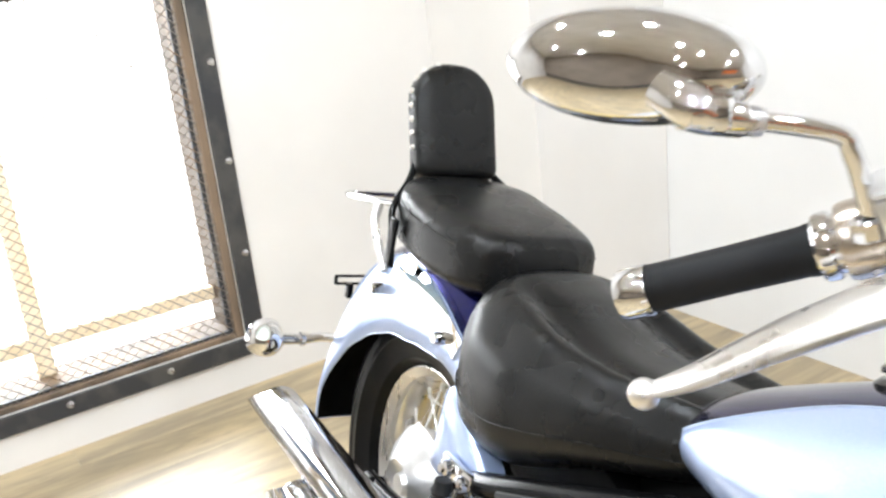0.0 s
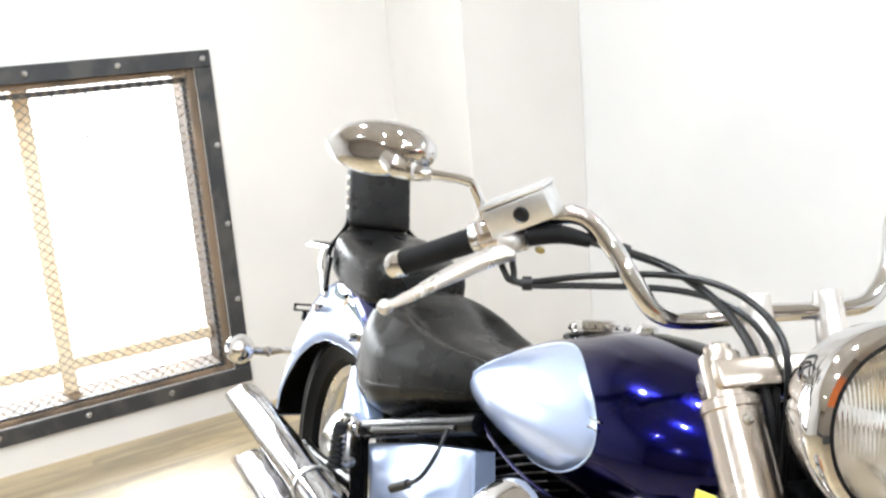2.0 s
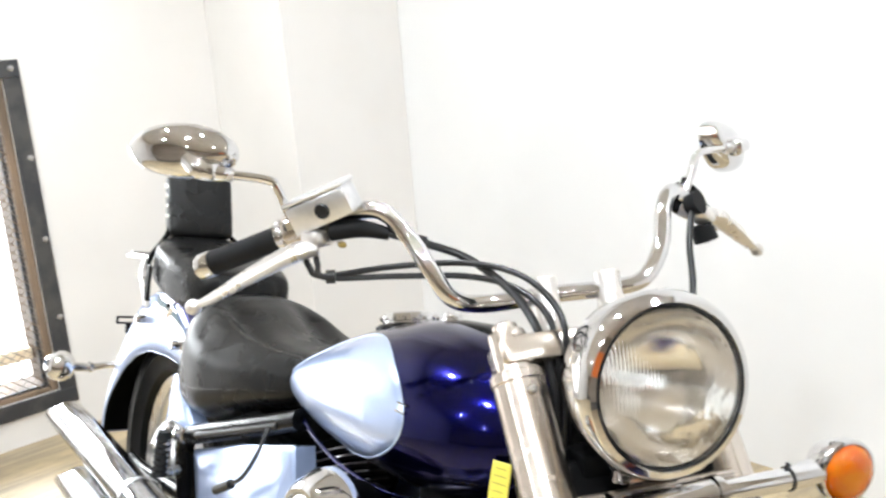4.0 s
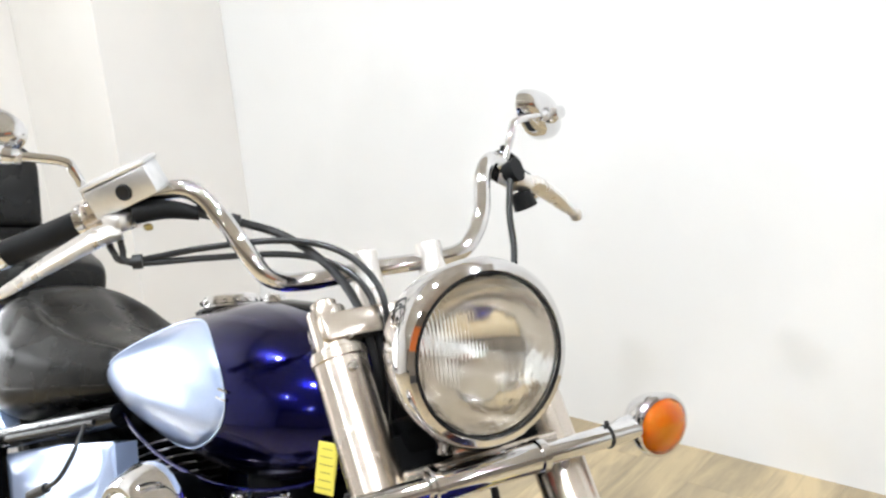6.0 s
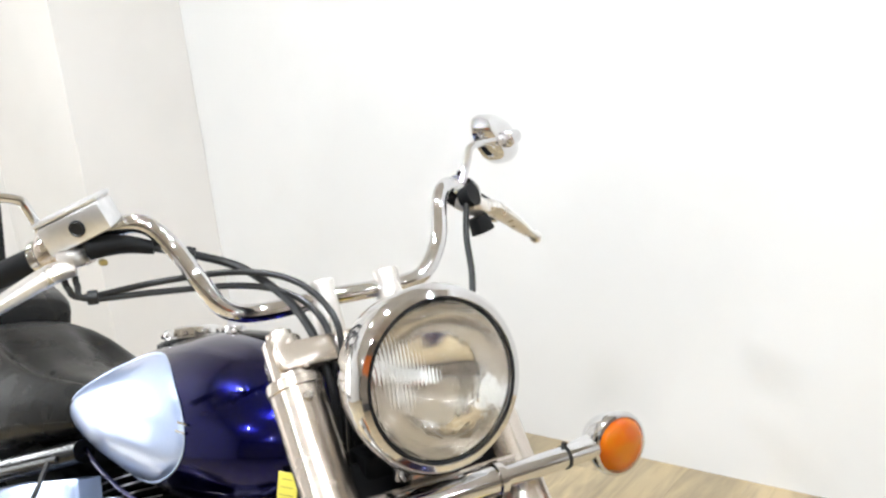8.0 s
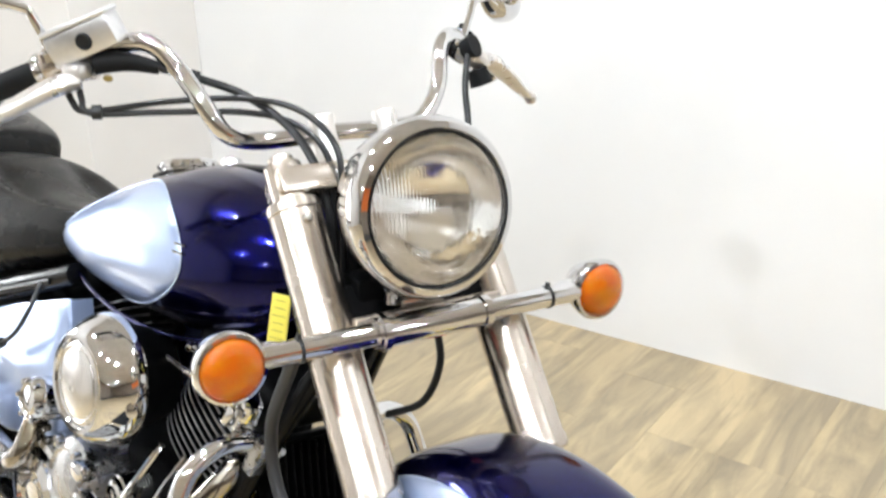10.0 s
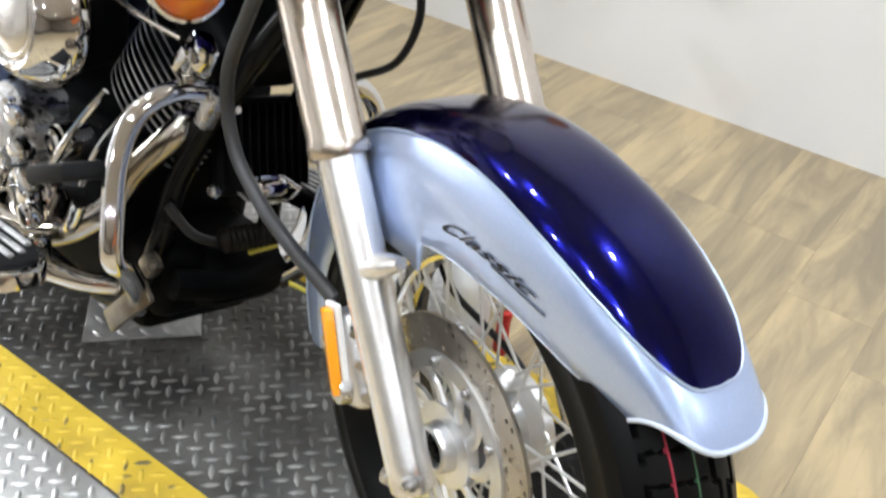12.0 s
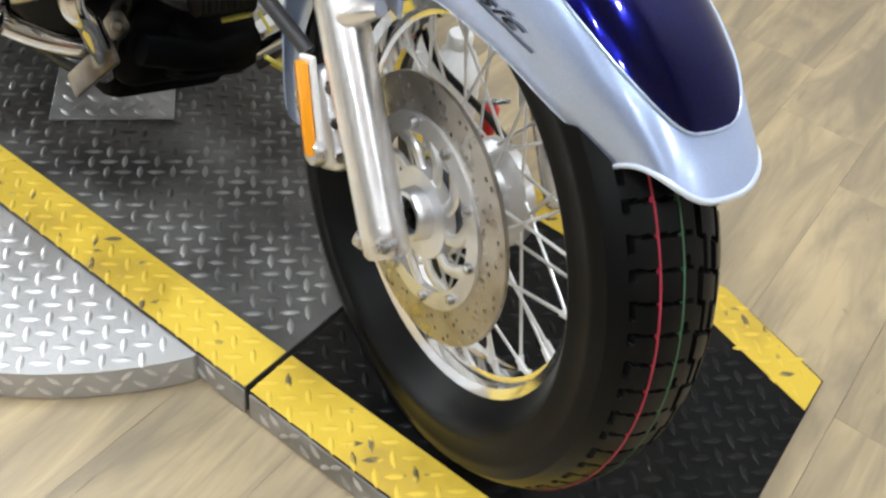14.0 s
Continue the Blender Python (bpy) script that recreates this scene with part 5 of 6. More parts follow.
for k in range(6):
    bm = fresh()
    box(bm, (0.014 + 0.006 * ((k * 7) % 3) / 2, 0.0008, 0.0011), Matrix.Translation((-0.455, -0.100, 0.718)) @ Matrix.Rotation(radians(25), 4, "Z") @ Matrix.Translation((0, -0.0021, 0.025 - 0.010 * k)))
    part("print_bar", bm, PRINT_GREY, lab)


# ---- seats ----
def seat_mesh(bm, stations, crease=None, n=88, power=2.7):
    """stations: x, half width, top z, bottom z; the top may carry moulded folds."""
    xs = [s[0] for s in stations][::-1]
    cols = [[s[k] for s in stations][::-1] for k in (1, 2, 3)]
    secs = []
    for k in range(111):
        x = xs[-1] + (xs[0] - xs[-1]) * (0.5 - 0.5 * math.cos(math.pi * k / 110))
        w, t, b = (eased(x, xs, c) for c in cols)
        zc = b + (t - b) * 0.42
        ring = []
        for q in range(n):
            a = 2 * math.pi * q / n
            c, s = math.cos(a), math.sin(a)
            y = w * math.copysign(abs(c) ** (2 / power), c)
            if s < 0:
                y = w * math.copysign(abs(c) ** 0.42, c)
            z = zc + ((t - zc) if s > 0 else (zc - b)) * math.copysign(abs(s) ** (2 / power), s)
            p = Vector((x, y, z))
            if crease and s > -0.3:
                p += crease(x, y / max(w, 1e-4), s)
            ring.append(p)
        secs.append(ring)
    loft(bm, secs)
    for _ in range(4):
        bmesh.ops.smooth_vert(bm, verts=bm.verts[:], factor=0.5, use_axis_x=True, use_axis_y=True, use_axis_z=True)
    return bm


def rider_fold(x, v, s):
    """A deep groove on each side with a rolled bolster outside it, and a dished middle."""
    along = min(1.0, max(0.0, (x + 1.45) / 0.10)) * min(1.0, max(0.0, (-1.0 - x) / 0.07))
    groove = 0.44 + 0.10 * max(0.0, min(1.0, (x + 1.36) / 0.30))
    u = abs(v) - groove
    d = (-0.017 * math.exp(-(u / 0.085) ** 2) + 0.011 * math.exp(-((u - 0.20) / 0.13) ** 2)) * along
    d -= 0.007 * math.exp(-((u - 0.40) / 0.05) ** 2) * along
    w = (x + 1.24) / 0.12
    d -= 0.007 * math.exp(-w * w) * max(0.0, 1 - (v / 0.72) ** 2) ** 0.8
    return Vector((0, 0, d * max(0.0, s + 0.3)))


RIDER = [(-0.955, 0.045, 0.745, 0.70), (-0.985, 0.075, 0.745, 0.675), (-1.05, 0.108, 0.738, 0.645), (-1.16, 0.146, 0.734, 0.608), (-1.25, 0.167, 0.739, 0.568), (-1.33, 0.179, 0.752, 0.535), (-1.40, 0.176, 0.768, 0.527), (-1.455, 0.156, 0.777, 0.545), (-1.495, 0.115, 0.765, 0.59), (-1.515, 0.06, 0.73, 0.63)]
bm = fresh()
seat_mesh(bm, RIDER, rider_fold)
seat = fixed("rider_seat", bm, LEATHER, "broad black vinyl rider's seat with moulded folds", sharp=70)
for s in (-1, 1):
    bm = fresh()
    tube(bm, [(x, s * (w + 0.0005), b + (t - b) * 0.34) for x, w, t, b in RIDER[1:-1]], 0.0010, 6, 6)
    part("piping", bm, LEATHER, seat)
PASS = [(-1.50, 0.06, 0.80, 0.73), (-1.52, 0.105, 0.815, 0.715), (-1.58, 0.125, 0.828, 0.71), (-1.68, 0.135, 0.842, 0.716), (-1.76, 0.132, 0.852, 0.728), (-1.82, 0.11, 0.852, 0.74), (-1.85, 0.06, 0.83, 0.76)]
bm = fresh()
seat_mesh(bm, PASS, None, power=4.0)
pillion = fixed("pillion_seat", bm, LEATHER, "black vinyl pillion seat", sharp=70)
for s in (-1, 1):
    bm = fresh()
    tube(bm, [(x, s * (w * 0.985), b + (t - b) * 0.66) for x, w, t, b in PASS[1:-1]], 0.002, 6, 6)
    part("piping", bm, LEATHER, pillion)

# ---- backrest ----
BR = Matrix.Translation((-1.838, 0, 0.845)) @ Matrix.Rotation(radians(-20), 4, "Y")
half, tall, r_ = 0.081, 0.208, 0.07
outline = []
for cx_, cy_, a0, rr in ((half - 0.016, 0.016, -90, 0.016), (half - r_, tall - r_, 0, r_), (-half + r_, tall - r_, 90, r_), (-half + 0.016, 0.016, 180, 0.016)):
    for k in range(9):
        a = radians(a0 + 90 * k / 8)
        outline.append((cx_ + rr * math.cos(a), cy_ + rr * math.sin(a)))
secs = []
for depth, f in ((-0.012, 0.90), (-0.0115, 0.97), (-0.008, 1.0), (0.014, 1.0), (0.022, 0.985), (0.0275, 0.95), (0.031, 0.88), (0.033, 0.7), (0.034, 0.4), (0.0342, 0.1)):
    secs.append([BR @ Vector((depth, x * f, tall / 2 + (z - tall / 2) * f)) for x, z in outline])
bm = fresh()
loft(bm, secs)
backrest = fixed("backrest_pad", bm, LEATHER, "black padded backrest with chrome studs round its edge", sharp=60)
n_out = len(outline)
lengths = [0.0]
for i in range(n_out):
    a, b = Vector((*outline[i], 0)), Vector((*outline[(i + 1) % n_out], 0))
    lengths.append(lengths[-1] + (b - a).length)
for k in range(26):
    d = lengths[-1] * (k + 0.5) / 26
    i = max(j for j in range(n_out) if lengths[j] <= d)
    f = (d - lengths[i]) / max(1e-6, lengths[i + 1] - lengths[i])
    a, b = Vector((*outline[i], 0)), Vector((*outline[(i + 1) % n_out], 0))
    p, e = a.lerp(b, f), (b - a).normalized()
    if p.y < 0.05:
        continue
    nrm = BR.to_3x3() @ Vector((0, e.y, -e.x))
    bm = fresh()
    lathe(bm, [(0.0, 0.006), (0.004, 0.0045), (0.006, 0.0)], at=BR @ Vector((0.006, p.x, p.y)), axis=nrm, segs=8)
    part("stud", bm, BRUSHED, backrest)
for s in (-1, 1):
    bm = fresh()
    tube(bm, [(-1.855, s * 0.07, 0.90), (-1.842, s * 0.078, 0.862), (-1.815, s * 0.10, 0.836), (-1.785, s * 0.135, 0.80), (-1.765, s * 0.142, 0.76), (-1.755, s * 0.142, 0.70)], 0.0065, 10, 6)
    rail = fixed("sissy_bar", bm, BLACK, "black backrest stay")
    bm = fresh()
    box(bm, (0.024, 0.008, 0.085), Matrix.Translation((-1.757, s * 0.144, 0.745)) @ Matrix.Rotation(radians(8), 4, "Y"), 0.003, 2)
    part("stay_plate", bm, BLACK, rail)

# ---- rear wheel, fender ----
R_AXLE = Vector((-1.685, 0, 0.328))
bm = fresh()
lathe(bm, [(0.0, -0.11), (0.018, -0.11), (0.022, -0.10), (0.045, -0.112), (0.085, -0.088), (0.1, -0.07), (0.092, -0.045), (0.06, -0.035), (0.05, 0.05), (0.075, 0.06), (0.075, 0.075), (0.0, 0.08)], axis=(0, 1, 0), segs=48)
rear_wheel = fixed("rear_wheel", bm, ALU, "spoked rear wheel with a grey drum hub")
rear_wheel.matrix_basis = Matrix.Translation(R_AXLE)
bm = fresh()
tyre_mesh(bm, 0.328, 0.085, 0.2, tread, 560)
on_wheel("tyre", bm, TYRE, rear_wheel, "wide black rear tyre", 28)
bm = fresh()
rim_mesh(bm, 0.201, 0.058)
on_wheel("rim", bm, BRUSHED, rear_wheel, "satin steel rim")
spoke_set(rear_wheel, 0.178, 0.075, 0.045, 32)

R_FR = 0.43


def rear_edge(a):
    return float(np.interp(a, [60, 80, 95, 120, 140, 160, 178, 190], [0.30, 0.27, 0.258, 0.268, 0.292, 0.335, 0.395, 0.405]))


def rear_point(a, phi, off=0.0):
    s, c = math.sin(phi), math.cos(phi)
    y = 0.118 * math.copysign(abs(s) ** 0.55, s)
    h = R_FR - rear_edge(a)
    r = R_FR - h * (1 - max(c, 0.0) ** 0.62) + off
    y += off * s
    return Vector((r * math.cos(radians(a)), y, r * math.sin(radians(a)))) + R_AXLE


bm = fresh()
shell(bm, rear_point, np.linspace(58, 188, 60), PHI, 0.0, -0.0025)
rear_fender = fixed("rear_fender", bm, LIGHT_BLUE, "deep light blue rear fender", sharp=50)
bm = fresh()


def crown_edge(a):
    return radians(float(np.interp(a, [58, 68, 110, 186], [73, 69, 42, 34])))


shell(bm, lambda a, v, off: rear_point(a, crown_edge(a) * v, off), np.linspace(58, 186, 50), np.linspace(-1, 1, 25), 0.0014, 0.0002)
part("crown_panel", bm, DARK_BLUE, rear_fender, "dark blue painted crown", 50)
for s in (-1, 1):
    bm = fresh()
    tube(bm, [rear_point(a, s * crown_edge(a), 0.0015) for a in np.linspace(58, 186, 40)], 0.0014, 6, 1)
    part("pinstripe", bm, PINSTRIPE, rear_fender)
    bm = fresh()
    tube(bm, [rear_point(a, s * math.pi / 2, -0.001) for a in np.linspace(70, 188, 50)], 0.0012, 6, 1)
    part("edge_bead", bm, PINSTRIPE, rear_fender)
    bm = fresh()
    shell(bm, lambda a, v, off, s=s: rear_point(a, s * (crown_edge(a) + v), off), np.linspace(62, 104, 24), [radians(2), radians(5), radians(9), radians(13), radians(15)], 0.006, 0.0004)
    part("fender_strut", bm, CHROME, rear_fender, "curved chrome strut along the fender")
    # fender bolts
    for q in ((-1.57, 0.637), (-1.83, 0.642)):
        bm = fresh()
        lathe(bm, [(0.0, 0.014), (0.008, 0.013), (0.011, 0.006), (0.011, -0.01)], at=(q[0], s * 0.128, q[1]), axis=(0, s, 0), segs=14)
        part("fender_bolt", bm, CHROME, rear_fender)
    # rear indicators
    c = Vector((-2.11, s * 0.235, 0.452))
    bm = fresh()
    lathe(bm, [(0.0, 0.042), (0.014, 0.04), (0.027, 0.03), (0.036, 0.014), (0.040, 0.0), (0.041, -0.008), (0.036, -0.012)], at=c, axis=(1, 0, 0), segs=36)
    ind = fixed("rear_indicator", bm, CHROME, "round chrome rear indicator on a short stalk")
    bm = fresh()
    tube(bm, [c + Vector((0.004, -s * 0.03, 0)), c + Vector((0.01, -s * 0.075, 0.0)), c + Vector((0.03, -s * 0.11, 0.01)), c + Vector((0.07, -s * 0.135, 0.02))], [0.013, 0.011, 0.0095, 0.0095], 12, 5)
    lathe(bm, [(0.0145, -0.004), (0.0145, 0.004)], at=c + Vector((0.01, -s * 0.075, 0)), axis=(0, 1, 0), segs=16)
    part("stalk", bm, CHROME, ind)
    bm = fresh()
    lathe(bm, [(0.035, -0.012), (0.03, -0.02), (0.015, -0.026), (0.0, -0.027)], at=c, axis=(1, 0, 0), segs=30)
    part("lens", bm, AMBER, ind)
bm = fresh()
shell(bm, rear_point, np.linspace(58.5, 187.5, 50), PHI[1:-1], -0.0035, -0.0055)
part("liner", bm, ENGINE_BLACK, rear_fender, "black underside", 50)
# plate bracket
bm = fresh()
for dz_ in (-0.008, 0.008):
    box(bm, (0.008, 0.19, 0.005), Matrix.Translation((-2.07, -0.02, 0.588 + dz_)), 0.002, 2)
for yy_ in (-0.112, 0.072):
    box(bm, (0.008, 0.006, 0.012), Matrix.Translation((-2.07, yy_, 0.588)), 0.001, 1)
box(bm, (0.02, 0.012, 0.03), Matrix.Translation((-2.06, -0.085, 0.568)), 0.003, 2)
fixed("plate_bracket", bm, BLACK, "black number plate bracket")

# ---- luggage rack ----
bm = fresh()
tube(bm, [(-1.87, -0.085, 0.79), (-1.97, -0.098, 0.776), (-2.09, -0.095, 0.762), (-2.125, -0.06, 0.757), (-2.13, 0, 0.756), (-2.125, 0.06, 0.757), (-2.09, 0.095, 0.762), (-1.97, 0.098, 0.776), (-1.87, 0.085, 0.79)], 0.008, 12, 6)
rack = fixed("luggage_rack", bm, CHROME, "small chrome luggage rack behind the backrest")
for s in (-1, 1):
    bm = fresh()
    tube(bm, [(-1.93, s * 0.094, 0.782), (-1.915, s * 0.108, 0.745), (-1.87, s * 0.112, 0.70), (-1.84, s * 0.112, 0.67)], 0.008, 10, 6)
    part("rack_strut", bm, BRUSHED, rack)
for x_ in (-1.96, -2.05):
    bm = fresh()
    tube(bm, [(x_, -0.097, 0.773), (x_, 0.097, 0.773)], 0.0055, 10, 1)
    part("rack_bar", bm, CHROME, rack)

# ---- exhaust ----
# bright metal with its dark tan reflections put into the base colour
TAN_REFLECTION = mat("tan_reflection_steel", (0.2, 0.175, 0.14), 0.3, 1.0, second=(0.12, 0.1, 0.08), scale=20)
HEADER = mat("heat_tinted_chrome", (0.42, 0.40, 0.38), 0.14, 1.0, second=(0.30, 0.26, 0.20), scale=9, rvary=0.05)
for nm, pts, r, slash in (("upper_muffler", [(-0.98, -0.20, 0.33), (-1.3, -0.215, 0.34), (-1.65, -0.222, 0.345), (-2.06, -0.228, 0.345)], 0.043, 1), ("lower_muffler", [(-0.9, -0.2, 0.22), (-1.2, -0.222, 0.225), (-1.5, -0.23, 0.23), (-1.88, -0.236, 0.235)], 0.043, 1)):
    bm = fresh()
    tube(bm, pts, [0.026, r, r, r], 24, 8, caps=False)
    end = Vector(pts[-1])
    for v in bm.verts:
        t_ = (v.co.x - end.x)
        if t_ < 0.15:
            v.co.x += (v.co.z - end.z) * (1.6 if abs(t_) < 0.004 else 0.0)
    bmesh.ops.solidify(bm, geom=bm.faces[:], thickness=0.003)
    muf = fixed(nm, bm, CHROME, "slash-cut chrome muffler")
    bm = fresh()
    lathe(bm, [(r + 0.0035, -0.008), (r + 0.0045, 0.0), (r + 0.0035, 0.008)], at=Vector(pts[1]).lerp(Vector(pts[2]), 0.4), axis=(1, 0, 0), segs=24)
    part("muffler_clamp", bm, STEEL, muf)
for nm, pts in (("front_header", [(-0.55, -0.05, 0.49), (-0.535, -0.09, 0.465), (-0.57, -0.12, 0.40), (-0.605, -0.14, 0.32), (-0.70, -0.17, 0.25), (-0.9, -0.19, 0.222)]), ("rear_header", [(-0.92, -0.06, 0.5), (-0.95, -0.15, 0.45), (-0.93, -0.2, 0.37), (-0.98, -0.2, 0.33)])):
    bm = fresh()
    tube(bm, pts, 0.02, 18, 8)
    fixed(nm, bm, HEADER, "curved chrome exhaust pipe")

# ---- frame ----
bm = fresh()
tube(bm, [(-0.36, 0, 0.80), (-0.6, 0, 0.70), (-1.0, 0, 0.62)], 0.03, 14, 6)
frame_ob = fixed("frame_backbone", bm, BLACK, "black tubular steel frame")
for s in (-1, 1):
    bm = fresh()
    tube(bm, [(-0.36, s * 0.02, 0.76), (-0.44, s * 0.05, 0.62), (-0.525, s * 0.08, 0.42), (-0.535, s * 0.095, 0.30), (-0.58, s * 0.1, 0.19), (-0.75, s * 0.105, 0.165), (-1.2, s * 0.11, 0.17)], 0.016, 14, 6)
    part("down_tube", bm, BLACK, frame_ob)
    bm = fresh()
    tube(bm, [(-1.2, s * 0.11, 0.17), (-1.34, s * 0.13, 0.22), (-1.37, s * 0.15, 0.4), (-1.36, s * 0.162, 0.49), (-1.28, s * 0.16, 0.530), (-0.98, s * 0.11, 0.645)], 0.02, 16, 6)
    part("seat_tube", bm, BLACK, frame_ob)
    bm = fresh()
    tube(bm, [(-1.27, s * 0.178, 0.53), (-1.02, s * 0.135, 0.625)], 0.006, 8, 1)
    part("wiring_loom", bm, CABLE, frame_ob)
    bm = fresh()
    loopc = closed_curve([(-1.46, 0.60), (-1.42, 0.605), (-1.36, 0.55), (-1.33, 0.515), (-1.40, 0.475), (-1.48, 0.47), (-1.475, 0.53)], 5)
    cc = sum(loopc, Vector()) / len(loopc)
    loft(bm, [[Vector((cc.x + (p.x - cc.x) * f, s * y, cc.z + (p.z - cc.z) * f)) for p in loopc] for f, y in ((1.0, 0.13), (1.0, 0.158), (0.95, 0.166), (0.75, 0.17), (0.2, 0.172))])
    part("frame_cover", bm, LIGHT_BLUE, frame_ob, "pale blue frame joint cover", 60)
for s in (-1, 1):
    for x_, z_ in ((-1.345, 0.508), (-1.39, 0.512)):
        bm = fresh()
        lathe(bm, [(0.0, 0.014), (0.006, 0.014), (0.0075, 0.01), (0.012, 0.008), (0.013, 0.0)], at=(x_, s * 0.186, z_), axis=(0, s, 0), segs=14)
        part("frame_bolt", bm, CHROME, frame_ob)
    bm = fresh()
    box(bm, (0.085, 0.014, 0.032), Matrix.Translation((-1.37, s * 0.18, 0.51)), 0.005, 2)
    part("seat_bracket", bm, CHROME, frame_ob, "chrome seat bracket")
    bm = fresh()
    tube(bm, [(-1.40, s * 0.14, 0.36), (-1.6, s * 0.15, 0.335), (-1.72, s * 0.15, 0.328)], [0.02, 0.017, 0.015], 14, 4)
    part("swingarm", bm, BLACK, frame_ob)
    bm = fresh()
    lathe(bm, [(0.0, 0.022), (0.009, 0.022), (0.011, 0.016), (0.016, 0.014), (0.017, 0.0), (0.017, -0.03)], at=(-1.685, s * 0.16, 0.328), axis=(0, s, 0), segs=16)
    part("axle_end", bm, CHROME, frame_ob)
    # pillion peg
    bm = fresh()
    tube(bm, [(-1.36, s * 0.17, 0.43), (-1.355, s * 0.2, 0.43), (-1.35, s * 0.21, 0.50)], [0.009, 0.01, 0.012], 12, 4)
    peg = fixed("pillion_peg", bm, STEEL, "folded pillion footpeg")
    bm = fresh()
    lathe(bm, [(0.0, 0.0), (0.013, 0.001)] + [(0.0135 if k % 2 else 0.0165, 0.006 + 0.006 * k) for k in range(14)] + [(0.012, 0.094), (0.0, 0.095)], at=(-1.355, s * 0.212, 0.42), axis=(0.02, 0, 1), segs=16)
    part("peg_rubber", bm, RUBBER, peg)

bm = fresh()
box(bm, (0.40, 0.21, 0.16), Matrix.Translation((-1.17, 0, 0.53)) @ Matrix.Rotation(radians(17), 4, "Y"), 0.02, 2)
part("battery_box", bm, ENGINE_BLACK, frame_ob, "black battery box")
# ---- side cover ----
for s in (-1, 1):
    quad = [(-1.345, 0.475), (-1.12, 0.56), (-0.92, 0.62), (-0.89, 0.53), (-0.93, 0.38), (-1.1, 0.33), (-1.27, 0.32)]
    bm = fresh()
    rim_ = [bm.verts.new((x, s * 0.152, z)) for x, z in quad]
    back_ = [bm.verts.new((x, s * 0.11, z)) for x, z in quad]
    ridge = [bm.verts.new((x, s * y, z)) for x, y, z in ((-1.285, 0.160, 0.462), (-1.03, 0.178, 0.478), (-0.945, 0.165, 0.50))]
    n_ = len(quad)
    for k in range(n_):
        bm.faces.new((rim_[k], rim_[(k + 1) % n_], back_[(k + 1) % n_], back_[k]))
    bm.faces.new(back_)
    for f_ in ((rim_[0], rim_[1], ridge[1], ridge[0]), (rim_[1], rim_[2], ridge[2], ridge[1]), (rim_[2], rim_[3], ridge[2]), (rim_[3], rim_[4], ridge[2]), (ridge[2], rim_[4], ridge[1]), (ridge[1], rim_[4], rim_[5]), (ridge[1], rim_[5], rim_[6], ridge[0]), (ridge[0], rim_[6], rim_[0])):
        bm.faces.new(f_)
    bmesh.ops.recalc_face_normals(bm, faces=bm.faces[:])
    bmesh.ops.bevel(bm, geom=[e for e in bm.edges if not any(v in back_ for v in e.verts)], offset=0.006, segments=3, affect="EDGES", profile=0.5)
    fixed("side_cover", bm, LIGHT_BLUE, "creased light blue side cover", sharp=30)

# ---- engine ----
bm = fresh()
box(bm, (0.50, 0.24, 0.26), Matrix.Translation((-0.85, 0, 0.30)), 0.03, 3)
box(bm, (0.22, 0.2, 0.12), Matrix.Translation((-0.62, 0, 0.24)), 0.03, 3)
engine = fixed("crankcase", bm, ENGINE_BLACK, "black crankcase of the twin engine")


CYL = (((-0.70, -0.01, 0.385), (0.60, 0, 1.0), "front_cylinder"), ((-0.93, 0, 0.38), (-0.55, 0, 1.0), "rear_cylinder"))
FIN_EDGE = mat("polished_fin", (0.45, 0.45, 0.46), 0.3, 0.9)
for base, axis, nm in CYL:
    bm = fresh()
    base, axis = Vector(base), Vector(axis).normalized()
    lathe(bm, [(0.0, 0.0), (0.055, 0.0), (0.055, 0.25), (0.0, 0.25)], at=base, axis=axis, segs=32)
    cyl = fixed(nm, bm, ENGINE_BLACK, "black finned engine cylinder")
    turn = axis.to_track_quat("Z", "Y").to_matrix().to_4x4()
    for k in range(11):
        bm = fresh()
        m_ = Matrix.Translation(base + axis * (0.055 + 0.0148 * k)) @ turn
        n_ = 40
        out_ = []
        for i in range(n_):
            a = 2 * math.pi * i / n_
            c, s = math.cos(a), math.sin(a)
            out_.append((0.07 * math.copysign(abs(c) ** 0.7, c), 0.1 * math.copysign(abs(s) ** 0.7, s)))
        plate(bm, out_, 0.0035, m_)
        part("cooling_fin", bm, ENGINE_BLACK, cyl)
        bm = fresh()
        loop_ = [m_ @ Vector((x, y, 0.0018)) for x, y in out_]
        near_ = [p_ for p_ in loop_ + loop_ if p_.y < 0.0]
        k0_ = next((i_ for i_ in range(len(loop_)) if loop_[i_ - 1].y >= 0.0 > loop_[i_].y), 0)
        run_ = [p_ for p_ in loop_[k0_:] + loop_[:k0_] if p_.y < 0.0]
        tube(bm, run_, 0.0018, 5, 1)
        part("fin_edge", bm, FIN_EDGE, cyl)
    bm = fresh()
    box(bm, (0.15, 0.2, 0.075), Matrix.Translation(base + axis * 0.265) @ turn, 0.022, 3)
    head = part("cylinder_head", bm, ENGINE_BLACK, cyl)
bm = fresh()
sp = Vector((-0.488, -0.112, 0.583))
box(bm, (0.046, 0.03, 0.052), Matrix.Translation(sp) @ Matrix.Rotation(radians(25), 4, "Y") @ Matrix.Rotation(radians(-20), 4, "Z"), 0.006, 2)
box(bm, (0.02, 0.018, 0.036), Matrix.Translation(sp + Vector((-0.008, -0.016, -0.006))) @ Matrix.Rotation(radians(40), 4, "Y"), 0.005, 2)
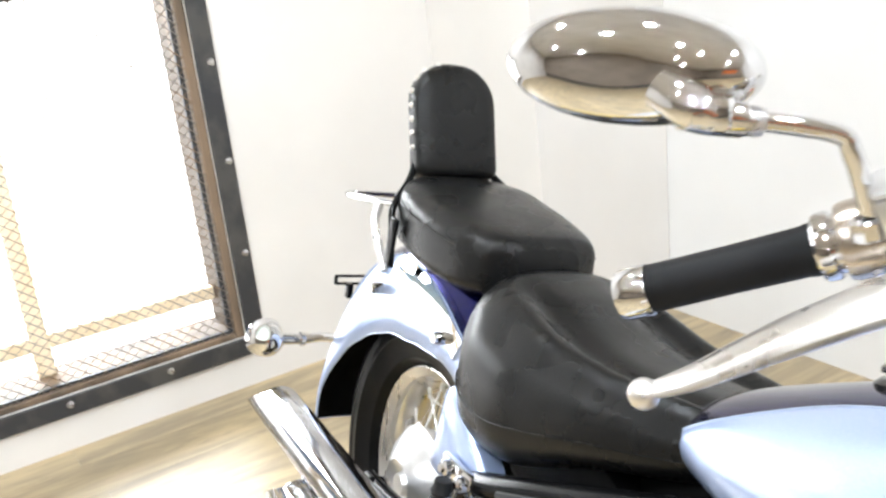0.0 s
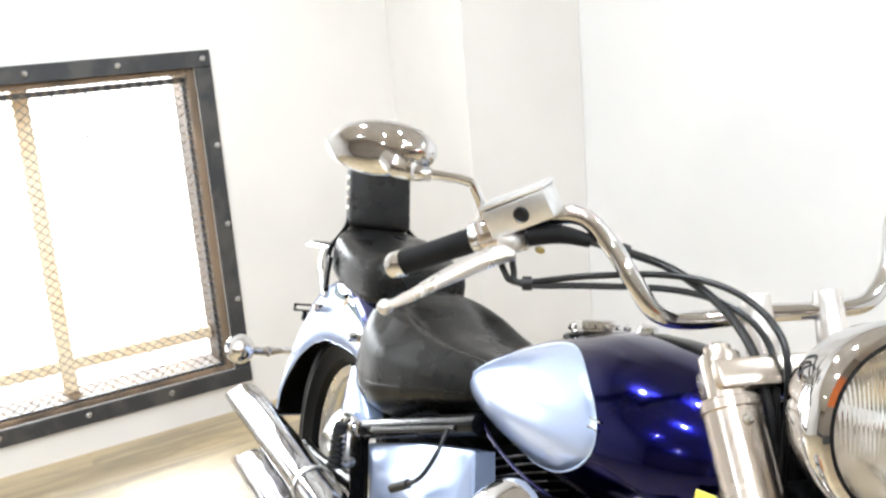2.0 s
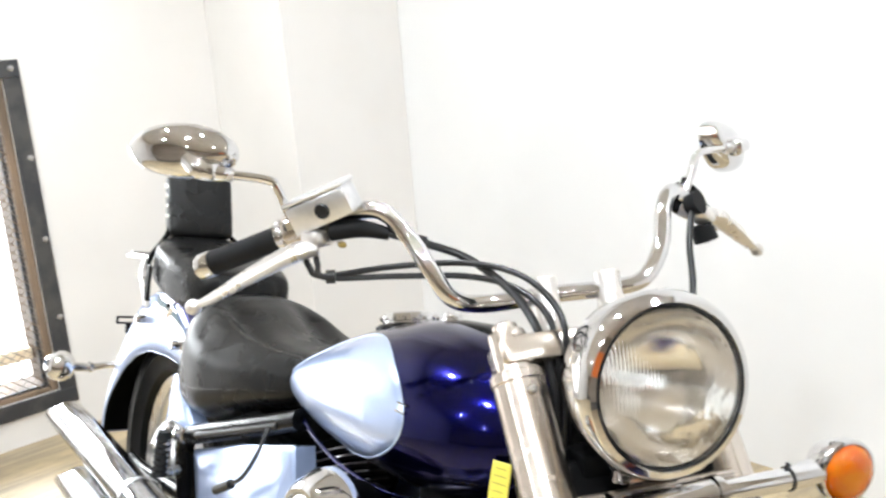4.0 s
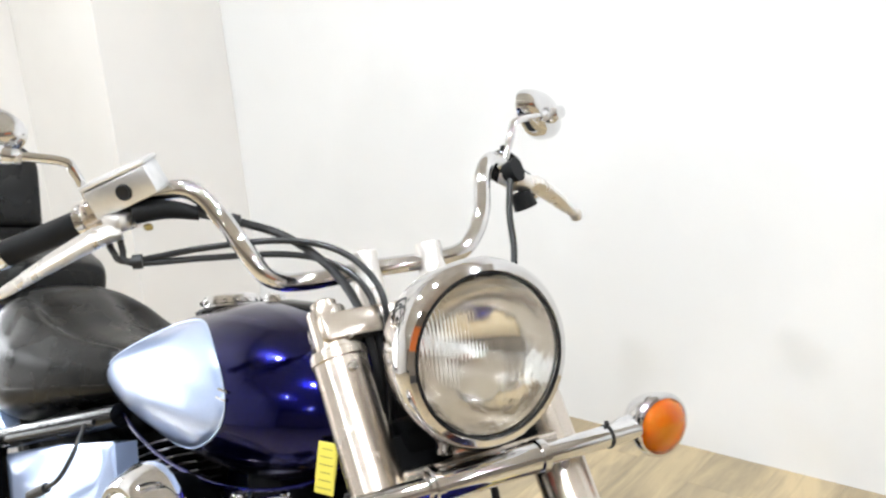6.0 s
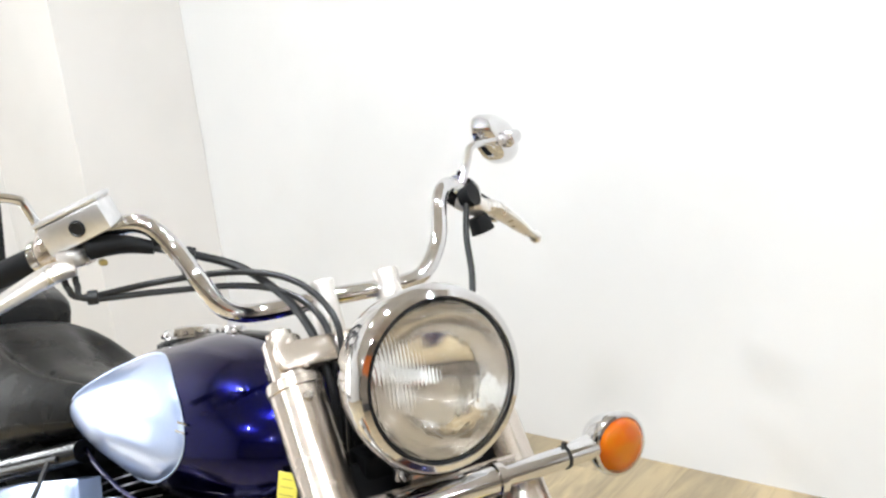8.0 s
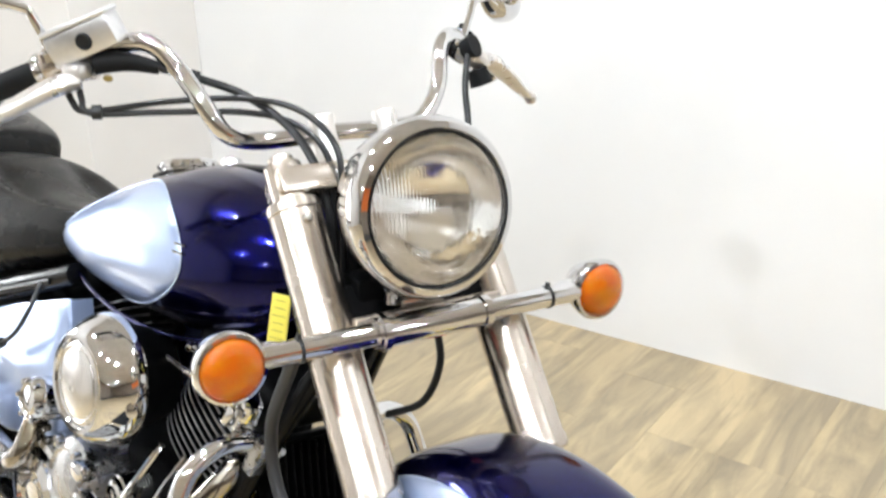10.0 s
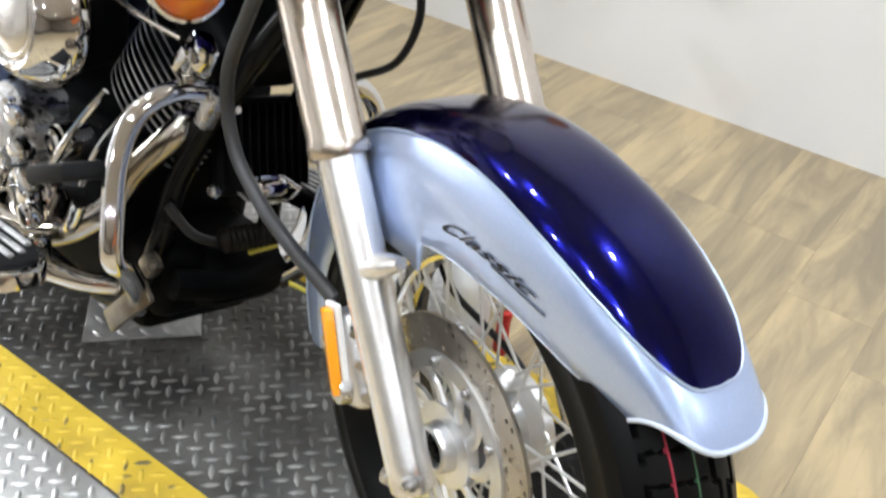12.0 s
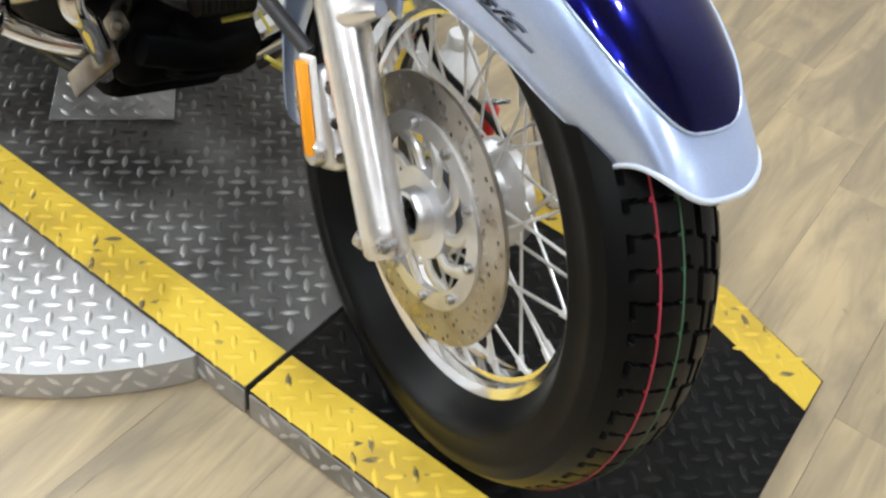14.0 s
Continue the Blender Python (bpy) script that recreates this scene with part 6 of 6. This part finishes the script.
lathe(bm, [(0.0, 0.012), (0.006, 0.011), (0.008, 0.006), (0.008, -0.004)], at=sp + Vector((0.016, -0.014, 0.006)), axis=(0.4, -1, 0.1), segs=12)
fixed("spark_plug_cover", bm, CHROME, "chrome spark plug cover")

# covers beside the rear cylinder
for nm, at, r, d in (("cap_cover", (-0.925, -0.175, 0.457), 0.036, 0.03), ("gear_cover", (-0.80, -0.165, 0.375), 0.062, 0.035)):
    bm = fresh()
    lathe(bm, [(r, -0.05), (r, d * 0.3), (r * 0.93, d * 0.7), (r * 0.7, d), (r * 0.62, d * 0.9), (r * 0.4, d * 0.95), (0.0, d)], at=at, axis=(0, -1, 0.15), segs=36)
    cap_ = fixed(nm, bm, CHROME if nm == "cap_cover" else STEEL, "chrome round engine cover" if nm == "cap_cover" else "grey cast engine cover")
    for k in range(6):
        a = 2 * math.pi * k / 6
        bm = fresh()
        lathe(bm, [(0.0, 0.008), (0.004, 0.008), (0.0055, 0.005), (0.0055, -0.006)], at=Vector(at) + Vector((r * 0.86 * math.cos(a), -d * 0.8, r * 0.86 * math.sin(a))), axis=(0, -1, 0), segs=8)
        part("cover_bolt", bm, CHROME, cap_)

# air cleaner
AC = Vector((-0.70, -0.195, 0.567))
bm = fresh()
lathe(bm, [(0.05, -0.085), (0.066, -0.08), (0.075, -0.04), (0.086, -0.008), (0.091, 0.0)], at=AC, axis=(0, -1, 0), segs=56)
air = fixed("air_cleaner_body", bm, ENGINE_BLACK, "round air cleaner with a domed chrome cover")
bm = fresh()
lathe(bm, [(0.092, -0.012), (0.0955, -0.008), (0.096, 0.002), (0.0935, 0.011), (0.088, 0.022), (0.081, 0.034), (0.075, 0.0425), (0.069, 0.0465), (0.063, 0.046), (0.06, 0.0415), (0.055, 0.041), (0.046, 0.045), (0.03, 0.0475), (0.0, 0.0485)], at=AC, axis=(0, -1, 0), segs=64)
part("chrome_cover", bm, CHROME, air, "dished chrome cover")
bm = fresh()
lathe(bm, [(0.058, 0.0415), (0.0585, 0.0435), (0.054, 0.0455), (0.05, 0.0445), (0.047, 0.0465), (0.03, 0.0492), (0.0, 0.0502)], at=AC, axis=(0, -1, 0), segs=56)
part("centre_disc", bm, mat("satin_disc", (0.72, 0.71, 0.70), 0.24, 1.0, rvary=0.05, scale=10), air, "satin round centre plate")
bm = fresh()
lathe(bm, [(0.0, 0.014), (0.007, 0.013), (0.009, 0.006), (0.009, 0.0)], at=AC + Vector((0.091, -0.01, -0.012)), axis=(1, -0.6, 0), segs=12)
part("cover_screw", bm, CHROME, air)

# right-hand engine covers
for nm, at, r, d in (("clutch_cover", (-0.90, -0.12, 0.30), 0.098, 0.075), ("generator_cover", (-0.74, -0.12, 0.29), 0.058, 0.065), ("oil_cover", (-0.70, -0.12, 0.385), 0.03, 0.05)):
    bm = fresh()
    lathe(bm, [(r, 0.0), (r, d * 0.6), (r * 0.94, d * 0.85), (r * 0.86, d * 0.9), (r * 0.84, d * 0.7), (r * 0.76, d * 0.68), (r * 0.72, d * 1.0), (r * 0.5, d * 1.05), (r * 0.45, d * 0.8), (r * 0.3, d * 0.82), (r * 0.25, d), (0.0, d * 1.02)], at=at, axis=(0, -1, 0), segs=48)
    ob = fixed(nm, bm, CHROME, "polished chrome engine cover")
    cov = ob if nm == "clutch_cover" else cov
for k in range(14):
    a = 2 * math.pi * k / 14
    bm = fresh()
    lathe(bm, [(0.0, 0.01), (0.004, 0.01), (0.0065, 0.006), (0.0065, -0.006)], at=(-0.90 + 0.098 * math.cos(a), -0.17, 0.31 + 0.098 * math.sin(a)), axis=(0, -1, 0), segs=8)
    part("cover_bolt", bm, CHROME, cov)
bm = fresh()
for k in range(5):
    box(bm, (0.035, 0.03, 0.026), Matrix.Translation((-0.735 + 0.02 * k, -0.20 - 0.004 * (k % 2), 0.415 - 0.04 * k)) @ Matrix.Rotation(radians(20 * k), 4, "Y"), 0.007, 2)
fixed("linkage", bm, CHROME, "chrome brake linkage")
bm = fresh()
tube(bm, [(-0.60, -0.16, 0.50), (-0.63, -0.19, 0.42), (-0.66, -0.2, 0.35)], 0.0052, 10, 5)
tube(bm, [(-0.57, -0.14, 0.49), (-0.585, -0.17, 0.43), (-0.6, -0.18, 0.37)], 0.0042, 10, 5)
fixed("pushrod_tube", bm, CHROME, "thin chrome tube")
bm = fresh()
prof = [(0.0, -0.005)] + [(0.014 + 0.004 * (k % 2), 0.0045 * k) for k in range(20)] + [(0.0, 0.09)]
lathe(bm, prof, at=(-0.462, -0.05, 0.333), axis=(0.1, 1, 0.06), segs=18)
fixed("oil_filter", bm, mat("brown_filter", (0.006, 0.0042, 0.003), 0.5, spec=0.1), "ribbed brown oil filter")

MAT_RIB = mat("worn_rib", (0.42, 0.42, 0.42), 0.45, 0.4, second=(0.2, 0.2, 0.2), scale=40)
# ---- crash bars, floorboards, pedal, stand ----
for s in (-1, 1):
    bm = fresh()
    tube(bm, [(-0.472, s * 0.10, 0.544), (-0.475, s * 0.152, 0.545), (-0.475, s * 0.197, 0.517), (-0.462, s * 0.222, 0.465), (-0.437, s * 0.236, 0.405), (-0.425, s * 0.238, 0.362), (-0.437, s * 0.21, 0.333), (-0.475, s * 0.165, 0.275), (-0.52, s * 0.125, 0.215)], 0.0137, 18, 6)
    crash = fixed("crash_bar", bm, CHROME, "bent chrome crash bar")
    bm = fresh()
    box(bm, (0.022, 0.02, 0.055), Matrix.Translation((-0.466, s * 0.10, 0.525)) @ Matrix.Rotation(radians(20), 4, "Y"), 0.004, 2)
    part("clamp", bm, STEEL, crash)
    bm = fresh()
    box(bm, (0.034, 0.01, 0.12), Matrix.Translation((-0.505, s * 0.152, 0.232)) @ Matrix.Rotation(radians(40), 4, "Y"), 0.004, 2)
    part("foot_plate", bm, TAN_REFLECTION, crash)
    # floorboard, tilted up at its front
    FB = Matrix.Translation((-0.69, s * 0.289, 0.268)) @ Matrix.Rotation(radians(-5), 4, "Y")
    out_ = []
    for k in range(40):
        a = 2 * math.pi * k / 40
        c, sn = math.cos(a), math.sin(a)
        out_.append((0.165 * math.copysign(abs(c) ** 0.55, c), 0.055 * math.copysign(abs(sn) ** 0.6, sn)))
    bm = fresh()
    plate(bm, out_, 0.024, FB @ Matrix.Translation((0, 0, -0.006)), 0.005)
    board = fixed("floorboard", bm, CHROME, "chrome floorboard with a ribbed rubber mat")
    bm = fresh()
    plate(bm, [(x * 0.93, y * 0.86) for x, y in out_], 0.006, FB @ Matrix.Translation((0, 0, 0.018)), 0.002)
    part("rubber_mat", bm, RUBBER, board)
    for k in range(5):
        bm = fresh()
        box(bm, (0.27 - 0.012 * abs(k - 2) ** 2, 0.009, 0.006), FB @ Matrix.Translation((0, -0.034 + 0.017 * k, 0.027)), 0.002, 1)
        part("mat_rib", bm, MAT_RIB, board)
    bm = fresh()
    tube(bm, [(-0.53, s * 0.12, 0.24), (-0.56, s * 0.19, 0.25), (-0.61, s * 0.25, 0.268)], 0.014, 12, 5)
    part("board_arm", bm, CHROME, board)
bm = fresh()
tube(bm, [(-0.63, -0.19, 0.30), (-0.55, -0.22, 0.34), (-0.50, -0.24, 0.40)], 0.009, 12, 5)
pedal = fixed("brake_pedal", bm, CHROME, "chrome brake pedal")
bm = fresh()
box(bm, (0.09, 0.055, 0.022), Matrix.Translation((-0.523, -0.25, 0.431)) @ Matrix.Rotation(radians(-25), 4, "Y"), 0.004, 2)
part("pedal_pad", bm, RUBBER, pedal, "black rubber pedal pad")
bm = fresh()
box(bm, (0.60, 0.2, 0.05), Matrix.Translation((-0.84, 0, 0.175)), 0.02, 2)
box(bm, (0.10, 0.15, 0.10), Matrix.Translation((-0.53, 0.03, 0.24)) @ Matrix.Rotation(radians(-25), 4, "Y"), 0.03, 2)
tube(bm, [(-0.50, -0.09, 0.255), (-0.485, 0.0, 0.245), (-0.50, 0.09, 0.255)], 0.022, 12, 6)
fixed("engine_guard", bm, ENGINE_BLACK, "black underside of the engine")
bm = fresh()
box(bm, (0.028, 0.135, 0.13), Matrix.Translation((-0.50, 0.012, 0.455)) @ Matrix.Rotation(radians(-18), 4, "Y"), 0.006, 2)
regulator = fixed("voltage_regulator", bm, ENGINE_BLACK, "black finned box between the frame tubes")
for k in range(9):
    bm = fresh()
    box(bm, (0.03, 0.0035, 0.115), Matrix.Translation((-0.474, -0.044 + 0.014 * k, 0.464)) @ Matrix.Rotation(radians(-18), 4, "Y"), 0.001, 1)
    part("cooling_rib", bm, ENGINE_BLACK, regulator)
for yy_, zz_ in ((-0.06, 0.40), (0.07, 0.40), (-0.05, 0.515)):
    bm = fresh()
    lathe(bm, [(0.0, 0.009), (0.005, 0.009), (0.0065, 0.005), (0.009, 0.004), (0.009, -0.004)], at=(-0.482, yy_, zz_), axis=(1, 0, 0.3), segs=10)
    part("mounting_bolt", bm, STEEL, regulator)
bm = fresh()
lathe(bm, [(0.0, -0.012), (0.012, -0.012), (0.0145, -0.006), (0.0145, 0.03), (0.012, 0.036), (0.0, 0.037)], at=(-0.452, -0.012, 0.412), axis=(0.35, 0.9, 0.25), segs=20)
tube(bm, [(-0.46, -0.04, 0.408), (-0.455, -0.02, 0.395), (-0.43, 0.02, 0.40), (-0.425, 0.04, 0.42)], 0.0035, 8, 5)
tube(bm, [(-0.46, -0.035, 0.425), (-0.44, 0.01, 0.432), (-0.425, 0.035, 0.418)], 0.003, 8, 5)
fixed("pipe_fitting", bm, CHROME, "small chrome pipe fitting with thin rods")
bm = fresh()
tube(bm, [(-0.515, -0.105, 0.37), (-0.49, -0.07, 0.33), (-0.475, 0.0, 0.315), (-0.49, 0.07, 0.33)], 0.007, 10, 6)
fixed("breather_hose", bm, CABLE, "black hose across the front of the engine")
# yellow slivers that imitate a reflection in the dark below the engine
for p_, q_, r_ in (((-0.472, 0.01, 0.30), (-0.455, 0.045, 0.315), 0.006), ((-0.455, 0.055, 0.318), (-0.44, 0.07, 0.295), 0.0045), ((-0.43, 0.06, 0.262), (-0.415, 0.085, 0.25), 0.006)):
    bm = fresh()
    tube(bm, [p_, q_], r_, 8, 1, flat=0.5)
    fixed("yellow_tag", bm, YELLOW, "small yellow sliver imitating a reflection under the engine")
bm = fresh()
box(bm, (0.03, 0.02, 0.028), Matrix.Translation((-0.512, -0.12, 0.285)) @ Matrix.Rotation(radians(30), 4, "Y"), 0.005, 2)
lathe(bm, [(0.0, 0.012), (0.006, 0.011), (0.008, 0.006), (0.008, -0.004)], at=(-0.497, -0.128, 0.292), axis=(0.7, -0.7, 0.3), segs=12)
fixed("mounting_lug", bm, TAN_REFLECTION, "dull cast engine mounting lug")
bm = fresh()
tube(bm, [(-0.78, 0.12, 0.19), (-0.80, 0.20, 0.12), (-0.82, 0.26, 0.072)], 0.011, 12, 5)
fixed("side_stand", bm, BLACK, "black side stand")

bm = fresh()
tube(bm, [(-1.0, -0.16, 0.63), (-0.985, -0.185, 0.585), (-1.0, -0.198, 0.545), (-1.04, -0.205, 0.515)], 0.004, 8, 6)
lead = fixed("loose_lead", bm, CABLE, "black lead with a loose plug hanging by the side cover")
bm = fresh()
tube(bm, [(-1.03, -0.203, 0.522), (-1.075, -0.21, 0.495)], 0.0085, 10, 1)
part("plug", bm, CABLE, lead)


# ---- small things on the floor behind the runway ----
bottle = thing("plastic_bottle", "white plastic bottle standing on the floor behind the runway", "bottle", m=pose(-0.172, 0.668, FLOOR))
bm = fresh()
lathe(bm, [(0.0, 0.0), (0.04, 0.0), (0.045, 0.005), (0.045, 0.12), (0.042, 0.14), (0.032, 0.165), (0.02, 0.18), (0.018, 0.188), (0.0, 0.188)], segs=32)
part("body", bm, WHITE_PLASTIC, bottle)
bm = fresh()
lathe(bm, [(0.021, 0.182), (0.0215, 0.184), (0.0215, 0.203), (0.0195, 0.206), (0.0, 0.206)], segs=24)
part("cap", bm, WHITE_PLASTIC, bottle)
valve = thing("hand_valve", "red hand valve with a grey lever on the floor", "valve", m=pose(-0.090, 0.668, FLOOR, 0, 0, 25))
bm = fresh()
lathe(bm, [(0.0, 0.0), (0.013, 0.0), (0.0145, 0.003), (0.0145, 0.03), (0.0125, 0.034), (0.0125, 0.078), (0.0145, 0.082), (0.0145, 0.096), (0.009, 0.1), (0.0, 0.1)], segs=20)
part("body", bm, RED, valve)
bm = fresh()
tube(bm, [(-0.02, 0, 0.106), (0.0, 0, 0.108), (0.03, 0, 0.118)], [0.004, 0.006, 0.004], 10, 4)
lathe(bm, [(0.006, 0.098), (0.006, 0.108), (0.0, 0.109)], segs=12)
part("lever", bm, STEEL, valve, "grey steel lever")


# ---- planks, laid last ----
PW, PL = 0.178, 1.21


def plank_of(length):
    bm = fresh()
    box(bm, (length - 0.0004, PW - 0.0004, 0.004), Matrix.Translation((0, 0, -0.002)), 0.0004, 1)
    return finish(bm, PLANK, "plank")


plank_mesh = plank_of(PL)
rng = random.Random(4)
rest_v, rest_f = [], []
xx = WALL_X + PW / 2 - 0.06
while xx < BACK_X + PW / 2:
    yy = SIDE_Y - rng.uniform(0, 1) * PL
    while yy < WALL_Y + 0.02:
        lo, hi = max(yy, SIDE_Y - 0.02), min(yy + PL, WALL_Y + 0.02)
        turn = math.pi * (0.5 + rng.randint(0, 1))
        if hi - lo > 0.02:
            if hi > -2.6 and xx < 4.4:
                pl = part("plank", plank_mesh if hi - lo > PL - 0.001 else plank_of(hi - lo), None, floor)
                pl.location = (xx, (lo + hi) / 2, FLOOR)
                pl.rotation_euler = (0, 0, turn)
            else:
                n_ = len(rest_v)
                rest_v += [(xx + a * (PW / 2 - 0.0004), b, FLOOR - c) for c in (0.0, 0.004) for a, b in ((-1, lo), (1, lo), (1, hi), (-1, hi))]
                rest_f += [tuple(n_ + q for q in f) for f in ((0, 1, 2, 3), (4, 7, 6, 5), (0, 4, 5, 1), (1, 5, 6, 2), (2, 6, 7, 3), (3, 7, 4, 0))]
        yy += PL
    xx += PW
me = bpy.data.meshes.new("far_planks")
me.from_pydata(rest_v, [], rest_f)
me.materials.append(PLANK)
far_planks = new("far_planks", me)
far_planks.parent = floor
far_planks["kind"] = "stuff"
